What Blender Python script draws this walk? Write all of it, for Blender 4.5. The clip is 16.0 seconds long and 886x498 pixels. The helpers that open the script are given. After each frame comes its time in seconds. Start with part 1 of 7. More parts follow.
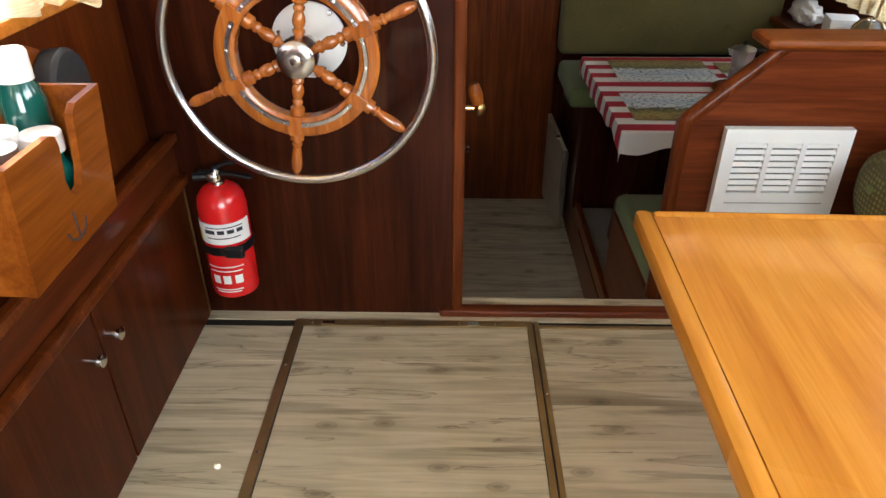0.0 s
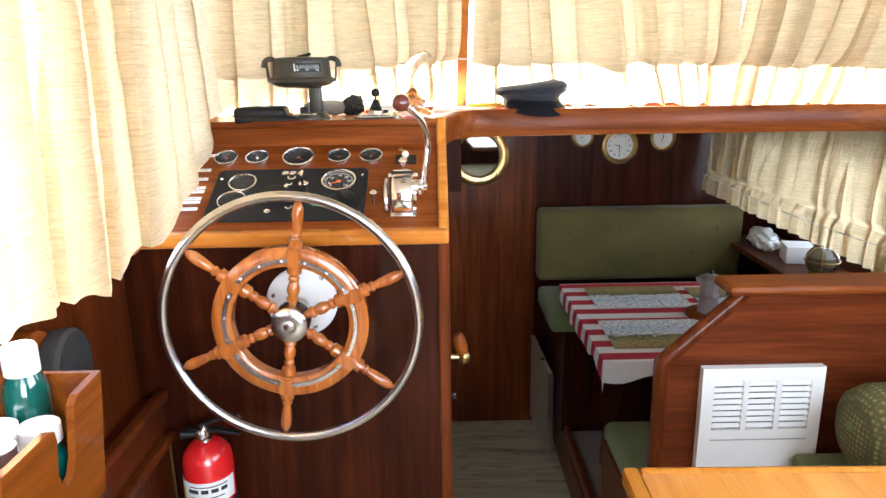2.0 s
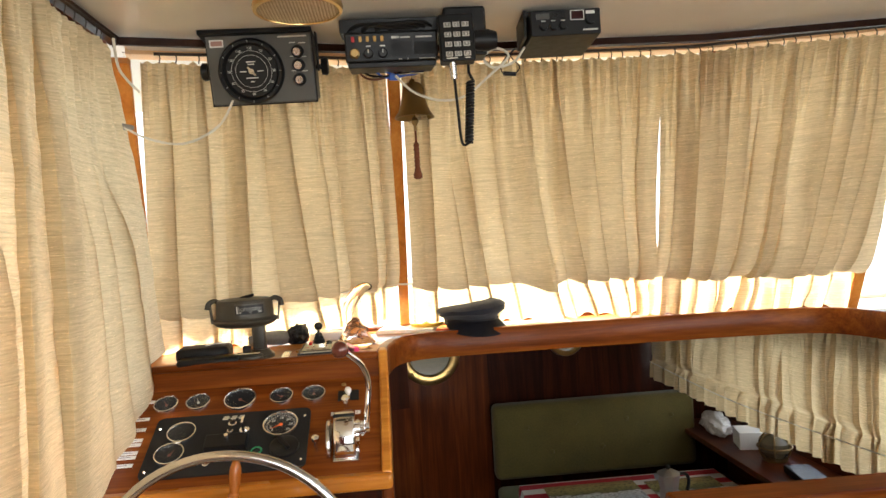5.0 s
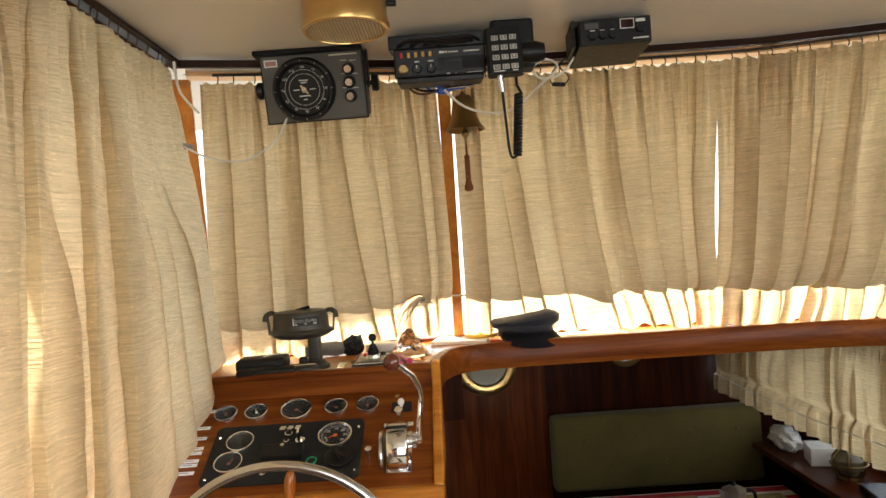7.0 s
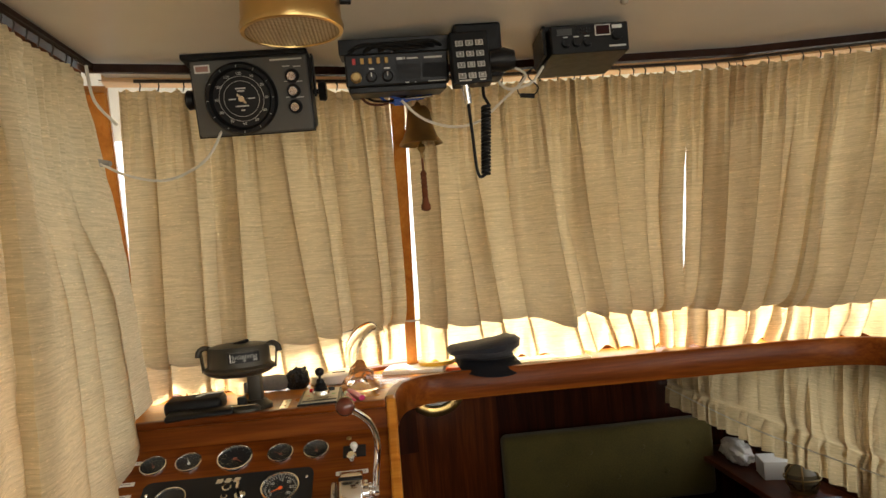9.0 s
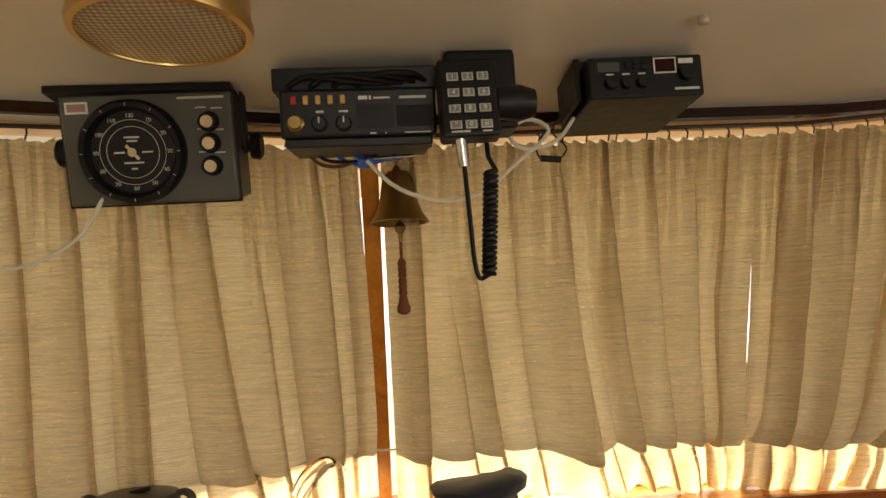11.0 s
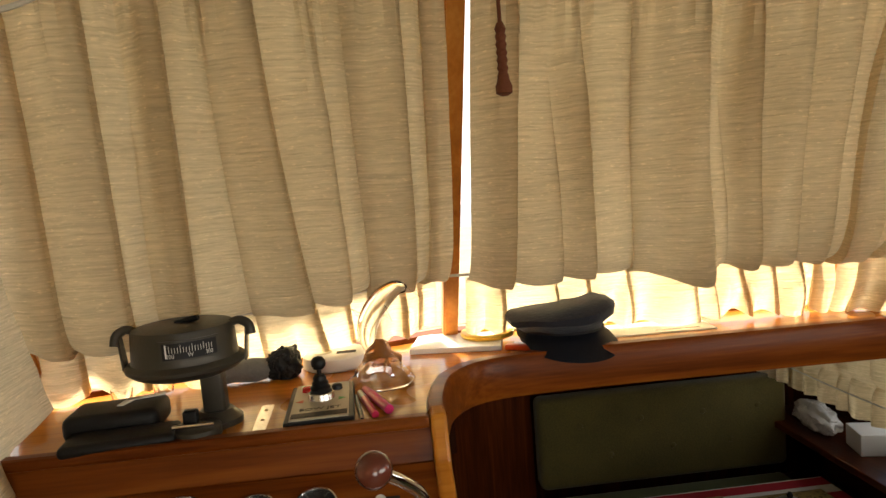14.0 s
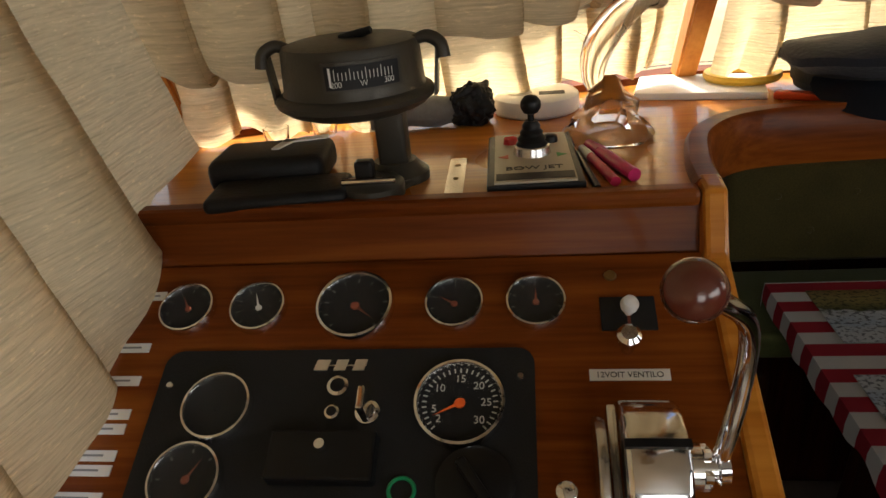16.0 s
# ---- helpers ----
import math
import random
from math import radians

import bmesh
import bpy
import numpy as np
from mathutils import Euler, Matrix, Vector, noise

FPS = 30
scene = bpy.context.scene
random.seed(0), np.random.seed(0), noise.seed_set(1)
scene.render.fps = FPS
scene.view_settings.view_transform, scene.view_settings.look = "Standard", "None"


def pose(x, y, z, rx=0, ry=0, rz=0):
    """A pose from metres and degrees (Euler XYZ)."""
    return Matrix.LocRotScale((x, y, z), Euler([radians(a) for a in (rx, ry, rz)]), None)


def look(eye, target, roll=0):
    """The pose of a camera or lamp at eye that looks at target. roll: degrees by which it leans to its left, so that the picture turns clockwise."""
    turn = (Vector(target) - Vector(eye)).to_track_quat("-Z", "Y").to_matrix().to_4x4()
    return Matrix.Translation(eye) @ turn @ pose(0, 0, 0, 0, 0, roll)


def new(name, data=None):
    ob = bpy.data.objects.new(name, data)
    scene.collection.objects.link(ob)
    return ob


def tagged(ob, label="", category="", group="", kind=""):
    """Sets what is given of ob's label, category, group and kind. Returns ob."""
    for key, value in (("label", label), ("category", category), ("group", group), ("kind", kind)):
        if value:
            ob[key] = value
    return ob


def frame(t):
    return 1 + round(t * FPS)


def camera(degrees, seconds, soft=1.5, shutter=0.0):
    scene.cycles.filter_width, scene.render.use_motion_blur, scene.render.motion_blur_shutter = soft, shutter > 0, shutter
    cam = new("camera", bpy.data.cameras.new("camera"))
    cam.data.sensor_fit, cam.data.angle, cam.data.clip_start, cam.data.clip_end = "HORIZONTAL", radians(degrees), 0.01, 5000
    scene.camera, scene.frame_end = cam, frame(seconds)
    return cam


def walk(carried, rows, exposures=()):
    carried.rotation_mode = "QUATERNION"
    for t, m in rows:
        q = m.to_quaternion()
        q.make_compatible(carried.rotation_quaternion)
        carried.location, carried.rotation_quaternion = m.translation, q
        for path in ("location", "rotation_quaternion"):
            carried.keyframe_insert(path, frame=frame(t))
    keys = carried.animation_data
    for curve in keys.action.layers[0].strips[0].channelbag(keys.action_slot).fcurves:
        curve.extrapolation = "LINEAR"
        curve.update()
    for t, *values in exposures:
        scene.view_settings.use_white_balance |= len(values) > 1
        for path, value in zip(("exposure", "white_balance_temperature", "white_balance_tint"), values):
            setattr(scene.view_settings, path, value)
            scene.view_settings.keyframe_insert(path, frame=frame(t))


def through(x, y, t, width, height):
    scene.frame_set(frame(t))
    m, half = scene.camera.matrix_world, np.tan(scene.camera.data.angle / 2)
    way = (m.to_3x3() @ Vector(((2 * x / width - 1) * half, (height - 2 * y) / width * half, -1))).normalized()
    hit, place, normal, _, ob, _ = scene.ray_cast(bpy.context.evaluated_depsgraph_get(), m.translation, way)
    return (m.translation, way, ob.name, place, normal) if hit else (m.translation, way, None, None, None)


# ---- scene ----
cam = camera(65.2, 16.0)
PATH = [
    (0, 0, 0, 1.225, 58.5, 0, 1.03),
    (0.5, -0, 0.005, 1.248, 61.38, 0, 1.06),
    (1, -0.003, -0.001, 1.29, 67.25, 0.28, 0.87),
    (1.5, -0.001, -0.006, 1.312, 71.47, 0.05, -0.07),
    (2, -0, -0.008, 1.351, 75.36, 0.92, -0.61),
    (2.5, -0.002, -0.016, 1.388, 79.17, 0.76, -0.37),
    (3, -0.001, -0.014, 1.422, 82.07, 1.4, -0.48),
    (3.5, 0.01, -0.014, 1.456, 84.93, 1.75, -1.22),
    (4, 0.022, -0.011, 1.487, 86.41, 2.92, -3.24),
    (4.5, 0.036, -0.013, 1.507, 87.36, 2.81, -4.71),
    (4.7, 0.045, -0.027, 1.51, 88.72, 3.29, -4.78),
    (6.8, 0.064, -0.034, 1.532, 90.77, 3.41, -0.36),
    (7, 0.074, -0.033, 1.524, 90.4, 3.98, 0.5),
    (7.5, 0.074, -0.014, 1.52, 89.18, 3.9, 0.38),
    (8, 0.072, -0.012, 1.53, 88.76, 4.25, -0.24),
    (8.2, 0.063, -0.001, 1.54, 89.26, 4.36, -0.68),
    (10.3, 0.02, 0.482, 1.638, 93.38, 5.17, -10.28),
    (10.5, 0.05, 0.527, 1.651, 94.76, 4.64, -8.57),
    (11, 0.1, 0.616, 1.666, 96.42, 3.25, -5.02),
    (11.5, 0.159, 0.658, 1.672, 96.68, 4.83, -6.5),
    (12, 0.21, 0.665, 1.668, 97.06, 5.64, -11.18),
    (12.5, 0.203, 0.681, 1.656, 97.09, 5.56, -11.03),
    (13, 0.154, 0.727, 1.639, 93.72, 3.34, -8.5),
    (13.5, 0.071, 0.793, 1.599, 88.44, 5.64, -5.76),
    (14, -0.051, 0.898, 1.577, 84.46, 4.45, -5.41),
    (14.5, -0.096, 1.026, 1.587, 83.02, 6.07, 0.05),
    (15, -0.135, 1.14, 1.549, 77.96, 3.71, 2.17),
    (15.5, -0.159, 1.201, 1.523, 71.46, 4.73, 5.06),
    (16, -0.177, 1.233, 1.491, 65.01, 4.86, 6.18),
]
walk(cam, [(t, pose(*p)) for t, *p in PATH],
     exposures=[(0.0, 2.1, 5700, 8), (1.0, 2.45, 5300, 8.5), (2.0, 2.5, 5200, 9), (3.0, 2.2, 5200, 9), (4.5, 1.7, 5900, 9), (7.0, 1.22, 6100, 9), (8.0, 1.08, 6200, 9),
                (10.5, 0.72, 7200, 9), (12.0, 0.88, 7300, 9), (13.0, 0.82, 7100, 9), (14.5, 0.48, 6500, 9.5), (15.2, 0.17, 6300, 10.5), (16.0, 0.15, 6200, 11)])

# ---- world and light ----
world = bpy.data.worlds.new("sky")
scene.world = world
world.use_nodes = True
wn = world.node_tree
sky = wn.nodes.new("ShaderNodeTexSky")
sky.sky_type = "NISHITA"
sky.sun_disc = False
SUN_EL, SUN_AZ = 56.0, -24.0      # degrees; azimuth from straight ahead, minus is to port
sky.sun_elevation = radians(SUN_EL)
sky.sun_rotation = radians(SUN_AZ)
wn.links.new(sky.outputs[0], wn.nodes["Background"].inputs[0])
wn.nodes["Background"].inputs[1].default_value = 0.095

sun = new("sun", bpy.data.lights.new("sun", "SUN"))
sun.data.energy, sun.data.angle, sun.data.color = 5.0, radians(0.6), (1.0, 0.9, 0.74)
to_sun = Vector((math.sin(radians(SUN_AZ)) * math.cos(radians(SUN_EL)), math.cos(radians(SUN_AZ)) * math.cos(radians(SUN_EL)), math.sin(radians(SUN_EL))))
sun.matrix_world = look(to_sun * 20, (0, 0, 0))


def window_light(name, eye, target, w, h, watts, color):
    lamp = new(name, bpy.data.lights.new(name, "AREA"))
    lamp.data.shape, lamp.data.size, lamp.data.size_y, lamp.data.energy, lamp.data.color = "RECTANGLE", w, h, watts, color
    lamp.matrix_world = look(eye, target)
    return lamp


window_light("aft_window_daylight", (0.6, -1.68, 1.25), (0.45, 0, 0.75), 1.3, 1.3, 10.0, (1.0, 0.95, 0.86))
window_light("starboard_window_daylight", (1.6, 0.2, 1.52), (0.6, 0.5, 0.6), 1.7, 0.6, 6.0, (1.0, 0.95, 0.86))
window_light("saloon_window_daylight", (2.03, 2.95, 0.72), (1.0, 3.0, 0.2), 1.4, 0.45, 0.58, (1.0, 0.95, 0.86))
# added fill lamp for the saloon; the port wall has no window here
window_light("saloon_port_fill", (-0.27, 3.3, 0.65), (1.2, 3.2, 0.1), 1.0, 0.4, 0.5, (1.0, 0.95, 0.86))

# ---- materials ----


def material(name):
    m = bpy.data.materials.new(name)
    m.use_nodes = True
    n = m.node_tree.nodes
    return m, n, m.node_tree.links, n["Principled BSDF"]


def ramp(n, stops):
    r = n.new("ShaderNodeValToRGB")
    while len(r.color_ramp.elements) < len(stops):
        r.color_ramp.elements.new(0.5)
    for e, (at, c) in zip(r.color_ramp.elements, stops):
        e.position, e.color = at, (*c, 1)
    return r


def plain(name, color, rough=0.5, metal=0.0, bump=0.0, grain=60.0, vary=0.12, coat=0.0):
    """A surface of one paint or metal, with a little unevenness at two scales."""
    m, n, l, b = material(name)
    tc = n.new("ShaderNodeTexCoord")
    big, fine = n.new("ShaderNodeTexNoise"), n.new("ShaderNodeTexNoise")
    big.inputs["Scale"].default_value, fine.inputs["Scale"].default_value = 7.0, grain
    for t in (big, fine):
        t.inputs["Detail"].default_value = 4
        l.new(tc.outputs["Object"], t.inputs["Vector"])
    r = ramp(n, [(0.3, [c * (1 - vary) for c in color]), (0.7, [min(1, c * (1 + vary)) for c in color])])
    l.new(big.outputs["Fac"], r.inputs[0])
    l.new(r.outputs[0], b.inputs["Base Color"])
    mr = n.new("ShaderNodeMapRange")
    mr.inputs["To Min"].default_value, mr.inputs["To Max"].default_value = max(0.02, rough - 0.08), min(1, rough + 0.1)
    l.new(fine.outputs["Fac"], mr.inputs["Value"])
    l.new(mr.outputs[0], b.inputs["Roughness"])
    b.inputs["Metallic"].default_value = metal
    if max(color) < 0.05:
        b.inputs["Specular IOR Level"].default_value = 0.28
    b.inputs["Coat Weight"].default_value = coat
    if bump:
        bp = n.new("ShaderNodeBump")
        bp.inputs["Strength"].default_value, bp.inputs["Distance"].default_value = bump, 0.002
        l.new(fine.outputs["Fac"], bp.inputs["Height"])
        l.new(bp.outputs[0], b.inputs["Normal"])
    return m


def wood(name, dark, mid, light, axis=2, rough=0.3, coat=0.4, scale=1.0, spec=0.1):
    """Varnished timber, its grain along the axis given."""
    m, n, l, b = material(name)
    tc, mp = n.new("ShaderNodeTexCoord"), n.new("ShaderNodeMapping")
    s = [22.0 * scale, 22.0 * scale, 22.0 * scale]
    s[axis] = 1.1 * scale
    mp.inputs["Scale"].default_value = s
    oi = n.new("ShaderNodeObjectInfo")
    add = n.new("ShaderNodeVectorMath")
    add.operation = "MULTIPLY_ADD"
    add.inputs[1].default_value = (1, 1, 1)
    cx = n.new("ShaderNodeCombineXYZ")
    mul = n.new("ShaderNodeMath")
    mul.operation, mul.inputs[1].default_value = "MULTIPLY", 37.0
    l.new(oi.outputs["Random"], mul.inputs[0])
    for k in range(3):
        l.new(mul.outputs[0], cx.inputs[k])
    l.new(tc.outputs["Object"], mp.inputs["Vector"])
    l.new(mp.outputs[0], add.inputs[0])
    l.new(cx.outputs[0], add.inputs[2])
    grain, pore, cloud = (n.new("ShaderNodeTexNoise") for _ in range(3))
    grain.inputs["Scale"].default_value, grain.inputs["Detail"].default_value, grain.inputs["Distortion"].default_value = 1.0, 5, 0.9
    pore.inputs["Scale"].default_value, pore.inputs["Detail"].default_value = 7.0, 3
    cloud.inputs["Scale"].default_value = 2.4
    l.new(add.outputs[0], grain.inputs["Vector"])
    l.new(add.outputs[0], pore.inputs["Vector"])
    l.new(tc.outputs["Object"], cloud.inputs["Vector"])
    dark, mid, light = ((c[0], c[1] * 0.95, c[2] * 0.8) for c in (dark, mid, light))
    r = ramp(n, [(0.32, dark), (0.5, mid), (0.68, light)])
    mix = n.new("ShaderNodeMix")
    mix.inputs["Factor"].default_value = 0.3
    l.new(grain.outputs["Fac"], mix.inputs["A"])
    l.new(pore.outputs["Fac"], mix.inputs["B"])
    mix2 = n.new("ShaderNodeMix")
    mix2.inputs["Factor"].default_value = 0.22
    l.new(mix.outputs["Result"], mix2.inputs["A"])
    l.new(cloud.outputs["Fac"], mix2.inputs["B"])
    l.new(mix2.outputs["Result"], r.inputs[0])
    l.new(r.outputs[0], b.inputs["Base Color"])
    mr = n.new("ShaderNodeMapRange")
    mr.inputs["To Min"].default_value, mr.inputs["To Max"].default_value = rough - 0.07, rough + 0.12
    l.new(cloud.outputs["Fac"], mr.inputs["Value"])
    l.new(mr.outputs[0], b.inputs["Roughness"])
    b.inputs["Coat Weight"].default_value, b.inputs["Coat Roughness"].default_value = coat * 0.3, 0.06
    b.inputs["Specular IOR Level"].default_value = spec
    bp = n.new("ShaderNodeBump")
    bp.inputs["Strength"].default_value, bp.inputs["Distance"].default_value = 0.25, 0.001
    l.new(pore.outputs["Fac"], bp.inputs["Height"])
    l.new(bp.outputs[0], b.inputs["Normal"])
    return m


def cloth(name, color, weave, rough=0.95, through=0.0, slub=False, vary=0.15, stretch=(1, 1, 1)):
    """Woven stuff; through: the share of light that passes it."""
    m, n, l, b = material(name)
    tc, mp = n.new("ShaderNodeTexCoord"), n.new("ShaderNodeMapping")
    mp.inputs["Scale"].default_value = stretch
    l.new(tc.outputs["Object"], mp.inputs["Vector"])
    w, big = n.new("ShaderNodeTexNoise"), n.new("ShaderNodeTexNoise")
    w.inputs["Scale"].default_value, w.inputs["Detail"].default_value = weave, 3
    big.inputs["Scale"].default_value = 5
    l.new(mp.outputs[0], w.inputs["Vector"])
    l.new(tc.outputs["Object"], big.inputs["Vector"])
    r = ramp(n, [(0.28, [c * (1 - vary) for c in color]), (0.72, [min(1, c * (1 + vary)) for c in color])])
    mix = n.new("ShaderNodeMix")
    mix.inputs["Factor"].default_value = 0.6
    l.new(big.outputs["Fac"], mix.inputs["A"])
    l.new(w.outputs["Fac"], mix.inputs["B"])
    l.new(mix.outputs["Result"], r.inputs[0])
    tone = r.outputs[0]
    if slub:
        th, tm = n.new("ShaderNodeTexNoise"), n.new("ShaderNodeMapping")
        tm.inputs["Scale"].default_value = (13, 13, 330)
        th.inputs["Scale"].default_value, th.inputs["Detail"].default_value = 1.0, 2
        wav, wadd = n.new("ShaderNodeTexNoise"), n.new("ShaderNodeVectorMath")
        wav.inputs["Scale"].default_value = 14
        wadd.operation, wadd.inputs[1].default_value = "MULTIPLY_ADD", (0, 0, 0.007)
        l.new(tc.outputs["Object"], wav.inputs["Vector"])
        l.new(wav.outputs["Color"], wadd.inputs[0])
        l.new(tc.outputs["Object"], wadd.inputs[2])
        l.new(wadd.outputs[0], tm.inputs["Vector"])
        l.new(tm.outputs[0], th.inputs["Vector"])
        tr_ = ramp(n, [(0.3, (0.86, 0.85, 0.83)), (0.5, (0.99, 0.99, 0.98)), (0.7, (1.11, 1.11, 1.12))])
        l.new(th.outputs["Fac"], tr_.inputs[0])
        mx = n.new("ShaderNodeMix")
        mx.data_type, mx.blend_type = "RGBA", "MULTIPLY"
        mx.inputs[0].default_value = 1.0
        l.new(r.outputs[0], mx.inputs[6])
        l.new(tr_.outputs[0], mx.inputs[7])
        tone = mx.outputs[2]
        # fat threads stand proud, here and there a pale knot
        fl, fm = n.new("ShaderNodeTexNoise"), n.new("ShaderNodeMapping")
        fm.inputs["Scale"].default_value = (70, 70, 260)
        fl.inputs["Scale"].default_value = 1.0
        l.new(tc.outputs["Object"], fm.inputs["Vector"])
        l.new(fm.outputs[0], fl.inputs["Vector"])
        fr = ramp(n, [(0.62, (1, 1, 1)), (0.7, (1.2, 1.2, 1.2))])
        l.new(fl.outputs["Fac"], fr.inputs[0])
        mk = n.new("ShaderNodeMix")
        mk.data_type, mk.blend_type = "RGBA", "MULTIPLY"
        mk.inputs[0].default_value = 1.0
        l.new(tone, mk.inputs[6])
        l.new(fr.outputs[0], mk.inputs[7])
        tone = mk.outputs[2]
    l.new(tone, b.inputs["Base Color"])
    b.inputs["Roughness"].default_value = rough
    b.inputs["Sheen Weight"].default_value = 0.15
    bp = n.new("ShaderNodeBump")
    bp.inputs["Strength"].default_value, bp.inputs["Distance"].default_value = (0.9, 0.004) if slub else (0.6, 0.002)
    l.new((th if slub else w).outputs["Fac"], bp.inputs["Height"])
    l.new(bp.outputs[0], b.inputs["Normal"])
    if through:
        tr, ms = n.new("ShaderNodeBsdfTranslucent"), n.new("ShaderNodeMixShader")
        ms.inputs[0].default_value = through
        l.new(tone, tr.inputs["Color"])
        l.new(bp.outputs[0], tr.inputs["Normal"])
        l.new(b.outputs[0], ms.inputs[1])
        l.new(tr.outputs[0], ms.inputs[2])
        l.new(ms.outputs[0], n["Material Output"].inputs["Surface"])
    return m


def glass(name, color=(1, 1, 1), rough=0.02, ior=1.45):
    m, n, l, b = material(name)
    b.inputs["Base Color"].default_value = (*color, 1)
    b.inputs["Transmission Weight"].default_value = 1.0
    b.inputs["Roughness"].default_value, b.inputs["IOR"].default_value = rough, ior
    return m


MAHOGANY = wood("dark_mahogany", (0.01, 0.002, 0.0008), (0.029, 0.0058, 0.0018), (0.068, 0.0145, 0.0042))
MAHOGANY_X = wood("dark_mahogany_across", (0.045, 0.009, 0.003), (0.105, 0.024, 0.008), (0.19, 0.05, 0.014), axis=0)
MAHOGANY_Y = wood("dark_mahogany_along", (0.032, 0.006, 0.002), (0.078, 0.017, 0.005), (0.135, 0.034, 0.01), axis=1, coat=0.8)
RED_WOOD = wood("red_mahogany", (0.062, 0.012, 0.0017), (0.165, 0.042, 0.006), (0.28, 0.09, 0.014), axis=0, rough=0.34, coat=0.15)
RED_WOOD_Z = wood("red_mahogany_upright", (0.04, 0.0075, 0.0015), (0.095, 0.021, 0.004), (0.17, 0.045, 0.009), axis=2)
HONEY = wood("honey_teak", (0.42, 0.15, 0.018), (0.57, 0.245, 0.032), (0.68, 0.335, 0.06), axis=1, rough=0.24, coat=0.7)
DESK = wood("orange_mahogany_desk", (0.25, 0.078, 0.009), (0.45, 0.17, 0.022), (0.6, 0.265, 0.042), axis=0, rough=0.26, coat=1.4)
# lighter than the other mahogany: the posts' backlit glow is in this colour
POST = wood("mahogany_post_glow", (0.38, 0.13, 0.025), (0.55, 0.22, 0.045), (0.68, 0.32, 0.08), axis=2, rough=0.3)
WHEEL_WOOD = wood("turned_teak", (0.13, 0.03, 0.005), (0.31, 0.092, 0.014), (0.46, 0.17, 0.03), axis=2, rough=0.2, coat=2.2, scale=1.5, spec=0.4)
BOX_WOOD = wood("oak_plywood", (0.075, 0.016, 0.002), (0.165, 0.043, 0.004), (0.26, 0.082, 0.009), axis=1, rough=0.36, coat=0.3)
CHROME = plain("chrome", (0.82, 0.82, 0.82), 0.1, 1.0, vary=0.03)
STEEL = plain("brushed_steel", (0.62, 0.61, 0.6), 0.22, 1.0)
BRASS = plain("brass", (0.62, 0.42, 0.16), 0.3, 1.0, vary=0.2)
OLD_BRASS = plain("dull_brass", (0.3, 0.2, 0.08), 0.42, 1.0, bump=0.1, vary=0.25)
WHITE = plain("white_plastic", (0.8, 0.8, 0.78), 0.4, vary=0.03)
CEILING = plain("cream_ceiling_paint", (0.8, 0.75, 0.65), 0.32, vary=0.03)
BLACK = plain("black_plastic", (0.007, 0.007, 0.0075), 0.42, bump=0.1)
PANEL = plain("black_crackle_panel", (0.013, 0.0135, 0.0145), 0.6, bump=0.25, grain=500)
GREY_METAL = plain("grey_hammered_metal", (0.05, 0.044, 0.033), 0.4, 0.3, bump=0.2, grain=200)
GREY_BOX = plain("grey_instrument_paint", (0.1, 0.098, 0.09), 0.5, 0.2, bump=0.1)
RED = plain("red_enamel", (0.6, 0.012, 0.012), 0.22, coat=0.6, vary=0.06)
WHITE_PAINT = plain("white_enamel", (0.78, 0.77, 0.74), 0.35, vary=0.05)
CURTAIN = cloth("cream_slub_curtain", (0.705, 0.57, 0.342), 60, through=0.6, slub=True, stretch=(1, 1, 5), vary=0.1)
CORD = plain("white_cord", (0.72, 0.68, 0.58), 0.8, bump=0.3, grain=300)
OLIVE = cloth("olive_corduroy", (0.09, 0.07, 0.015), 160, vary=0.35)
GREEN = cloth("moss_green_velour", (0.12, 0.14, 0.042), 90)
NAVY = cloth("navy_felt", (0.012, 0.014, 0.022), 140)
DARK = plain("dark_void", (0.02, 0.015, 0.012), 0.8)
PANE = glass("window_glass")


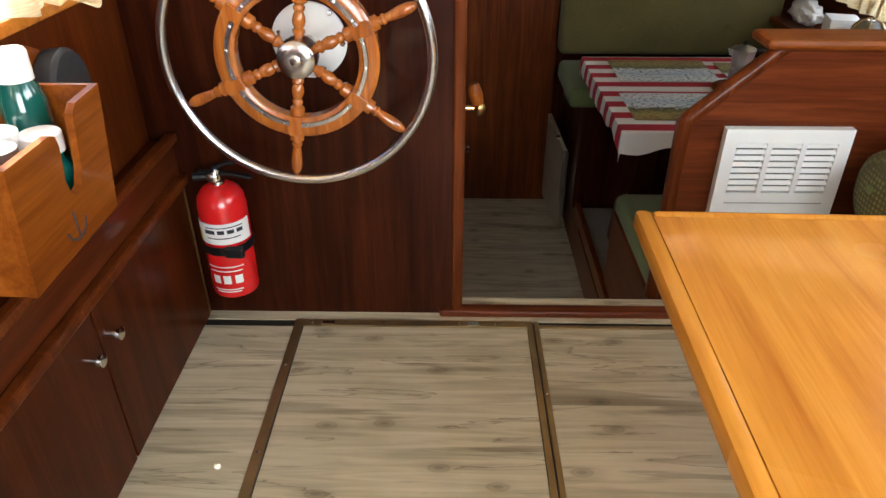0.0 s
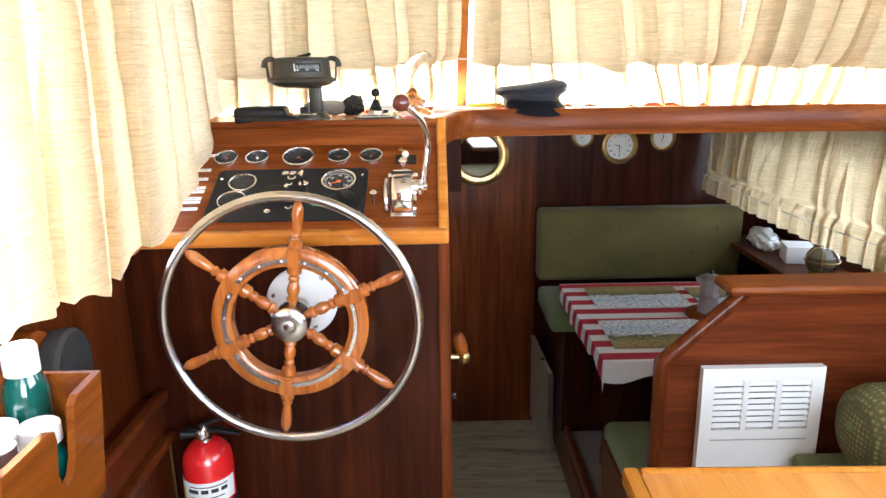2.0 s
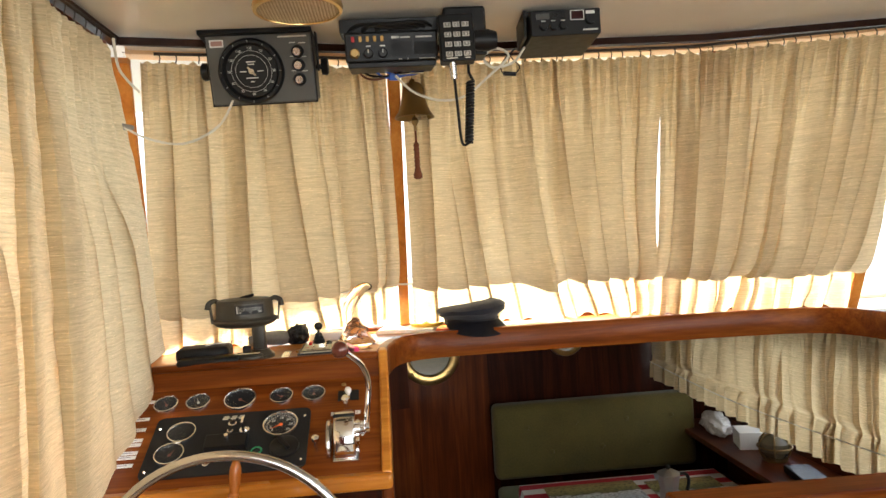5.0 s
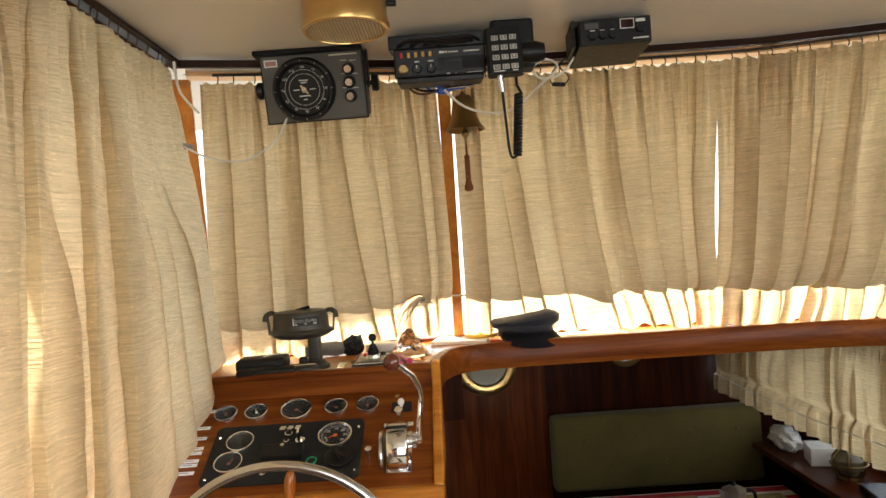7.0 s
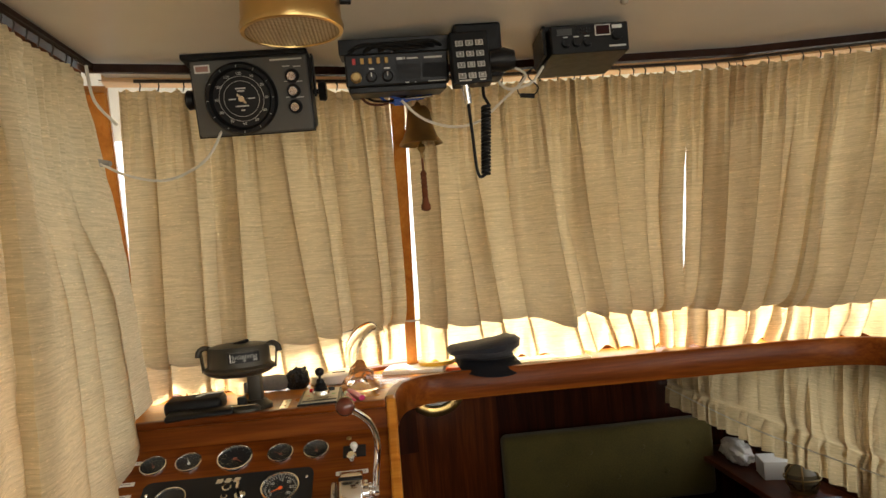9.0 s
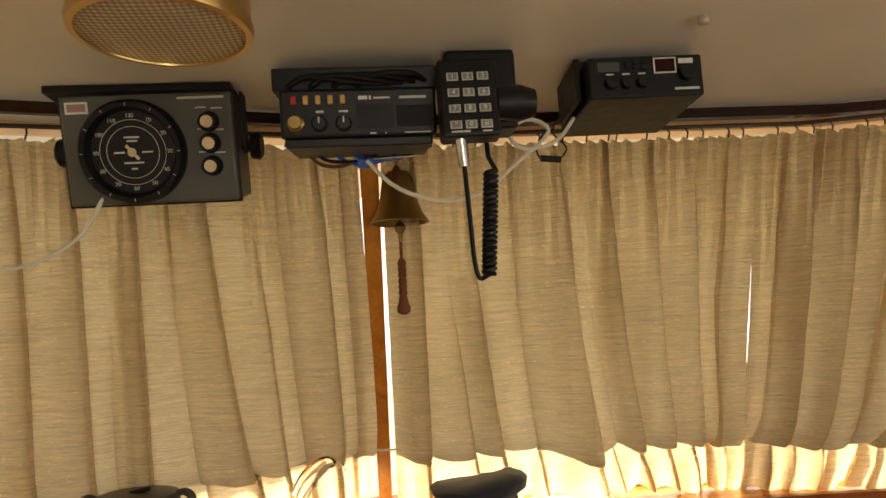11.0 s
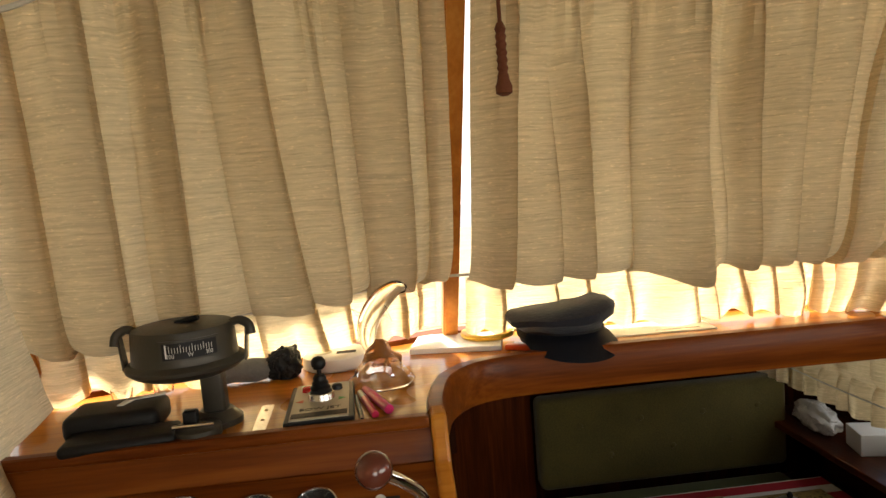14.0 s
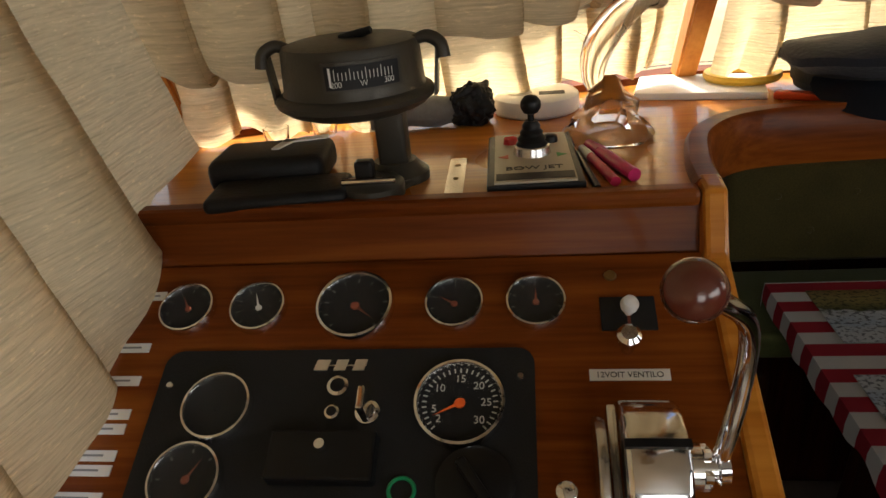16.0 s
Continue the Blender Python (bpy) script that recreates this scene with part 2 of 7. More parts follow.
def vinyl(name):
    """Grey-brown oak-look vinyl planks, the grain across the boat."""
    m, n, l, b = material(name)
    tc, mp = n.new("ShaderNodeTexCoord"), n.new("ShaderNodeMapping")
    mp.inputs["Scale"].default_value = (2.2, 38, 38)
    oi, mul, cx, add = n.new("ShaderNodeObjectInfo"), n.new("ShaderNodeMath"), n.new("ShaderNodeCombineXYZ"), n.new("ShaderNodeVectorMath")
    mul.operation, mul.inputs[1].default_value = "MULTIPLY", 53.0
    l.new(oi.outputs["Random"], mul.inputs[0])
    for k in range(3):
        l.new(mul.outputs[0], cx.inputs[k])
    l.new(tc.outputs["Object"], mp.inputs["Vector"])
    l.new(mp.outputs[0], add.inputs[0])
    l.new(cx.outputs[0], add.inputs[1])
    g, c, k = (n.new("ShaderNodeTexNoise") for _ in range(3))
    g.inputs["Scale"].default_value, g.inputs["Detail"].default_value, g.inputs["Distortion"].default_value = 1.0, 8, 1.2
    c.inputs["Scale"].default_value, c.inputs["Detail"].default_value = 4.5, 3
    k.inputs["Scale"].default_value, k.inputs["Detail"].default_value = 0.35, 2
    l.new(add.outputs[0], g.inputs["Vector"])
    l.new(tc.outputs["Object"], c.inputs["Vector"])
    l.new(add.outputs[0], k.inputs["Vector"])
    r = ramp(n, [(0.34, (0.35, 0.295, 0.19)), (0.42, (0.43, 0.365, 0.24)), (0.52, (0.55, 0.475, 0.32)), (0.64, (0.64, 0.57, 0.42))])
    mix, mix2 = n.new("ShaderNodeMix"), n.new("ShaderNodeMix")
    mix.inputs["Factor"].default_value, mix2.inputs["Factor"].default_value = 0.35, 0.18
    l.new(g.outputs["Fac"], mix.inputs["A"])
    l.new(c.outputs["Fac"], mix.inputs["B"])
    l.new(mix.outputs["Result"], mix2.inputs["A"])
    l.new(k.outputs["Fac"], mix2.inputs["B"])
    l.new(mix2.outputs["Result"], r.inputs[0])
    vo = n.new("ShaderNodeTexVoronoi")          # knots
    mv = n.new("ShaderNodeMapping")
    mv.inputs["Scale"].default_value = (2.9, 6.2, 1)
    vo.voronoi_dimensions = "2D"
    l.new(tc.outputs["Object"], mv.inputs["Vector"])
    av = n.new("ShaderNodeVectorMath")
    l.new(mv.outputs[0], av.inputs[0])
    l.new(cx.outputs[0], av.inputs[1])
    l.new(av.outputs[0], vo.inputs["Vector"])
    vo.inputs["Scale"].default_value = 1.0
    kr = ramp(n, [(0.02, (0.1, 0.08, 0.06)), (0.05, (0.5, 0.44, 0.38)), (0.065, (0.3, 0.26, 0.22)), (0.085, (0.75, 0.72, 0.68)), (0.2, (1, 1, 1))])
    l.new(vo.outputs["Distance"], kr.inputs[0])
    mk = n.new("ShaderNodeMix")
    mk.data_type, mk.blend_type = "RGBA", "MULTIPLY"
    mk.inputs["Factor"].default_value = 0.55
    l.new(r.outputs[0], mk.inputs[6])
    l.new(kr.outputs[0], mk.inputs[7])
    # fine dark cracks along the grain
    ck, cm = n.new("ShaderNodeTexNoise"), n.new("ShaderNodeMapping")
    cm.inputs["Scale"].default_value = (1.6, 17, 17)
    ck.inputs["Scale"].default_value, ck.inputs["Detail"].default_value, ck.inputs["Distortion"].default_value = 1.0, 5, 0.6
    l.new(tc.outputs["Object"], cm.inputs["Vector"])
    ca = n.new("ShaderNodeVectorMath")
    l.new(cm.outputs[0], ca.inputs[0])
    l.new(cx.outputs[0], ca.inputs[1])
    l.new(ca.outputs[0], ck.inputs["Vector"])
    cr = ramp(n, [(0.36, (0.6, 0.57, 0.53)), (0.40, (1, 1, 1)), (0.594, (1, 1, 1)), (0.602, (0.35, 0.31, 0.27)), (0.612, (0.8, 0.78, 0.75)), (0.66, (1, 1, 1))])
    l.new(ck.outputs["Fac"], cr.inputs[0])
    mc = n.new("ShaderNodeMix")
    mc.data_type, mc.blend_type = "RGBA", "MULTIPLY"
    mc.inputs[0].default_value = 0.8
    l.new(mk.outputs[2], mc.inputs[6])
    l.new(cr.outputs[0], mc.inputs[7])
    l.new(mc.outputs[2], b.inputs["Base Color"])
    b.inputs["Roughness"].default_value = 0.36
    bp = n.new("ShaderNodeBump")
    bp.inputs["Strength"].default_value, bp.inputs["Distance"].default_value = 0.3, 0.001
    l.new(g.outputs["Fac"], bp.inputs["Height"])
    l.new(bp.outputs[0], b.inputs["Normal"])
    return m


VINYL = vinyl("oak_vinyl")

# ---- mesh helpers ----


def part(name, bm, mat, parent=None, label="", smooth=False):
    me = bpy.data.meshes.new(name)
    bmesh.ops.recalc_face_normals(bm, faces=bm.faces[:])
    bm.to_mesh(me)
    bm.free()
    me.materials.append(mat)
    if smooth:
        me.polygons.foreach_set("use_smooth", [True] * len(me.polygons))
        me.set_sharp_from_angle(angle=radians(38))
    ob = new(name, me)
    if parent is not None:
        ob.parent = parent
    if label:
        tagged(ob, label)
    return ob


def thing(name, label, category, at=(0, 0, 0), group=""):
    """An Empty that holds a thing's parts; parts are built in the world's coordinates."""
    e = new(name)
    e.empty_display_size = 0.05
    return tagged(e, label, category, group)


def structure(ob, label, category=""):
    return tagged(ob, label, category, kind="structure")


def box(x0, x1, y0, y1, z0, z1, bev=0.0, bm=None, seg=2):
    own = bmesh.new()
    bmesh.ops.create_cube(own, size=1, matrix=Matrix.Translation(((x0 + x1) / 2, (y0 + y1) / 2, (z0 + z1) / 2)) @ Matrix.Diagonal((x1 - x0, y1 - y0, z1 - z0, 1)))
    if bev:
        bmesh.ops.bevel(own, geom=own.edges[:], offset=bev, segments=seg, affect="EDGES", profile=0.5)
    return join(bm, own)


def join(bm, own):
    if bm is None:
        return own
    me = bpy.data.meshes.new("tmp")
    own.to_mesh(me)
    own.free()
    bm.from_mesh(me)
    bpy.data.meshes.remove(me)
    return bm


def frame_axes(d):
    d = Vector(d).normalized()
    a = Vector((0, 0, 1)) if abs(d.z) < 0.9 else Vector((1, 0, 0))
    u = d.cross(a).normalized()
    return d, u, d.cross(u).normalized()


def lathe(profile, at, axis, n=24, bm=None, cap=True):
    """A turned solid: profile is (distance along the axis, radius)."""
    own = bmesh.new()
    d, u, v = frame_axes(axis)
    at = Vector(at)
    rings = []
    for h, r in profile:
        rings.append([own.verts.new(at + d * h + (u * math.cos(a) + v * math.sin(a)) * max(r, 1e-4)) for a in (2 * math.pi * k / n for k in range(n))])
    for a, b in zip(rings, rings[1:]):
        for k in range(n):
            own.faces.new((a[k], a[(k + 1) % n], b[(k + 1) % n], b[k]))
    if cap:
        own.faces.new(rings[0][::-1])
        own.faces.new(rings[-1])
    return join(bm, own)


def rod(a, b, r, r2=None, n=12, bm=None):
    a, b = Vector(a), Vector(b)
    return lathe([(0, r), ((b - a).length, r if r2 is None else r2)], a, b - a, n, bm)


def tube(pts, r, n=8, closed=False, bm=None):
    """A round bar or cable along points."""
    own = bmesh.new()
    pts = [Vector(p) for p in pts]
    m = len(pts)
    rings = []
    u = None
    for i, p in enumerate(pts):
        a = pts[(i - 1) % m] if (i or closed) else p
        b = pts[(i + 1) % m] if (i < m - 1 or closed) else p
        d = (b - a).normalized()
        if u is None:
            _, u, _ = frame_axes(d)
        u = (u - d * u.dot(d)).normalized()
        v = d.cross(u)
        rr = r(i / (m - 1)) if callable(r) else r
        rings.append([own.verts.new(p + (u * math.cos(k * 2 * math.pi / n) + v * math.sin(k * 2 * math.pi / n)) * rr) for k in range(n)])
    for i in range(m if closed else m - 1):
        a, b = rings[i], rings[(i + 1) % m]
        if closed and i == m - 1:
            s = min(range(n), key=lambda s: (a[0].co - b[s].co).length)
            b = b[s:] + b[:s]
        for k in range(n):
            own.faces.new((a[k], a[(k + 1) % n], b[(k + 1) % n], b[k]))
    if not closed:
        own.faces.new(rings[0][::-1])
        own.faces.new(rings[-1])
    return join(bm, own)


def curve_points(ctrl, n=40, closed=False):
    """A smooth line (Catmull-Rom) through a few points."""
    c = [Vector(p) for p in ctrl]
    m, out = len(c), []
    for i in range(n + (0 if closed else 1)):
        s = i / n * (m if closed else m - 1)
        k = min(int(s), m - 1 if closed else m - 2)
        f = s - k
        g = (lambda j: c[j % m]) if closed else (lambda j: c[max(0, min(m - 1, j))])
        p0, p1, p2, p3 = g(k - 1), g(k), g(k + 1), g(k + 2)
        out.append(0.5 * (2 * p1 + (p2 - p0) * f + (2 * p0 - 5 * p1 + 4 * p2 - p3) * f * f + (3 * p1 - p0 - 3 * p2 + p3) * f ** 3))
    return out


def slab(outline, up, bev=0.0, bm=None, seg=2):
    """A plate: an outline of points, thickened by the vector up."""
    own = bmesh.new()
    f = own.faces.new([own.verts.new(Vector(p)) for p in outline])
    r = bmesh.ops.extrude_face_region(own, geom=[f])
    bmesh.ops.translate(own, vec=Vector(up), verts=[v for v in r["geom"] if isinstance(v, bmesh.types.BMVert)])
    if bev:
        bmesh.ops.bevel(own, geom=own.edges[:], offset=bev, segments=seg, affect="EDGES", profile=0.5)
    return join(bm, own)


def ribbon(line, profile, bm=None):
    """A moulding: a profile of (out, up) swept along a level line."""
    own = bmesh.new()
    line = [Vector(p) for p in line]
    rings = []
    for i, p in enumerate(line):
        d = (line[min(i + 1, len(line) - 1)] - line[max(i - 1, 0)])
        side = Vector((d.y, -d.x, 0)).normalized()
        rings.append([own.verts.new(p + side * o + Vector((0, 0, h))) for o, h in profile])
    k = len(profile)
    for a, b in zip(rings, rings[1:]):
        for j in range(k):
            own.faces.new((a[j], a[(j + 1) % k], b[(j + 1) % k], b[j]))
    own.faces.new(rings[0][::-1])
    own.faces.new(rings[-1])
    return join(bm, own)


def moved(bm, m):
    bmesh.ops.transform(bm, matrix=m, verts=bm.verts[:])
    return bm


def text(body, size, m, mat, parent, name="lettering", depth=0.0004):
    """Raised lettering in the built-in font, as a mesh."""
    cu = bpy.data.curves.new(name, "FONT")
    cu.body, cu.size, cu.extrude, cu.align_x, cu.align_y = body, size, depth, "CENTER", "CENTER"
    tmp = bpy.data.objects.new("tmp", cu)
    me = bpy.data.meshes.new_from_object(tmp)
    bpy.data.objects.remove(tmp)
    bpy.data.curves.remove(cu)
    me.transform(m)
    me.materials.clear()
    me.materials.append(mat)
    me.name = name
    ob = new(name, me)
    ob.parent = parent
    return ob


# ---- the wheelhouse: floor, walls, ceiling ----
BULK_Y = 1.64        # aft face of the console bulkhead
PORT_X = -0.78       # port side lining
STBD_X = 1.62        # starboard side lining
AFT_Y = -1.7
CEIL_Z = 2.035
CABIN_Z = -0.9       # saloon floor
FWD_Y = 4.12         # forward bulkhead of the saloon

floor = structure(part("floor", box(PORT_X - 0.1, STBD_X + 0.1, AFT_Y, 1.68, -0.06, -0.004), DARK), "plywood wheelhouse floor under oak-look vinyl planks", "floor")
ceiling = structure(part("ceiling", box(-0.56, STBD_X - 0.1, AFT_Y, 1.8, CEIL_Z, CEIL_Z + 0.05), CEILING), "cream painted wheelhouse ceiling", "ceiling")
# port side: lining below, sill plank, window frame leaning inboard above
structure(part("wall_port", box(PORT_X - 0.05, PORT_X, AFT_Y, 1.95, -0.06, 0.93), RED_WOOD_Z), "dark mahogany side lining, upright grain", "wall")
structure(part("window_sill", box(-0.98, PORT_X + 0.055, AFT_Y, 1.63, 0.93, 0.956, 0.006), DESK), "varnished orange window sill plank", "sill")


def leaning_post(name, a, b, w, d, mat, label):
    """A window post between two points, w wide and d deep."""
    a, b = Vector(a), Vector(b)
    own = bmesh.new()
    bmesh.ops.create_cube(own, size=1, matrix=Matrix.Diagonal((w, d, (b - a).length, 1)))
    bmesh.ops.bevel(own, geom=own.edges[:], offset=0.004, segments=2, affect="EDGES")
    m = Matrix.Translation((a + b) / 2) @ (b - a).to_track_quat("Z", "Y").to_matrix().to_4x4()
    return structure(part(name, moved(own, m), mat), label, "post")


# windscreen line at sill height and at the head, from port to starboard
FOOT = [Vector((-0.735, 2.27, 1.2)), Vector((0.09, 2.53, 1.2)), Vector((1.0, 2.5, 1.2)), Vector((1.62, 2.25, 1.2))]
HEAD = [Vector((-0.575, 1.7, 2.0)), Vector((0.09, 1.88, 2.0)), Vector((1.0, 1.87, 2.0)), Vector((1.5, 1.75, 2.0))]
for k, (a, b) in enumerate(zip(FOOT, HEAD)):
    leaning_post("window_post", a, b, 0.034 if k else 0.056, 0.045, POST, "varnished mahogany windscreen post")
for y in (-0.3, 1.0):
    leaning_post("window_post", (-0.9, y, 0.956), (-0.6, y, 2.0), 0.05, 0.05, POST, "varnished mahogany side window post")


TRIM = wood("dark_stained_trim", (0.012, 0.004, 0.002), (0.025, 0.008, 0.004), (0.045, 0.016, 0.007), axis=0)
# wooden beam; pale orange stands in for sun glowing above the curtains
HEAD_GLOW = plain("head_wood_glow", (0.78, 0.5, 0.26), 0.5)


def beam(name, line, w, h, mat, label, category="trim"):
    return structure(part(name, ribbon(line, [(-w / 2, -h / 2), (w / 2, -h / 2), (w / 2, h / 2), (-w / 2, h / 2)]), mat), label, category)


beam("window_head", [p + Vector((0, 0.06, 0.056)) for p in HEAD], 0.05, 0.06, HEAD_GLOW, "wooden windscreen head beam, its sunlit glow put into the colour")
beam("window_foot", [p + Vector((0, 0.02, 0.0)) for p in FOOT], 0.05, 0.04, RED_WOOD, "varnished mahogany windscreen foot rail")
beam("window_head", [Vector((-0.63, AFT_Y, 2.05)), Vector((-0.63, 1.72, 2.05))], 0.05, 0.06, RED_WOOD, "varnished mahogany side window head beam")
beam("ceiling_trim", [Vector((-0.55, AFT_Y, 2.022)), Vector((-0.55, 1.62, 2.022)), Vector((0.09, 1.79, 2.022)), Vector((0.93, 1.79, 2.022)), Vector((1.5, 1.68, 2.022)), Vector((1.5, AFT_Y, 2.022))], 0.022, 0.018, TRIM, "dark wooden ceiling edge trim")
# unseen overhang, its outline shaped so sun reaches only the hems and aft curtain
roof = structure(part("roof", slab([(-0.74, AFT_Y - 0.05, 2.09), (-0.74, 1.45, 2.09), (-1.05, 1.85, 2.09), (-1.1, 2.74, 2.09), (-0.5, 2.77, 2.09), (-0.14, 2.82, 2.09), (0.73, 2.77, 2.09), (1.3, 2.58, 2.09), (1.8, 2.36, 2.09), (1.8, AFT_Y - 0.05, 2.09)], (0, 0, 0.05)), WHITE_PAINT), "unseen white roof slab, outline cut to shade the curtains", "roof")


def glazing(name, quad):
    q = [Vector(p) for p in quad]
    nrm = (q[1] - q[0]).cross(q[3] - q[0]).normalized()
    ob = part(name, slab(q, nrm * 0.005), PANE)
    ob.visible_shadow = False
    return structure(ob, "clear wheelhouse window pane", "window")


for i in range(3):
    o = Vector((0, 0.035, 0.03))
    glazing("window_1", [FOOT[i] + o, FOOT[i + 1] + o, HEAD[i + 1] + o, HEAD[i] + o])
glazing("window_2", [(-0.92, AFT_Y, 0.956), (-0.92, 2.0, 0.956), (-0.63, 1.7, 2.0), (-0.63, AFT_Y, 2.0)])

# starboard side and the aft wall with its openings, behind the walker
wall_s = box(STBD_X, STBD_X + 0.05, AFT_Y, 1.83, -0.06, 1.2)
box(STBD_X, STBD_X + 0.05, AFT_Y, -0.75, 1.2, 2.04, bm=wall_s)
box(STBD_X, STBD_X + 0.05, 1.15, 1.7, 1.2, 2.04, bm=wall_s)
box(STBD_X, STBD_X + 0.05, -0.75, 1.15, 1.85, 2.04, bm=wall_s)
structure(part("wall_starboard", wall_s, MAHOGANY), "dark mahogany starboard lining with a window opening", "wall")
wall_a = box(PORT_X - 0.2, -0.25, AFT_Y - 0.05, AFT_Y, -0.06, 2.04)
box(1.15, STBD_X + 0.05, AFT_Y - 0.05, AFT_Y, -0.06, 2.04, bm=wall_a)
box(-0.25, 1.15, AFT_Y - 0.05, AFT_Y, -0.06, 0.55, bm=wall_a)
box(-0.25, 1.15, AFT_Y - 0.05, AFT_Y, 1.93, 2.04, bm=wall_a)
structure(part("wall_aft", wall_a, MAHOGANY), "dark mahogany aft wall with a window opening", "wall")

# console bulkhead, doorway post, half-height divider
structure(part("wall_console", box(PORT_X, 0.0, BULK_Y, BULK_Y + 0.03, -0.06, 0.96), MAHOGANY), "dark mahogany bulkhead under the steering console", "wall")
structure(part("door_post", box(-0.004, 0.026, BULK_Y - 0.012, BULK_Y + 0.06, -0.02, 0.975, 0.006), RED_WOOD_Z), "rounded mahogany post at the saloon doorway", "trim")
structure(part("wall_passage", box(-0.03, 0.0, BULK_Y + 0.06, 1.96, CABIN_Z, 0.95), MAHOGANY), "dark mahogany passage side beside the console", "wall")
sill = thing("door_sill", "mahogany doorway sill with a worn vinyl tread", "sill")
part("sill_board", box(-0.04, 0.86, BULK_Y - 0.02, BULK_Y + 0.02, -0.004, 0.022, 0.008), MAHOGANY_X, sill)
part("tread", box(0.0, 0.86, BULK_Y + 0.02, 1.712, -0.02, 0.006, 0.003), VINYL, sill, "worn grey-brown vinyl tread")
tagged(sill, kind="structure")
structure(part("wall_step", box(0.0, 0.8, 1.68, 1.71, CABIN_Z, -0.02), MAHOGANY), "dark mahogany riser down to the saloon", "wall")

# divider between wheelhouse seat and dinette, with a sloped front end
div = thing("divider", "dark mahogany half-height divider with a rounded cap rail", "divider")
DX0, DXS, DZ0, DZ1 = 0.63, 0.85, 0.53, 0.735
part("panel", slab([(DX0, 1.8, -0.06), (DX0, 1.8, DZ0), (DXS, 1.8, DZ1), (STBD_X, 1.8, DZ1), (STBD_X, 1.8, -0.06)], (0, 0.03, 0)), MAHOGANY_X, div)
edge = curve_points([(DX0, 1.815, -0.05), (DX0, 1.815, 0.3), (DX0, 1.815, DZ0)], 6) + curve_points([(DX0 + 0.01, 1.815, DZ0 + 0.01), (DXS, 1.815, DZ1)], 4)
part("edge_moulding", tube(edge, 0.022, 10), RED_WOOD_Z, div, "rounded red mahogany edge", True)
part("cap_rail", box(DXS - 0.06, STBD_X, 1.77, 1.9, DZ1, DZ1 + 0.028, 0.012), RED_WOOD, div, "rounded red mahogany cap rail")
tagged(div, kind="structure")

# ---- steering console ----
console = thing("steering_console", "varnished mahogany steering console with a sloped dashboard", "console")
DASH = [Vector((0, 1.6, 0.972)), Vector((0, 1.935, 1.148))]        # front and back of the sloped board
dash_n = Vector((0, -(DASH[1] - DASH[0]).z, (DASH[1] - DASH[0]).y)).normalized()
TILT_D = math.degrees(math.atan2(DASH[1].z - DASH[0].z, DASH[1].y - DASH[0].y))


def dash(x, s, lift=0.0):
    """A pose on the dashboard: x across, s metres up the slope; its z stands off the board."""
    p = DASH[0] + (DASH[1] - DASH[0]).normalized() * s + dash_n * lift
    return pose(x, p.y, p.z, TILT_D, 0, 0)


SLOPE = (DASH[1] - DASH[0]).length
part("dashboard", moved(box(PORT_X, 0.0, 0, SLOPE, -0.02, 0), dash(0, 0)), RED_WOOD, console)
part("front_lip", box(PORT_X, 0.026, 1.585, 1.625, 0.945, 0.982, 0.01), DESK, console, "rounded orange front lip")
part("backboard", slab([(PORT_X, 1.935, 1.12), (0.0, 1.935, 1.12), (0.0, 1.958, 1.2), (PORT_X, 1.958, 1.2)], (0, 0.02, 0)), RED_WOOD, console)
part("top_lip", box(PORT_X, 0.0, 1.945, 1.975, 1.196, 1.216, 0.007), RED_WOOD, console, "thin rounded lip at the desk's edge")
part("side_trim", slab([(0.0, 1.605, 0.95), (0.0, 1.605, 0.985), (0.0, 1.915, 1.15), (0.0, 1.945, 1.218), (0.0, 1.985, 1.222), (0.0, 1.985, 0.95)], (0.026, 0, 0), 0.006), DESK, console, "orange side cheek with a rounded edge")
desk_line = [(-0.86, 1.96, 1.19), (0.026, 1.96, 1.19), (0.03, 2.1, 1.19), (0.05, 2.19, 1.19), (0.1, 2.26, 1.19), (0.2, 2.29, 1.19), (STBD_X, 2.29, 1.19), (STBD_X, 2.34, 1.19), (0.93, 2.56, 1.19), (0.09, 2.58, 1.19), (-0.86, 2.32, 1.19)]
structure(part("desk_top", slab(desk_line, (0, 0, 0.018)), DESK), "varnished orange mahogany shelf under the windscreen", "shelf")
structure(part("wall_under_windscreen", slab([(-0.9, 1.7, 0.9), (-0.9, 2.32, 0.9), (0.09, 2.6, 0.9), (0.09, 2.57, 0.9), (-0.87, 2.3, 0.9), (-0.87, 1.7, 0.9)], (0, 0, 0.29)), MAHOGANY), "dark lining under the windscreen", "wall")

# curved rail along the front of the shelf
rail_line = curve_points([(0.012, 1.97, 0), (0.02, 2.06, 0), (0.05, 2.17, 0), (0.13, 2.245, 0), (0.3, 2.265, 0), (0.6, 2.262, 0), (0.9, 2.255, 0), (1.2, 2.24, 0), (1.4, 2.21, 0), (1.5, 2.15, 0), (1.545, 2.03, 0), (1.56, 1.8, 0)], 60)
rail_line = [Vector((p.x, p.y, 1.135)) for p in rail_line]
structure(part("shelf_rail", ribbon(rail_line, [(-0.014, 0), (0.014, 0), (0.016, 0.005), (0.016, 0.078), (0.011, 0.085), (-0.011, 0.085), (-0.016, 0.078), (-0.016, 0.005)]), RED_WOOD, smooth=True), "curved varnished mahogany rail edging the windscreen shelf", "rail")

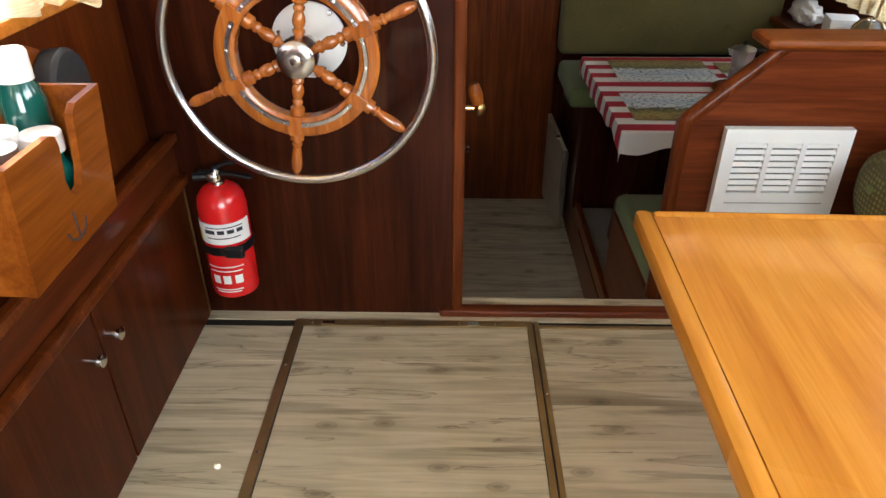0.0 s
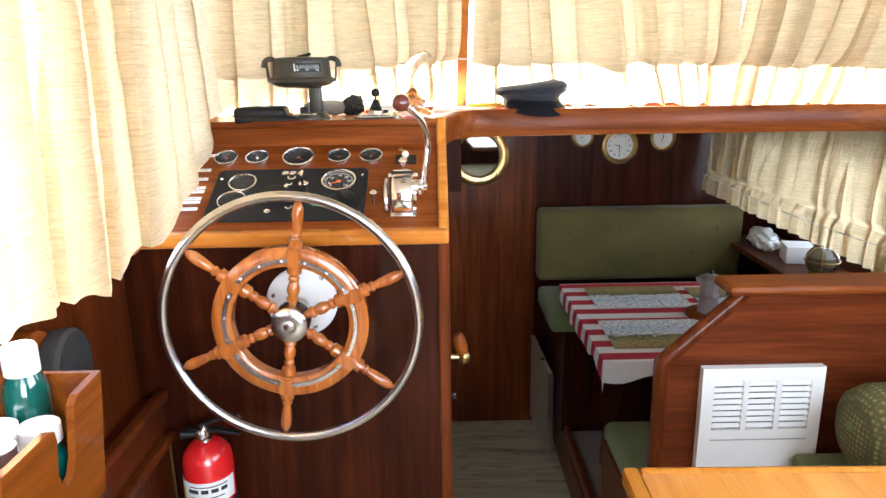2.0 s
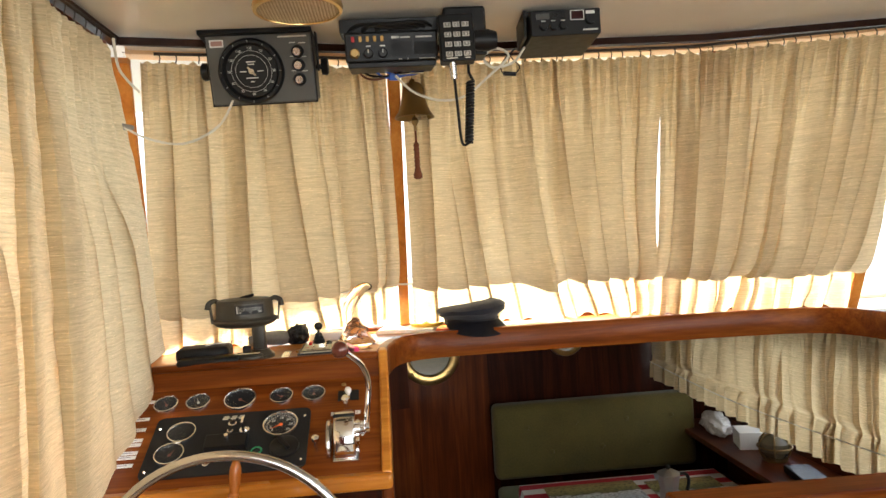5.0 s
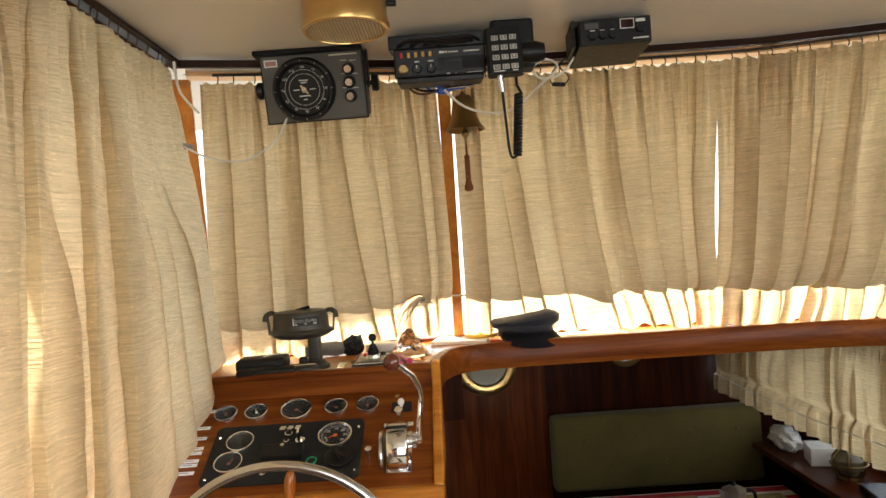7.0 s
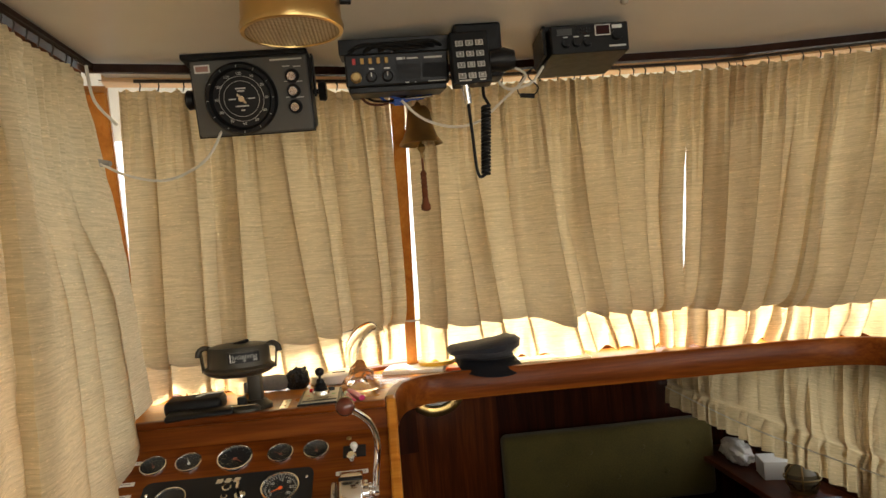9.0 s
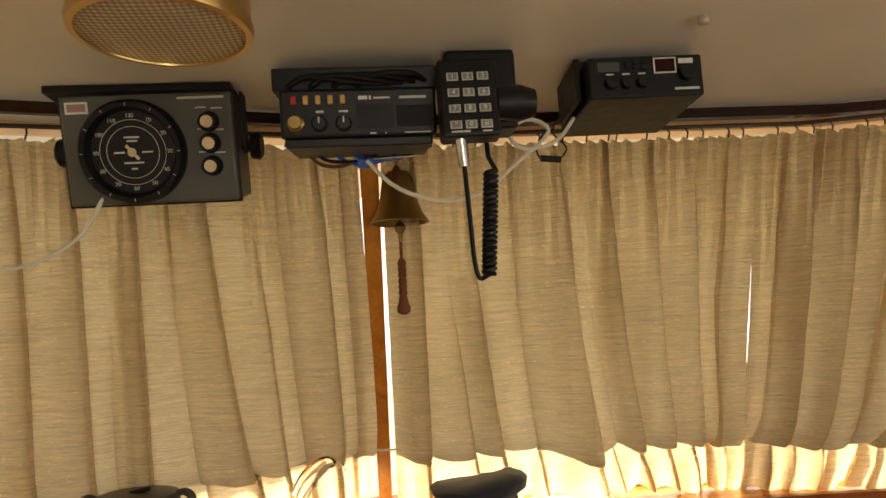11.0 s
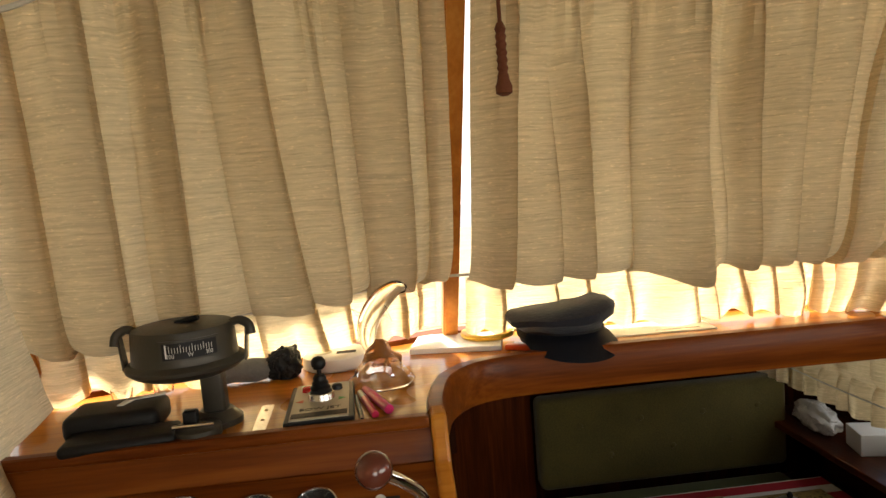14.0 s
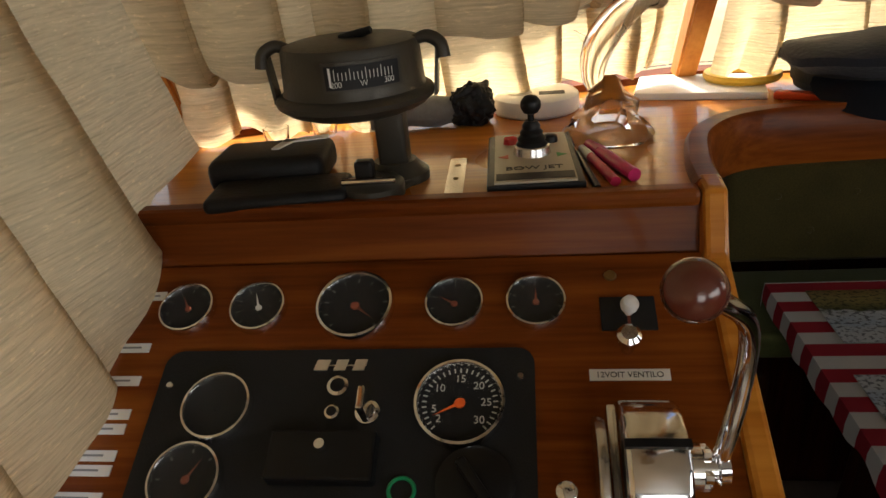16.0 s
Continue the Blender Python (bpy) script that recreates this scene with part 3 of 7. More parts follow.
# ---- saloon below ----
structure(part("floor_saloon", box(-0.6, 2.2, 1.68, FWD_Y + 0.05, CABIN_Z - 0.05, CABIN_Z - 0.004), DARK), "saloon subfloor under vinyl planks", "floor")
structure(part("ceiling_saloon", slab([(-0.6, 2.3, 1.13), (1.6, 2.3, 1.13), (2.3, 2.3, 1.13), (2.3, FWD_Y + 0.1, 1.13), (-0.6, FWD_Y + 0.1, 1.13)], (0, 0, 0.055)), CEILING), "cream saloon ceiling under the foredeck", "ceiling")
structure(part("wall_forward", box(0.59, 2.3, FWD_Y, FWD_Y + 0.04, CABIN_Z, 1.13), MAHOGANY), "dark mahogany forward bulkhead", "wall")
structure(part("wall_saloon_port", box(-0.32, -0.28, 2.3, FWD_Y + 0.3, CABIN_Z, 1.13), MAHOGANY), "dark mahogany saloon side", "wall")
STB2 = 2.06
wsb = box(STB2, STB2 + 0.04, 1.83, FWD_Y + 0.04, CABIN_Z, 0.42)
box(STB2, STB2 + 0.04, 1.83, FWD_Y + 0.04, 0.98, 1.13, bm=wsb)
box(STB2, STB2 + 0.04, 3.75, FWD_Y + 0.04, 0.42, 0.98, bm=wsb)
box(STB2, STB2 + 0.04, 1.83, 2.2, 0.42, 0.98, bm=wsb)
structure(part("wall_saloon_starboard", wsb, MAHOGANY_Y), "dark mahogany saloon side with a window opening", "wall")
structure(part("wall_quarter", box(STBD_X, STB2 + 0.04, 1.83, 1.87, CABIN_Z, 1.13), MAHOGANY), "dark mahogany return wall", "wall")
g = part("window_3", box(STB2 + 0.015, STB2 + 0.02, 2.2, 3.75, 0.42, 0.98), PANE)
g.visible_shadow = False
structure(g, "clear saloon window pane", "window")
structure(part("ledge_saloon", box(1.72, STB2, 1.9, FWD_Y, 0.3, 0.33, 0.005), MAHOGANY_Y), "dark mahogany ledge along the saloon side", "ledge")

# saloon door with its round mirror-glass port
sdoor = thing("saloon_door", "closed red-brown mahogany door with a round port", "door")
part("door_leaf", box(-0.28, 0.594, FWD_Y - 0.005, FWD_Y + 0.03, CABIN_Z, 1.13), RED_WOOD_Z, sdoor)
tagged(sdoor, kind="structure")

# dinette platform, benches, table
plat = thing("dinette_platform", "raised dark mahogany dinette platform with drawers", "platform")
part("base", box(0.69, STB2, 1.83, FWD_Y, CABIN_Z, -0.62), MAHOGANY_Y, plat)
part("kick_rail", box(0.672, 0.7, 1.83, 3.42, -0.64, -0.56, 0.006), RED_WOOD_Z, plat, "red-brown rail at the platform's edge")
part("drawer_front", box(0.676, 0.69, 2.5, 3.3, -0.86, -0.66, 0.004), MAHOGANY_Y, plat, "dark mahogany drawer front")
part("drawer_knob", lathe([(0, 0.006), (0.012, 0.006), (0.016, 0.014), (0.024, 0.012), (0.027, 0.004)], (0.676, 2.72, -0.76), (-1, 0, 0), 14), CHROME, plat, "chrome knob", True)
part("deck", box(0.7, STB2, 1.84, FWD_Y - 0.01, -0.62, -0.612), plain("grey_carpet", (0.3, 0.27, 0.23), 0.95, bump=0.5, grain=200), plat, "pale grey carpet")
tagged(plat, kind="structure")

CUSH = [(0.585, 0.11), (1.79, 0.545)]


def cushion(name, x0, x1, y0, y1, z0, z1, mat, bev, parent):
    own = box(x0, x1, y0, y1, z0, z1, bev, seg=4)
    return part(name, own, mat, parent, smooth=True)


back = thing("bench_backrest", "buttoned olive corduroy backrest cushion against the forward bulkhead", "cushion")
pad = cushion("pad", CUSH[0][0], CUSH[1][0], 3.93, 4.05, CUSH[0][1], CUSH[1][1], OLIVE, 0.035, back)
bench = thing("dinette_bench", "dark mahogany dinette bench with a green velour seat", "bench")
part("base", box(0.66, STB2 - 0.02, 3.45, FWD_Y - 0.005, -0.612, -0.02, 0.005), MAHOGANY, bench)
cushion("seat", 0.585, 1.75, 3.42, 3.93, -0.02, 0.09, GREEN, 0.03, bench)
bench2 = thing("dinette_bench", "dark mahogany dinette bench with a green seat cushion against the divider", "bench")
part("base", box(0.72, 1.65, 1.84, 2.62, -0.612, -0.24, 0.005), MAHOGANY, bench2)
part("front_board", box(0.69, 0.72, 1.84, 2.66, -0.612, -0.2, 0.008), MAHOGANY_Y, bench2)
cushion("seat", 0.7, 1.65, 1.835, 2.7, -0.24, -0.13, GREEN, 0.035, bench2)

tbl = thing("dinette_table", "dark wooden dinette table under a striped cloth", "table")
TZ = 0.19
part("tabletop", box(0.675, 1.72, 2.59, 3.6, TZ - 0.035, TZ, 0.006), MAHOGANY_X, tbl)
part("leg", slab([(0.8, 2.95, -0.612), (0.93, 2.95, -0.612), (0.93, 2.95, TZ - 0.035), (0.86, 2.95, TZ - 0.035)], (0, 0.2, 0), 0.006), MAHOGANY, tbl)
part("leg", slab([(1.5, 2.95, -0.612), (1.62, 2.95, -0.612), (1.62, 2.95, TZ - 0.035), (1.5, 2.95, TZ - 0.035)], (0, 0.2, 0), 0.006), MAHOGANY, tbl)

# ---- wheelhouse table ----
table = thing("wheelhouse_table", "varnished honey-coloured teak table with a rounded edge moulding", "table")
part("tabletop", box(0.385, 1.45, 0.2, 1.195, 0.545, 0.572), HONEY, table)
mould = box(0.352, 0.386, 0.2, 1.222, 0.532, 0.575, 0.011)
box(0.386, 1.45, 1.194, 1.222, 0.532, 0.575, 0.011, bm=mould)
part("edge_moulding", mould, HONEY, table, "rounded honey teak edge", True)
part("pedestal", lathe([(0, 0.05), (0.53, 0.04)], (0.85, 0.7, 0.01), (0, 0, 1)), HONEY, table, smooth=True)
part("foot", box(0.6, 1.1, 0.62, 0.78, 0.0, 0.05, 0.01), HONEY, table)


# cream puts the yellow sun glow under the hems and warms the bounce
structure(part("foredeck", box(-0.9, 2.3, 2.62, 6.5, 1.187, 1.2), plain("cream_deck_glow", (0.74, 0.6, 0.36), 0.55, bump=0.2)), "foredeck outside the windscreen, cream to give a warm hem glow", "deck")
# added slab out of view; its grey limits light bounced up to port
structure(part("side_deck", box(-1.6, -0.95, AFT_Y - 1, 6.5, 0.6, 0.63), plain("grey_bounce_cut", (0.35, 0.34, 0.31), 0.6, bump=0.2)), "unseen grey deck slab added to limit bounce on the port curtain", "deck")
table.matrix_world = Matrix.Translation((0.361, 1.221, 0)) @ pose(0, 0, 0, 0, 0, -1.3) @ Matrix.Translation((-0.355, -1.221, 0))

# the harbour outside: water to the horizon, and a glowing ring added to brighten the windows
own = bmesh.new()
bmesh.ops.create_grid(own, x_segments=2, y_segments=2, size=300, matrix=Matrix.Translation((0, 0, -1.1)))
structure(part("water", own, plain("harbour_water", (0.06, 0.08, 0.08), 0.12, bump=0.3, grain=2.0)), "calm grey-green harbour water", "water")
own = bmesh.new()
ring = [[own.verts.new((80 * math.cos(a), 80 * math.sin(a), z)) for a in (2 * math.pi * k / 64 for k in range(64))] for z in (-1.2, 26.0)]
for k in range(64):
    own.faces.new((ring[0][k], ring[0][(k + 1) % 64], ring[1][(k + 1) % 64], ring[1][k]))
haze, hn, hl, hb = material("bright_backdrop")
hb.inputs["Base Color"].default_value = (0.8, 0.79, 0.76, 1)
hb.inputs["Emission Color"].default_value = (1.0, 0.97, 0.9, 1)
hb.inputs["Emission Strength"].default_value = 1.0
structure(part("backdrop", own, haze), "glowing white backdrop ring added to brighten the windows", "sky")

# ---- curtains ----


def folds(seed, count):
    """Uneven creases of a gathered cloth: (place at the heading, place at the hem, depth, lip side, start height)."""
    rnd = random.Random(seed)
    out, at = [], 0.0
    steps = [rnd.choice((0.55, 0.75, 1.0, 1.25, 1.5)) for _ in range(count + 1)]
    for st in steps[:-1]:
        at += st / sum(steps)
        out.append((at, min(0.985, max(0.015, at + rnd.uniform(-0.3, 0.3) / count)), rnd.uniform(0.5, 1.25), rnd.choice((1, 1, -1)), rnd.choice((0.0, 0.0, 0.25))))
    return out


def smooth(x):
    x = min(1.0, max(0.0, x))
    return x * x * (3 - 2 * x)


def curtain(name, a0, a1, b0, b1, creases, amp, ties, label, seed=1, belly=0.07, nv=64, hem=0.0, inward=None, hemline=None, sweep=1.6, bow=(0.0, 0.0)):
    """A gathered curtain. a0, a1: ends of the heading; b0, b1: ends of the hem; ties: the height shares at either side where a cord holds it; bow: how far its side edges swing across half-way down."""
    a0, a1, b0, b1 = map(Vector, (a0, a1, b0, b1))
    width = (a1 - a0).length
    across = (a1 - a0).normalized()
    nrm = across.cross(b0 - a0).normalized()
    if inward is not None and nrm.dot(Vector(inward)) < 0:
        nrm = -nrm
    lines = [(0.0, 0.0, 0.6, 1, 0.0)] + list(creases) + [(1.0, 1.0, 0.6, 1, 0.0)]
    own = bmesh.new()
    cols = []
    for i in range(len(lines) - 1):
        n = max(13, int((lines[i + 1][0] - lines[i][0]) * width / 0.0045))
        cols += [(i, 0.5 - 0.5 * math.cos(math.pi * (0.06 + 0.94 * k / n)) if k else 0.0) for k in range(n)]
        cols = [c if len(c) == 3 else (*c, 0) for c in cols]
        if i < len(lines) - 2:
            cols += [(i, 1.0, e) for e in range(5)]
    cols.append((len(lines) - 2, 1.0, 0))
    # each crease is a small pinched tuck: to and fro, and back behind the lip
    TUCK = ((0.0, 0.0), (-0.008, 0.12), (0.003, 0.25), (-0.008, 0.4), (0.002, 0.6))
    grid = []
    for j in range(nv + 1):
        v = j / nv
        row = []
        for i, q, e in cols:
            l0, l1 = lines[i], lines[i + 1]
            t = v ** sweep if v < 0.9 else 0.9 ** sweep + (1 - 0.9 ** sweep) * (v - 0.9) / 0.1
            lo, hi = l0[0] + (l0[1] - l0[0]) * t, l1[0] + (l1[1] - l1[0]) * t
            # depth of the crease on either side; a lip leans over the crease it belongs to
            d0 = l0[2] * smooth((v - l0[4]) / 0.3 + (0.35 if not l0[4] else 0))
            d1 = l1[2] * smooth((v - l1[4]) / 0.3 + (0.35 if not l1[4] else 0))
            rise0 = d0 if l0[3] < 0 else 0.0
            rise1 = d1 if l1[3] > 0 else 0.0
            out = 0.85 * (rise0 * (1 - q) ** 2 + rise1 * q ** 2) + 0.6 * max(0.0, math.sin(math.pi * q)) ** 0.7 * min(1.0, 0.3 + (hi - lo) * width * 7) * (d0 + (d1 - d0) * q)
            u = lo + (hi - lo) * q
            lap = 0.011 / width
            if rise1:
                u += lap * d1 * smooth((q - 0.7) / 0.3)
            if rise0:
                u -= lap * d0 * smooth((0.3 - q) / 0.3)
            if e:
                u += TUCK[e][0] * l1[3] * min(1.0, d1) / width
                out -= TUCK[e][1] * d1
            u = min(1.0, max(0.0, u))
            p = a0.lerp(a1, u).lerp(hemline(u) if hemline else b0.lerp(b1, u), v)
            p += across * math.sin(math.pi * v) ** 1.5 * (bow[0] * (1 - u) ** 3 + bow[1] * u ** 3)
            out *= amp * (0.4 + 0.6 * smooth(v * 2.5))
            along = u * width
            out += 0.016 * noise.noise(Vector((along * 13, v * 1.3, seed))) * smooth(v * 3) + 0.005 * noise.noise(Vector((along * 30, v * 1.6, seed + 5)))
            # fine gathers run down from the heading and die out
            out += 0.009 * math.sin(along * 235 + 5 * noise.noise(Vector((along * 14, v * 0.8, seed + 2)))) * (1 - smooth(v / (0.35 + 0.25 * noise.noise(Vector((along * 20, 4.0, seed))))))
            drop = 0.0
            if ties:
                tie = ties[0] + (ties[1] - ties[0]) * u
                near = math.exp(-((v - tie) / 0.04) ** 2)
                out *= 1 - 0.75 * near
                if v < tie:
                    x = v / tie
                    swell = 0.85 + 0.35 * noise.noise(Vector((along * 6, 2.0, seed)))
                    out += belly * math.sin(math.pi * x ** 3.6) ** 0.9 * swell + 0.25 * belly * math.sin(math.pi * x)
                    drop = (0.006 + 0.01 * noise.noise(Vector((along * 9, 7.0, seed)))) * smooth((x - 0.72) / 0.2) * smooth((1 - x) / 0.02)
                else:
                    out = 0.5 * out + smooth((v - tie) / 0.1) * (0.012 + 0.013 * math.sin(along * 80 + 4 * noise.noise(Vector((along * 7, 3.0, seed)))))
            else:
                out += belly * v
            out += 0.0035 * noise.noise(p * 16)
            if v < 0.1:
                out += 0.004 * math.sin(along * 330 + 2 * math.sin(u * 40)) * (1 - v / 0.1)
            ruff = 0.007 * noise.noise(Vector((along * 45, seed, 1))) if j < 2 else 0
            edge = hem * noise.noise(Vector((along * 8, seed, 0))) * smooth((v - 0.86) / 0.12)
            row.append(own.verts.new(p + nrm * (out + (0.004 if j == 1 else 0)) + Vector((0, 0, ruff + edge - drop))))
        grid.append(row)
    for r0, r1 in zip(grid, grid[1:]):
        for k in range(len(r0) - 1):
            own.faces.new((r0[k], r0[k + 1], r1[k + 1], r1[k]))
    top = thing(name, label, "curtain")
    part("cloth", own, CURTAIN, top, smooth=True)
    return top


inb = (0, -1, 0)
PORT_FOLDS = [(0.09, 0.09, 0.8, 1, 0), (0.22, 0.22, 1.1, 1, 0), (0.3, 0.3, 0.4, -1, 0.3), (0.36, 0.355, 1.2, 1, 0), (0.46, 0.53, 0.45, -1, 0.0), (0.54, 0.67, 1.0, 1, 0), (0.68, 0.75, 0.8, 1, 0.1), (0.76, 0.83, 0.7, -1, 0.0), (0.87, 0.895, 0.9, 1, 0), (0.95, 0.955, 0.5, -1, 0)]
MID_FOLDS = [(0.075, 0.085, 1.1, 1, 0), (0.15, 0.25, 0.7, 1, 0.25), (0.21, 0.34, 0.9, 1, 0.1), (0.33, 0.46, 0.35, -1, 0.0), (0.455, 0.625, 1.2, 1, 0), (0.52, 0.69, 0.35, 1, 0.3), (0.58, 0.765, 1.0, 1, 0), (0.7, 0.845, 1.0, 1, 0), (0.82, 0.91, 0.9, 1, 0), (0.92, 0.96, 0.7, -1, 0)]
STBD_FOLDS = [(0.08, 0.07, 0.7, -1, 0), (0.15, 0.14, 0.9, 1, 0), (0.27, 0.21, 1.0, 1, 0), (0.36, 0.32, 0.9, 1, 0), (0.42, 0.35, 0.6, -1, 0.1), (0.53, 0.46, 1.0, -1, 0.0), (0.6, 0.52, 0.6, -1, 0.4), (0.7, 0.6, 1.0, 1, 0), (0.78, 0.68, 0.9, 1, 0), (0.86, 0.78, 0.9, 1, 0), (0.94, 0.88, 0.8, 1, 0)]
curtain("windscreen_curtain", (-0.532, 1.73, 2.002), (0.067, 1.875, 2.002), (-0.715, 2.245, 1.23), (0.05, 2.465, 1.252), PORT_FOLDS, 0.058, (0.86, 0.825), "cream slub-weave curtain drawn across the port windscreen pane", 3, inward=inb, hem=0.028, bow=(0.0, 0.006))
curtain("windscreen_curtain", (0.112, 1.875, 2.002), (0.845, 1.87, 2.002), (0.122, 2.465, 1.24), (0.965, 2.42, 1.23), MID_FOLDS, 0.058, (0.828, 0.835), "cream slub-weave curtain drawn across the middle windscreen pane", 5, inward=inb, hem=0.022, bow=(0.0, -0.018))
curtain("windscreen_curtain", (0.845, 1.87, 2.002), (1.5, 1.72, 2.002), (0.968, 2.42, 1.225), (1.575, 2.22, 1.225), STBD_FOLDS, 0.058, (0.838, 0.85), "cream slub-weave curtain drawn across the starboard windscreen pane", 8, inward=inb, hem=0.02, bow=(0.011, 0.0), sweep=2.6)
PORT_HEM = curve_points([(-0.66, -0.5, 1.0), (-0.64, 0.5, 1.0), (-0.62, 0.95, 1.01), (-0.61, 1.16, 0.97), (-0.62, 1.25, 1.0), (-0.63, 1.42, 1.01), (-0.635, 1.56, 1.02), (-0.638, 1.72, 1.06), (-0.65, 1.9, 1.14), (-0.66, 1.98, 1.215), (-0.665, 2.03, 1.225), (-0.68, 2.15, 1.245)], 70)


def port_hem(u):
    y = -0.5 + 2.1 * u
    y += 0.55 * max(0.0, (y - 1.05) / 0.55) ** 1.5
    for p, q in zip(PORT_HEM, PORT_HEM[1:]):
        if q.y >= y:
            return p.lerp(q, max(0, (y - p.y) / max(1e-6, q.y - p.y)))
    return PORT_HEM[-1]


curtain("side_window_curtain", (-0.565, -0.5, 2.0), (-0.555, 1.58, 2.0), (-0.7, -0.4, 1.08), (-0.68, 2.0, 1.27), folds(12, 26), 0.045, None, "cream slub-weave curtain hanging loose over the port window", 12, inward=(1, 0, 0), hem=0.03, belly=0.0, hemline=port_hem)
curtain("saloon_curtain", (1.6, 4.04, 1.04), (1.99, 2.1, 1.13), (1.58, 4.03, 0.63), (1.96, 2.1, 0.44), folds(21, 26), 0.04, (0.72, 0.72), "cream ruffled curtain on a cord over the saloon window", 21, inward=(-1, 0, 0), belly=0.0, hem=0.02)
# ---- port cabinet and shelf rail ----
CABINET = wood("red_brown_cabinet_veneer", (0.022, 0.0042, 0.0012), (0.05, 0.0105, 0.0026), (0.085, 0.02, 0.005), axis=2, coat=0.2)
cab = thing("port_cabinet", "dark mahogany low cabinet with two doors along the port side", "cabinet")
part("body", box(PORT_X, -0.722, AFT_Y, BULK_Y, 0.0, 0.535), MAHOGANY_Y, cab)
part("top_rail", box(-0.735, -0.705, AFT_Y, BULK_Y, 0.535, 0.56, 0.007), RED_WOOD_Z, cab, "rounded red-brown top rail")
part("lip", box(-0.722, -0.694, AFT_Y, BULK_Y - 0.01, 0.425, 0.45, 0.006), RED_WOOD_Z, cab, "rounded red-brown lip over the doors")
for y0, y1, ky in ((1.073, 1.6, 1.11), (0.5, 1.067, 1.025), (-0.1, 0.494, 0.44), (-0.7, -0.106, -0.15)):
    dr = part("door", box(-0.722, -0.703, y0, y1, 0.012, 0.42, 0.003), CABINET, cab)
    part("knob", lathe([(0, 0.006), (0.012, 0.006), (0.016, 0.015), (0.024, 0.014), (0.028, 0.005)], (-0.703, ky, 0.335), (1, 0, 0), 16), CHROME, dr, "chrome knob", True)
part("hinge_strip", box(-0.704, -0.7, 1.6, 1.606, 0.02, 0.42), BRASS, cab, "thin brass hinge strip")

# ---- steering wheel ----
HUB = Vector((-0.336, 1.473, 0.802))
wheel = thing("helm", "turned teak ship's wheel with a steel outer ring and chrome hub", "steering wheel")


def ring_points(r, y, n=72):
    return [(HUB.x + r * math.cos(a), y, HUB.z + r * math.sin(a)) for a in (2 * math.pi * k / n for k in range(n))]


part("outer_ring", tube(ring_points(0.288, HUB.y - 0.004), 0.0115, 12, True), STEEL, wheel, "polished steel outer ring", True)
rim = lathe([(-0.017, 0.135), (-0.02, 0.143), (-0.02, 0.168), (-0.014, 0.176), (0.014, 0.176), (0.02, 0.168), (0.02, 0.14), (0.015, 0.132), (-0.014, 0.132), (-0.017, 0.135)], HUB, (0, 1, 0), 72, cap=False)
part("rim", rim, WHEEL_WOOD, wheel, smooth=True)
band = lathe([(-0.021, 0.141), (-0.0245, 0.143), (-0.0245, 0.151), (-0.021, 0.153)], HUB, (0, 1, 0), 72, cap=False)
bandp = part("rim_band", band, STEEL, wheel, "thin steel band riveted to the rim", True)
for k in range(18):
    a = radians(20 * k + 13)
    part("rivet", lathe([(0, 0.0035), (0.0015, 0.0028), (0.002, 0.001)], (HUB.x + 0.147 * math.cos(a), HUB.y - 0.0242, HUB.z + 0.147 * math.sin(a)), (0, -1, 0), 8), CHROME, bandp, smooth=True)
SPOKE = [(0.035, 0.009), (0.045, 0.009), (0.05, 0.013), (0.056, 0.014), (0.06, 0.0095), (0.066, 0.0125), (0.075, 0.0145), (0.086, 0.0125), (0.094, 0.009), (0.098, 0.012), (0.104, 0.012), (0.108, 0.009), (0.114, 0.016), (0.13, 0.0165)]
GRIP = [(0.172, 0.0165), (0.19, 0.0165), (0.192, 0.01), (0.197, 0.0095), (0.2, 0.0125), (0.205, 0.012), (0.208, 0.009), (0.225, 0.0115), (0.245, 0.0135), (0.262, 0.0125), (0.273, 0.008), (0.277, 0.003)]
for k in range(6):
    a = radians(23 + 60 * k)
    d = Vector((math.cos(a), 0, math.sin(a)))
    sp = lathe(SPOKE, HUB, d, 14)
    part("spoke", sp, WHEEL_WOOD, wheel, smooth=True)
    u = Vector((-d.z, 0, d.x))
    c = HUB + d * 0.153
    own = bmesh.new()
    rot = Matrix((u, Vector((0, 1, 0)), d)).transposed().to_4x4()
    bmesh.ops.create_cube(own, size=1, matrix=Matrix.Translation(c) @ rot @ Matrix.Diagonal((0.034, 0.05, 0.044, 1)))
    bmesh.ops.bevel(own, geom=own.edges[:], offset=0.004, segments=2, affect="EDGES")
    part("felloe_block", own, WHEEL_WOOD, wheel, smooth=True)
    part("grip", lathe(GRIP, HUB, d, 14), WHEEL_WOOD, wheel, smooth=True)
part("hub", lathe([(0.03, 0.034), (0.02, 0.042), (-0.022, 0.042), (-0.03, 0.04), (-0.034, 0.034), (-0.036, 0.02), (-0.0355, 0.012), (-0.037, 0.01), (-0.037, 0.0)], HUB, (0, 1, 0), 36), STEEL, wheel, "brushed chrome hub cap", True)
part("shaft", rod((HUB.x, HUB.y + 0.02, HUB.z), (HUB.x, 1.6, HUB.z), 0.017), STEEL, wheel, smooth=True)
fl = part("flange", lathe([(0, 0.088), (-0.008, 0.088), (-0.014, 0.082), (-0.018, 0.07), (-0.035, 0.045), (-0.05, 0.03)], (HUB.x - 0.006, BULK_Y - 0.002, HUB.z - 0.008), (0, 1, 0), 40), WHITE_PAINT, wheel, "white enamelled steering flange", True)
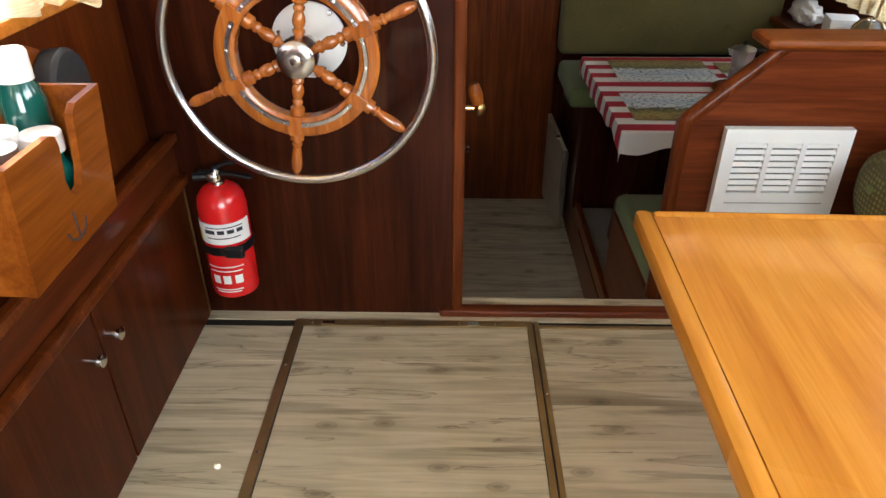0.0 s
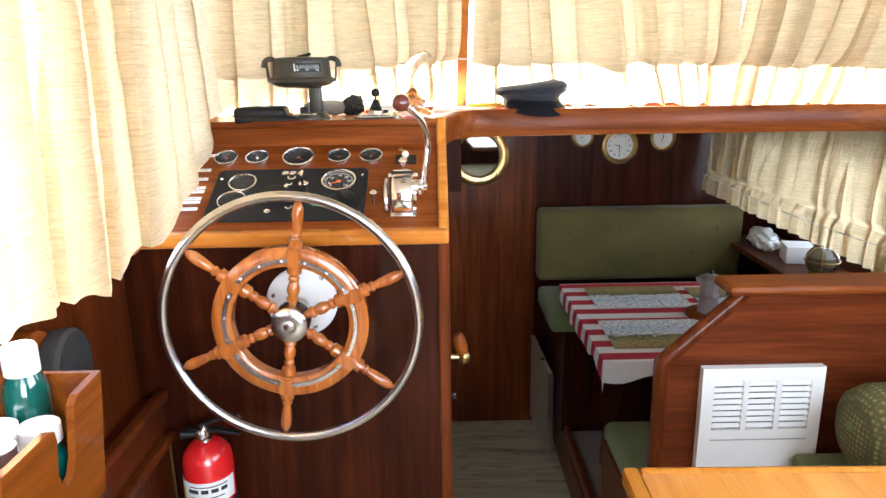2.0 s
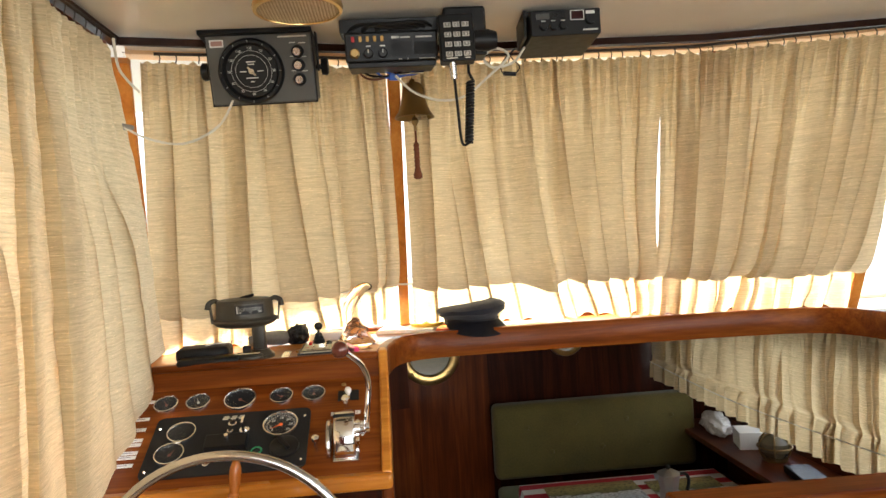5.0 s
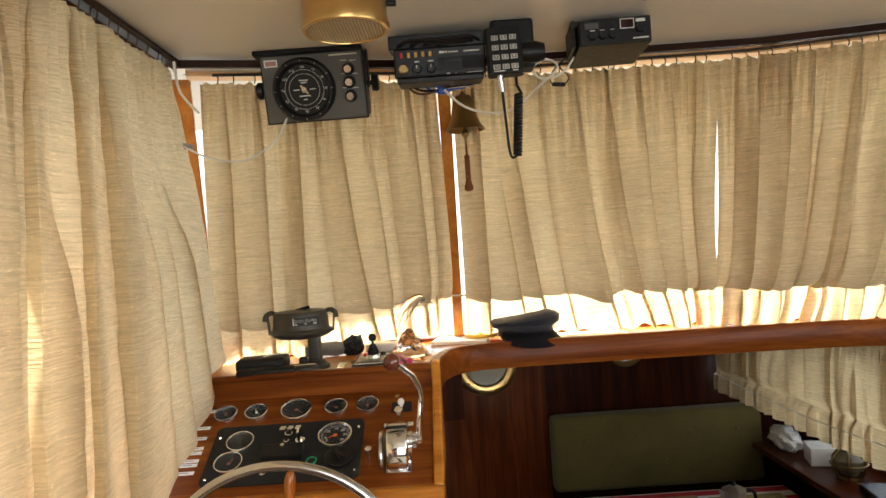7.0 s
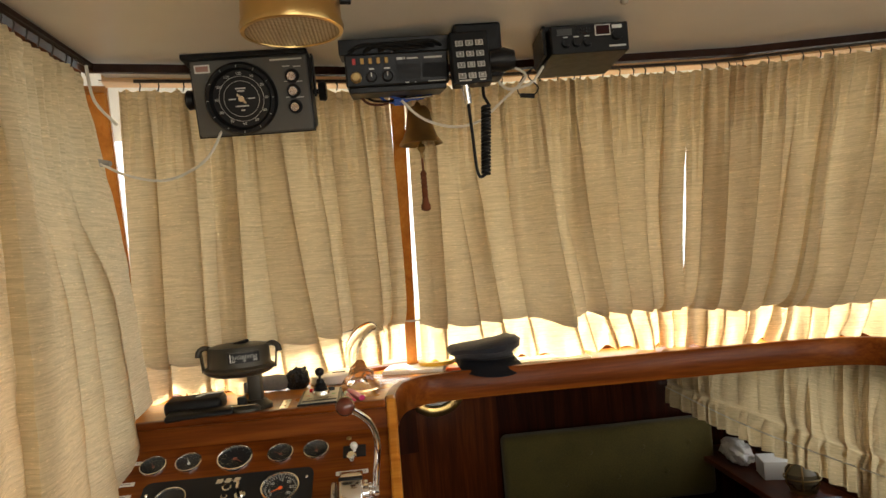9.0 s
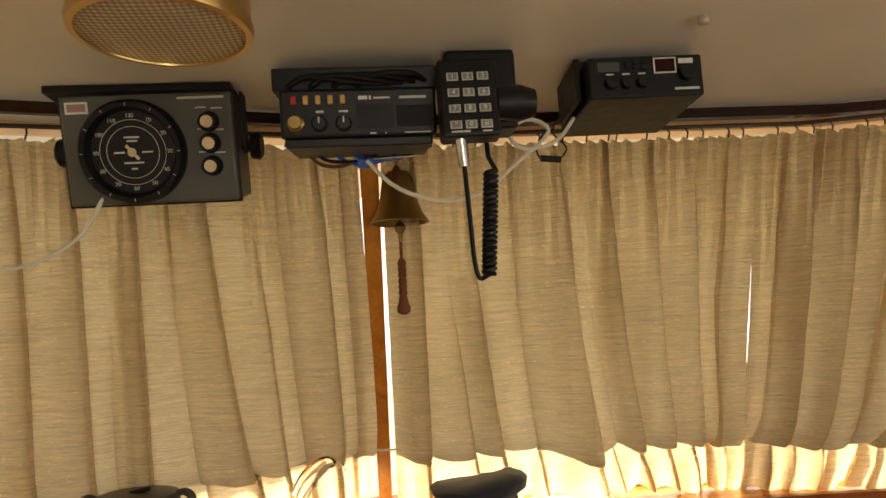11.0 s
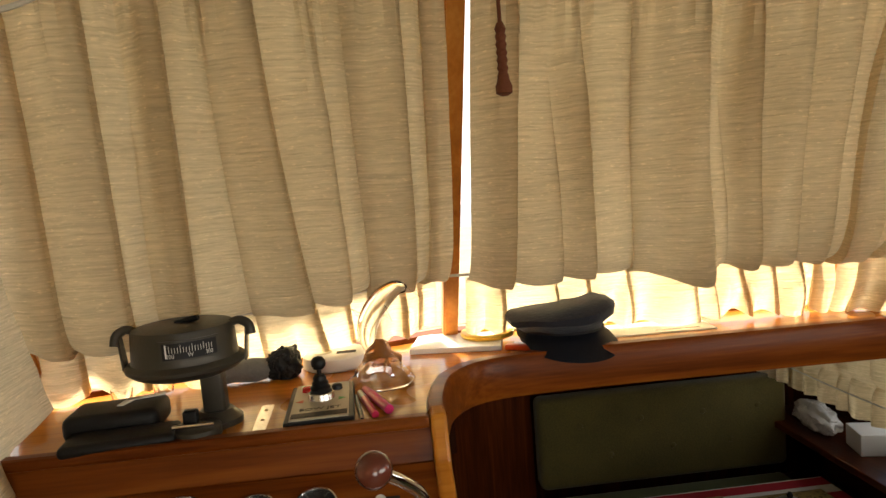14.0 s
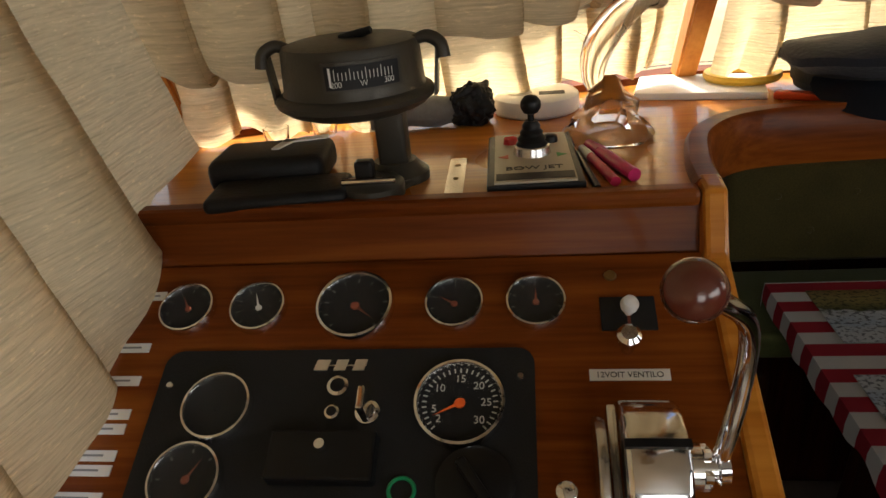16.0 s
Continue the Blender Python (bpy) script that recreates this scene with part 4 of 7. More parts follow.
for k in range(6):
    a = radians(60 * k + 50)
    part("bolt", lathe([(0, 0.007), (0.006, 0.006)], (HUB.x + 0.074 * math.cos(a), BULK_Y - 0.016, HUB.z + 0.074 * math.sin(a)), (0, -1, 0), 6), STEEL, fl)

# ---- fire extinguisher on the bulkhead ----
EX, EY = -0.598, 1.572
ext = thing("fire_extinguisher", "small red fire extinguisher with paper labels on a black strap bracket", "extinguisher")
part("cylinder", lathe([(0.135, 0.05), (0.139, 0.06), (0.15, 0.063), (0.4, 0.063), (0.425, 0.057), (0.445, 0.04), (0.452, 0.022)], (EX, EY, 0), (0, 0, 1), 36), RED, ext, smooth=True)


def wrap(name, z0, z1, a0, a1, mat, label, r=0.0638, n=24):
    own = bmesh.new()
    ring = []
    for z in (z0, z1):
        ring.append([own.verts.new((EX + r * math.cos(radians(a0 + (a1 - a0) * k / n)), EY + r * math.sin(radians(a0 + (a1 - a0) * k / n)), z)) for k in range(n + 1)])
    for k in range(n):
        own.faces.new((ring[0][k], ring[0][k + 1], ring[1][k + 1], ring[1][k]))
    return part(name, own, mat, ext, label, True)


PAPER = plain("white_paper", (0.75, 0.74, 0.7), 0.6, vary=0.03)
INK = plain("black_ink", (0.03, 0.03, 0.035), 0.6)
YELLOW = plain("yellow_print", (0.75, 0.55, 0.03), 0.5)
wrap("paper_label", 0.305, 0.365, 188, 352, PAPER, "white paper label")
wrap("yellow_label", 0.308, 0.343, 188, 222, YELLOW, "yellow warning label", 0.0642)
for k, (z, a0, a1) in enumerate(((0.352, 240, 330), (0.336, 236, 262), (0.336, 268, 284), (0.336, 290, 306), (0.336, 312, 328), (0.322, 240, 320))):
    wrap("print_bar", z, z + (0.011 if z == 0.336 else 0.003), a0, a1, INK, "", 0.0643, 6)
for z, a0, a1 in ((0.235, 225, 315), (0.222, 230, 310), (0.165, 235, 305), (0.158, 240, 300)):
    wrap("print_bar", z, z + 0.003, a0, a1, PAPER, "", 0.0641, 8)
for a in (236, 262, 290):
    wrap("pictogram", 0.185, 0.21, a, a + 18, PAPER, "", 0.0641, 4)
wrap("strap", 0.273, 0.298, 100, 440, BLACK, "black rubber strap", 0.066, 40)
part("strap_buckle", box(EX + 0.01, EX + 0.06, EY - 0.075, EY - 0.058, 0.27, 0.302, 0.006), BLACK, ext, "black strap buckle")
part("bracket", box(EX - 0.03, EX + 0.03, EY + 0.06, BULK_Y, 0.18, 0.42, 0.003), BLACK, ext, "black wall bracket")
part("valve", lathe([(0.45, 0.018), (0.46, 0.018), (0.462, 0.012), (0.49, 0.012), (0.495, 0.006)], (EX, EY, 0), (0, 0, 1), 18), CHROME, ext, "chrome valve", True)
part("gauge", lathe([(0, 0.014), (0.008, 0.014), (0.01, 0.011)], (EX - 0.006, EY - 0.012, 0.473), (0, -1, 0.1), 18), CHROME, ext, smooth=True)
part("handle", slab([(EX - 0.045, EY - 0.009, 0.486), (EX + 0.03, EY - 0.009, 0.484), (EX + 0.09, EY - 0.009, 0.472), (EX + 0.088, EY - 0.009, 0.464), (EX + 0.03, EY - 0.009, 0.474), (EX - 0.045, EY - 0.009, 0.476)], (0, 0.018, 0), 0.003), BLACK, ext, "black carry handle")
part("lever", slab([(EX - 0.01, EY - 0.008, 0.498), (EX + 0.03, EY - 0.008, 0.512), (EX + 0.075, EY - 0.008, 0.516), (EX + 0.075, EY - 0.008, 0.51), (EX + 0.03, EY - 0.008, 0.503), (EX - 0.01, EY - 0.008, 0.488)], (0, 0.016, 0), 0.002), BLACK, ext, "black squeeze lever")
part("nozzle", rod((EX - 0.01, EY - 0.005, 0.472), (EX - 0.055, EY - 0.015, 0.475), 0.008, 0.011), BLACK, ext, smooth=True)

# ---- heater grille on the divider, bench and bolster ----
vent = thing("heater_grille", "white plastic heater grille with three columns of slats on the divider", "grille")
VX0, VX1, VZ0, VZ1 = 0.735, 1.08, 0.15, 0.525
fr = bmesh.new()
cols = [(VX0 + 0.035, VX0 + 0.118), (VX0 + 0.133, VX0 + 0.212), (VX0 + 0.227, VX1 - 0.035)]
z_lo, z_hi = 0.335, 0.485
xs = [VX0] + [v for c in cols for v in c] + [VX1]
for a, b in zip(xs[0::2], xs[1::2]):
    box(a, b, 1.772, 1.798, z_lo, z_hi, bm=fr)
box(VX0, VX1, 1.772, 1.798, z_hi, VZ1, bm=fr)
box(VX0, VX1, 1.772, 1.798, VZ0, z_lo, bm=fr)
part("frame", fr, WHITE, vent)
part("backing", box(VX0 + 0.01, VX1 - 0.01, 1.793, 1.7985, VZ0 + 0.01, VZ1 - 0.01), plain("grey_backing", (0.2, 0.2, 0.19), 0.7), vent)
for c in cols:
    for k in range(8):
        z = z_lo + 0.008 + k * 0.0185
        part("slat", slab([(c[0], 1.772, z), (c[1], 1.772, z), (c[1], 1.781, z + 0.0095), (c[0], 1.781, z + 0.0095)], (0, 0.002, -0.002)), WHITE, vent)
part("bottom_line", box(VX0 + 0.035, VX1 - 0.035, 1.7705, 1.7722, 0.302, 0.305), plain("grey_groove", (0.35, 0.35, 0.34), 0.6), vent)

seat_w = thing("wheelhouse_bench", "dark mahogany wheelhouse bench with a green cushion", "bench")
part("base", box(1.0, STBD_X - 0.005, 1.3, 1.76, 0.0, 0.2, 0.004), MAHOGANY, seat_w)
cushion("seat", 1.0, STBD_X - 0.01, 1.28, 1.76, 0.2, 0.27, GREEN, 0.02, seat_w)


def knit(name):
    m, n, l, b = material(name)
    tc = n.new("ShaderNodeTexCoord")
    v = n.new("ShaderNodeTexVoronoi")
    v.inputs["Scale"].default_value, v.inputs["Randomness"].default_value = 70, 0.15
    l.new(tc.outputs["Object"], v.inputs["Vector"])
    r = ramp(n, [(0.1, (0.22, 0.2, 0.07)), (0.5, (0.08, 0.075, 0.025))])
    l.new(v.outputs["Distance"], r.inputs[0])
    l.new(r.outputs[0], b.inputs["Base Color"])
    b.inputs["Roughness"].default_value = 0.95
    bp = n.new("ShaderNodeBump")
    bp.inputs["Strength"].default_value, bp.inputs["Distance"].default_value, bp.invert = 0.8, 0.003, True
    l.new(v.outputs["Distance"], bp.inputs["Height"])
    l.new(bp.outputs[0], b.inputs["Normal"])
    return m


KNIT = knit("olive_waffle_weave")
bol = thing("bolster_cushion", "round olive waffle-weave bolster lying on the wheelhouse bench", "cushion")
part("roll", lathe([(0, 0.02), (0.008, 0.08), (0.03, 0.115), (0.07, 0.13), (0.3, 0.133), (0.4, 0.12), (0.44, 0.07), (0.445, 0.01)], (1.07, 1.62, 0.405), (1, 0.0, 0.0), 32), KNIT, bol, smooth=True)
part("end_button", lathe([(0, 0.014), (0.008, 0.01)], (1.071, 1.62, 0.425), (-1, 0, 0), 14), GREEN, bol, smooth=True)

# ---- bottle box on the port side ----
bx = thing("bottle_box", "open oak plywood bottle box fixed to the port lining", "box")
own = bmesh.new()
pts = [(0.748, 0.683), (1.004, 0.688), (1.044, 0.882), (0.966, 0.878), (0.951, 0.867), (0.936, 0.79), (0.922, 0.766), (0.905, 0.76), (0.892, 0.768), (0.886, 0.79), (0.896, 0.838), (0.893, 0.855), (0.88, 0.861), (0.768, 0.86)]
part("front_board", slab([(-0.568, y, z) for y, z in pts], (0.012, 0, 0)), BOX_WOOD, bx)
part("end_board", slab([(PORT_X + 0.01, 0.995, 0.688), (-0.568, 0.995, 0.688), (-0.568, 1.034, 0.882), (PORT_X + 0.01, 1.034, 0.882)], (0, 0.01, 0)), BOX_WOOD, bx)
part("end_board", slab([(PORT_X + 0.01, 0.748, 0.685), (-0.568, 0.748, 0.685), (-0.568, 0.768, 0.86), (PORT_X + 0.01, 0.768, 0.86)], (0, 0.01, 0)), BOX_WOOD, bx)
part("back_board", box(PORT_X, PORT_X + 0.01, 0.75, 1.04, 0.688, 0.882), BOX_WOOD, bx)
part("bottom_board", box(PORT_X + 0.01, -0.568, 0.76, 0.995, 0.688, 0.7), BOX_WOOD, bx)
part("anchor_motif", tube(curve_points([(-0.5555, 0.852, 0.722), (-0.5555, 0.862, 0.706), (-0.5555, 0.882, 0.7), (-0.5555, 0.9, 0.708), (-0.5555, 0.907, 0.724)], 14), 0.0014, 6), INK, bx, "small dark anchor motif")
part("anchor_motif", rod((-0.5555, 0.881, 0.7), (-0.5555, 0.879, 0.745), 0.0014, n=6), INK, bx)

GREEN_LIQ = plain("dark_green_liquid", (0.004, 0.075, 0.06), 0.12, coat=0.8)


def bottle(x, y, r, h, body, cap, label, cap_r=None, cap_h=0.04, shoulder=0.75):
    b = thing("bottle", label, "bottle", group="bottles in the box")
    z = 0.703
    part("flask", lathe([(0, r * 0.9), (0.004, r), (h * shoulder, r), (h * (shoulder + 0.1), r * 0.8), (h, (cap_r or r * 0.6) * 0.9)], (x, y, z), (0, 0, 1), 24), body, b, smooth=True)
    c = cap_r or r * 0.6
    part("cap", lathe([(0, c), (cap_h * 0.9, c), (cap_h, c * 0.9)], (x, y, z + h - 0.002), (0, 0, 1), 20), cap, b, smooth=True)
    return b


bottle(-0.655, 1.0, 0.034, 0.2, GREEN_LIQ, WHITE, "tall dark green bottle with a white screw cap", 0.026, 0.045, 0.85)
bottle(-0.61, 0.945, 0.034, 0.11, GREEN_LIQ, WHITE, "short dark green bottle with a broad white lid", 0.03, 0.03, 0.8)
bottle(-0.66, 0.92, 0.033, 0.13, WHITE, WHITE, "white plastic jar with a white lid", 0.031, 0.02, 0.9)
bottle(-0.625, 0.86, 0.03, 0.13, GREY_BOX, plain("grey_lid", (0.16, 0.15, 0.16), 0.5), "grey spray can with a domed cap", 0.029, 0.02, 0.9)
can = bottle(-0.69, 0.86, 0.032, 0.15, PAPER, STEEL, "white tin with coloured bands and a steel lid", 0.026, 0.006, 0.9)
for z, c in ((0.8, (0.08, 0.05, 0.4)), (0.815, (0.5, 0.03, 0.03)), (0.785, (0.6, 0.2, 0.02))):
    part("label_band", lathe([(0, 0.0325), (0.013, 0.0325)], (-0.69, 0.86, z), (0, 0, 1), 24, cap=False), plain("can_band", c, 0.4), can)

reel = thing("cable_reel", "wooden disc with a black rubber wheel on the port lining", "reel")
part("disc", lathe([(0, 0.07), (0.02, 0.075), (0.045, 0.07), (0.05, 0.06)], (PORT_X, 1.17, 0.83), (1, 0, 0), 32), BOX_WOOD, reel, smooth=True)
part("rubber_wheel", lathe([(0, 0.07), (0.004, 0.08), (0.034, 0.082), (0.042, 0.076), (0.044, 0.05), (0.04, 0.0)], (PORT_X + 0.045, 1.215, 0.805), (1, 0.1, 0), 36), plain("worn_black_rubber", (0.03, 0.03, 0.032), 0.6, bump=0.3), reel, "worn black rubber wheel", True)

# ---- dashboard ----
GLASS_DIAL = glass("dial_glass", rough=0.01, ior=1.15)
DIAL = plain("black_dial", (0.012, 0.012, 0.013), 0.5)
DIAL_PRINT = plain("dial_print", (0.6, 0.6, 0.55), 0.5)
# darker than DIAL_PRINT: the unlit look of the small dials is in the colour
GAUGE_PRINT = plain("dim_gauge_print", (0.16, 0.16, 0.15), 0.5)
ORANGE = plain("orange_needle", (0.8, 0.12, 0.01), 0.5)
REDN = plain("red_needle", (0.2, 0.05, 0.025), 0.5)


def gauge(x, s, r, needle, label, lift=0.0, ticks=9, numbers=(), mat=REDN, span=(225, -45)):
    g = thing("gauge", label, "gauge", group="dashboard gauges")
    m = dash(x, s, lift)
    part("bezel", moved(lathe([(0, r), (0.006, r), (0.01, r * 0.96), (0.0105, r * 0.9), (0.008, r * 0.87), (0.002, r * 0.86)], (0, 0, 0), (0, 0, 1), 40, cap=False), m), CHROME, g, "chrome bezel", True)
    d = part("dial", moved(lathe([(0.0, r * 0.88), (0.002, r * 0.88)], (0, 0, 0), (0, 0, 1), 32), m), DIAL, g)
    for k in range(ticks):
        a = radians(span[0] + (span[1] - span[0]) * k / max(1, ticks - 1))
        c = Vector((math.cos(a), math.sin(a), 0))
        own = bmesh.new()
        bmesh.ops.create_cube(own, size=1, matrix=Matrix.Translation(c * r * 0.76 + Vector((0, 0, 0.0024))) @ Matrix.Rotation(a, 4, "Z") @ Matrix.Diagonal((r * 0.1, r * 0.03, 0.0005, 1)))
        part("tick", moved(own, m), DIAL_PRINT if numbers else GAUGE_PRINT, d)
    for word, a in numbers:
        a = radians(a)
        text(word, r * 0.24, m @ pose(math.cos(a) * r * 0.56, math.sin(a) * r * 0.56, 0.0022), DIAL_PRINT, d, "numeral")
    a = radians(needle)
    own = slab([(-r * 0.12 * math.cos(a) + r * 0.05 * math.sin(a), -r * 0.12 * math.sin(a) - r * 0.05 * math.cos(a), 0.0032), (-r * 0.12 * math.cos(a) - r * 0.05 * math.sin(a), -r * 0.12 * math.sin(a) + r * 0.05 * math.cos(a), 0.0032), (r * 0.62 * math.cos(a), r * 0.62 * math.sin(a), 0.0032)], (0, 0, 0.0006))
    part("needle", moved(own, m), mat, d)
    part("hub_cap", moved(lathe([(0.003, r * 0.12), (0.0045, r * 0.1)], (0, 0, 0), (0, 0, 1), 16), m), mat, d)
    gl = part("glass", moved(lathe([(0.007, r * 0.87), (0.0075, r * 0.87)], (0, 0, 0), (0, 0, 1), 32), m), GLASS_DIAL, g)
    gl.visible_shadow = False
    return g


GS = 0.317
gauge(-0.571, GS, 0.0325, 120, "small round black gauge with a chrome bezel and short red needle")
gauge(-0.487, GS, 0.0325, 110, "small round black gauge with a chrome bezel", mat=DIAL_PRINT)
gauge(-0.376, GS, 0.044, -38, "larger round black gauge with a chrome bezel and red needle", ticks=11)
gauge(-0.266, GS, 0.0325, 150, "small round black gauge with its red needle at rest")
gauge(-0.179, GS, 0.0325, 90, "small round black gauge with its red needle upright")
pan = thing("engine_panel", "matt black engine instrument panel screwed to the dashboard", "panel")
own = bmesh.new()
out = []
for cx, cy, a0 in ((-0.2, 0.244, 0), (-0.557, 0.244, 90), (-0.557, 0.068, 180), (-0.2, 0.068, 270)):
    out += [(cx + 0.018 * math.cos(radians(a0 + 15 * k)), cy + 0.018 * math.sin(radians(a0 + 15 * k)), 0) for k in range(7)]
part("plate", moved(slab(out, (0, 0, 0.005)), dash(0, 0)), PANEL, pan)
for x, s in ((-0.563, 0.222), (-0.196, 0.23), (-0.563, 0.075), (-0.194, 0.075)):
    part("screw", moved(lathe([(0.005, 0.004), (0.0065, 0.003)], (0, 0, 0), (0, 0, 1), 10), dash(x, s)), CHROME, pan)
lg = plain("silver_badge", (0.7, 0.68, 0.62), 0.3, 0.8)
for x, w in ((-0.4, 0.017), (-0.38, 0.015), (-0.36, 0.015)):
    part("badge_bar", moved(slab([(x - w / 2, 0.237, 0.0055), (x + w / 2 - 0.003, 0.237, 0.0055), (x + w / 2, 0.249, 0.0055), (x - w / 2 + 0.003, 0.249, 0.0055)], (0, 0, 0.0015)), dash(0, 0)), lg, pan, "plain silver badge block")
part("badge_bar", moved(box(-0.408, -0.353, 0.2425, 0.2435, 0.0052, 0.006), dash(0, 0)), lg, pan)
for x, s, r, mt in ((-0.379, 0.218, 0.011, DIAL), (-0.381, 0.19, 0.0075, DIAL), (-0.345, 0.19, 0.0125, CHROME), (-0.37, 0.095, 0.009, DIAL), (-0.345, 0.088, 0.011, CHROME), (-0.42, 0.08, 0.008, CHROME)):
    b = part("button_ring", moved(lathe([(0.005, r), (0.011, r), (0.012, r * 0.8)], (0, 0, 0), (0, 0, 1), 20), dash(x, s)), CHROME, pan, "chrome collar", True)
    part("button", moved(lathe([(0.0115, r * 0.72), (0.0135, r * 0.6)], (0, 0, 0), (0, 0, 1), 16), dash(x, s)), mt, b, smooth=True)
part("cover_box", moved(box(-0.433, -0.33, 0.118, 0.166, 0.005, 0.025, 0.003), dash(0, 0)), BLACK, pan, "raised black cover box")
part("cover_knob", moved(lathe([(0.025, 0.006), (0.03, 0.0065), (0.036, 0.005)], (0, 0, 0), (0, 0, 1), 14), dash(-0.38, 0.148)), CHROME, pan, "small chrome knob", True)
part("pilot_ring", moved(tube([(0.012 * math.cos(a), 0.012 * math.sin(a), 0.007) for a in (2 * math.pi * k / 24 for k in range(24))], 0.002, 6, True), dash(-0.305, 0.115)), plain("green_ring", (0.01, 0.25, 0.1), 0.3), pan, "green pilot ring", True)
part("key_stem", moved(box(-0.0035, 0.0035, -0.012, 0.012, 0.012, 0.045, 0.002), dash(-0.345, 0.19)), CHROME, pan, "ignition key")
gauge(-0.502, 0.196, 0.037, 90, "round hour meter with a chrome bezel on the engine panel", 0.005, ticks=0, mat=DIAL)
nums = [("2", 218), ("5", 193), ("10", 142), ("15", 90), ("20", 45), ("25", 2), ("30", -42)]
gauge(-0.255, 0.2, 0.046, 207, "round rev counter with white numerals and an orange needle", 0.005, ticks=29, numbers=nums, mat=ORANGE)
gauge(-0.515, 0.122, 0.037, 60, "round pressure gauge with a chrome bezel on the engine panel", 0.005, ticks=7)
low = thing("gauge", "round black switch dial low on the engine panel", "gauge", group="dashboard gauges")
part("dial", moved(lathe([(0.005, 0.036), (0.012, 0.036), (0.016, 0.03)], (0, 0, 0), (0, 0, 1), 32), dash(-0.238, 0.12)), BLACK, low, smooth=True)
part("grip", moved(box(-0.005, 0.005, -0.024, 0.024, 0.014, 0.028, 0.003), dash(-0.238, 0.12) @ pose(0, 0, 0, 0, 0, 35)), BLACK, low)

lab = thing("name_plate", "small white engraved label reading 12VOIT VENTILO", "label")
part("plate", moved(box(-0.129, -0.052, 0.2265, 0.2385, 0, 0.0015), dash(0, 0)), PAPER, lab)
text("12VOIT VENTILO", 0.0085, dash(-0.0905, 0.2322, 0.0015), INK, lab)
for k, (s, w) in enumerate(((0.337, 0.05), (0.269, 0.055), (0.229, 0.058), (0.191, 0.062), (0.175, 0.062), (0.147, 0.062), (0.132, 0.062), (0.105, 0.062))):
    nl = thing("name_plate", "small white label strip beside a switch on the dashboard", "label", group="switch labels")
    part("plate", moved(box(-0.63 - w / 2, -0.63 + w / 2, s - 0.0055, s + 0.0055, 0, 0.0015), dash(0, 0)), PAPER, nl)
    part("print_bar", moved(box(-0.65, -0.612, s - 0.001, s + 0.0012, 0.0016, 0.0019), dash(0, 0)), plain("grey_print", (0.25, 0.25, 0.25), 0.6) if k == 0 else bpy.data.materials["grey_print"], nl)
for s in (0.337, 0.269, 0.229, 0.183, 0.14, 0.105):
    sw = thing("toggle_switch", "chrome toggle switch on the dashboard", "switch", group="toggle switches")
    part("collar", moved(lathe([(0, 0.008), (0.005, 0.008), (0.006, 0.006)], (0, 0, 0), (0, 0, 1), 14), dash(-0.675, s)), CHROME, sw, smooth=True)
    part("toggle", moved(lathe([(0.005, 0.003), (0.022, 0.0045), (0.025, 0.003)], (0, 0, 0), (0, 0.3, 1), 10), dash(-0.675, s)), CHROME, sw, smooth=True)

sw = thing("fan_switch", "black switch plate with a white ball toggle and red line", "switch")
part("plate", moved(box(-0.113, -0.057, 0.282, 0.322, 0, 0.003, 0.001), dash(0, 0)), PANEL, sw)
part("red_line", moved(box(-0.0865, -0.0835, 0.284, 0.32, 0.003, 0.0036), dash(0, 0)), REDN, sw)
part("ball", moved(lathe([(0.003, 0.004), (0.01, 0.004), (0.014, 0.0085), (0.02, 0.0095), (0.026, 0.007), (0.028, 0.001)], (0, 0, 0), (0, 0, 1), 16), dash(-0.085, 0.302)), WHITE, sw, smooth=True)
pk = thing("pull_knob", "chrome pull knob on the dashboard", "knob", group="pull knobs")
part("knob", moved(lathe([(0, 0.007), (0.014, 0.006), (0.018, 0.0115), (0.028, 0.012), (0.032, 0.008)], (0, 0, 0), (0, 0, 1), 18), dash(-0.09, 0.262)), CHROME, pk, smooth=True)
pk = thing("pull_knob", "chrome pull knob beside the engine panel", "knob", group="pull knobs")
part("knob", moved(lathe([(0, 0.006), (0.03, 0.004), (0.034, 0.009), (0.044, 0.009), (0.047, 0.005)], (0, 0, 0), (0, 0, 1), 18), dash(-0.158, 0.105)), CHROME, pk, smooth=True)
pk = thing("screw_cap", "small brass screw cap on the dashboard", "screw")
part("cap", moved(lathe([(0, 0.007), (0.002, 0.006)], (0, 0, 0), (0, 0, 1), 14), dash(-0.099, 0.351)), OLD_BRASS, pk, smooth=True)

# ---- engine control lever ----
thr = thing("throttle_control", "polished chrome engine control with a brown ball lever", "throttle")
arc = [(0.068 * math.cos(radians(a)), 0.076 * math.sin(radians(a))) for a in range(0, 181, 15)]
prof = [(x_ + 0.128, max(0.0, z_)) for x_, z_ in arc]
part("housing", moved(slab([(-0.112, s_, z_ + 0.006) for s_, z_ in prof], (0.052, 0, 0), 0.006, seg=3), dash(0, 0)), CHROME, thr, smooth=True)
part("base", moved(box(-0.117, -0.053, 0.056, 0.2, 0, 0.007, 0.003), dash(0, 0)), CHROME, thr, smooth=True)
part("side_plate", moved(slab([(-0.132, s_ * 0.85 + 0.018, z_ * 0.72 + 0.004) for s_, z_ in prof], (0.01, 0, 0), 0.003), dash(0, 0)), STEEL, thr, smooth=True)
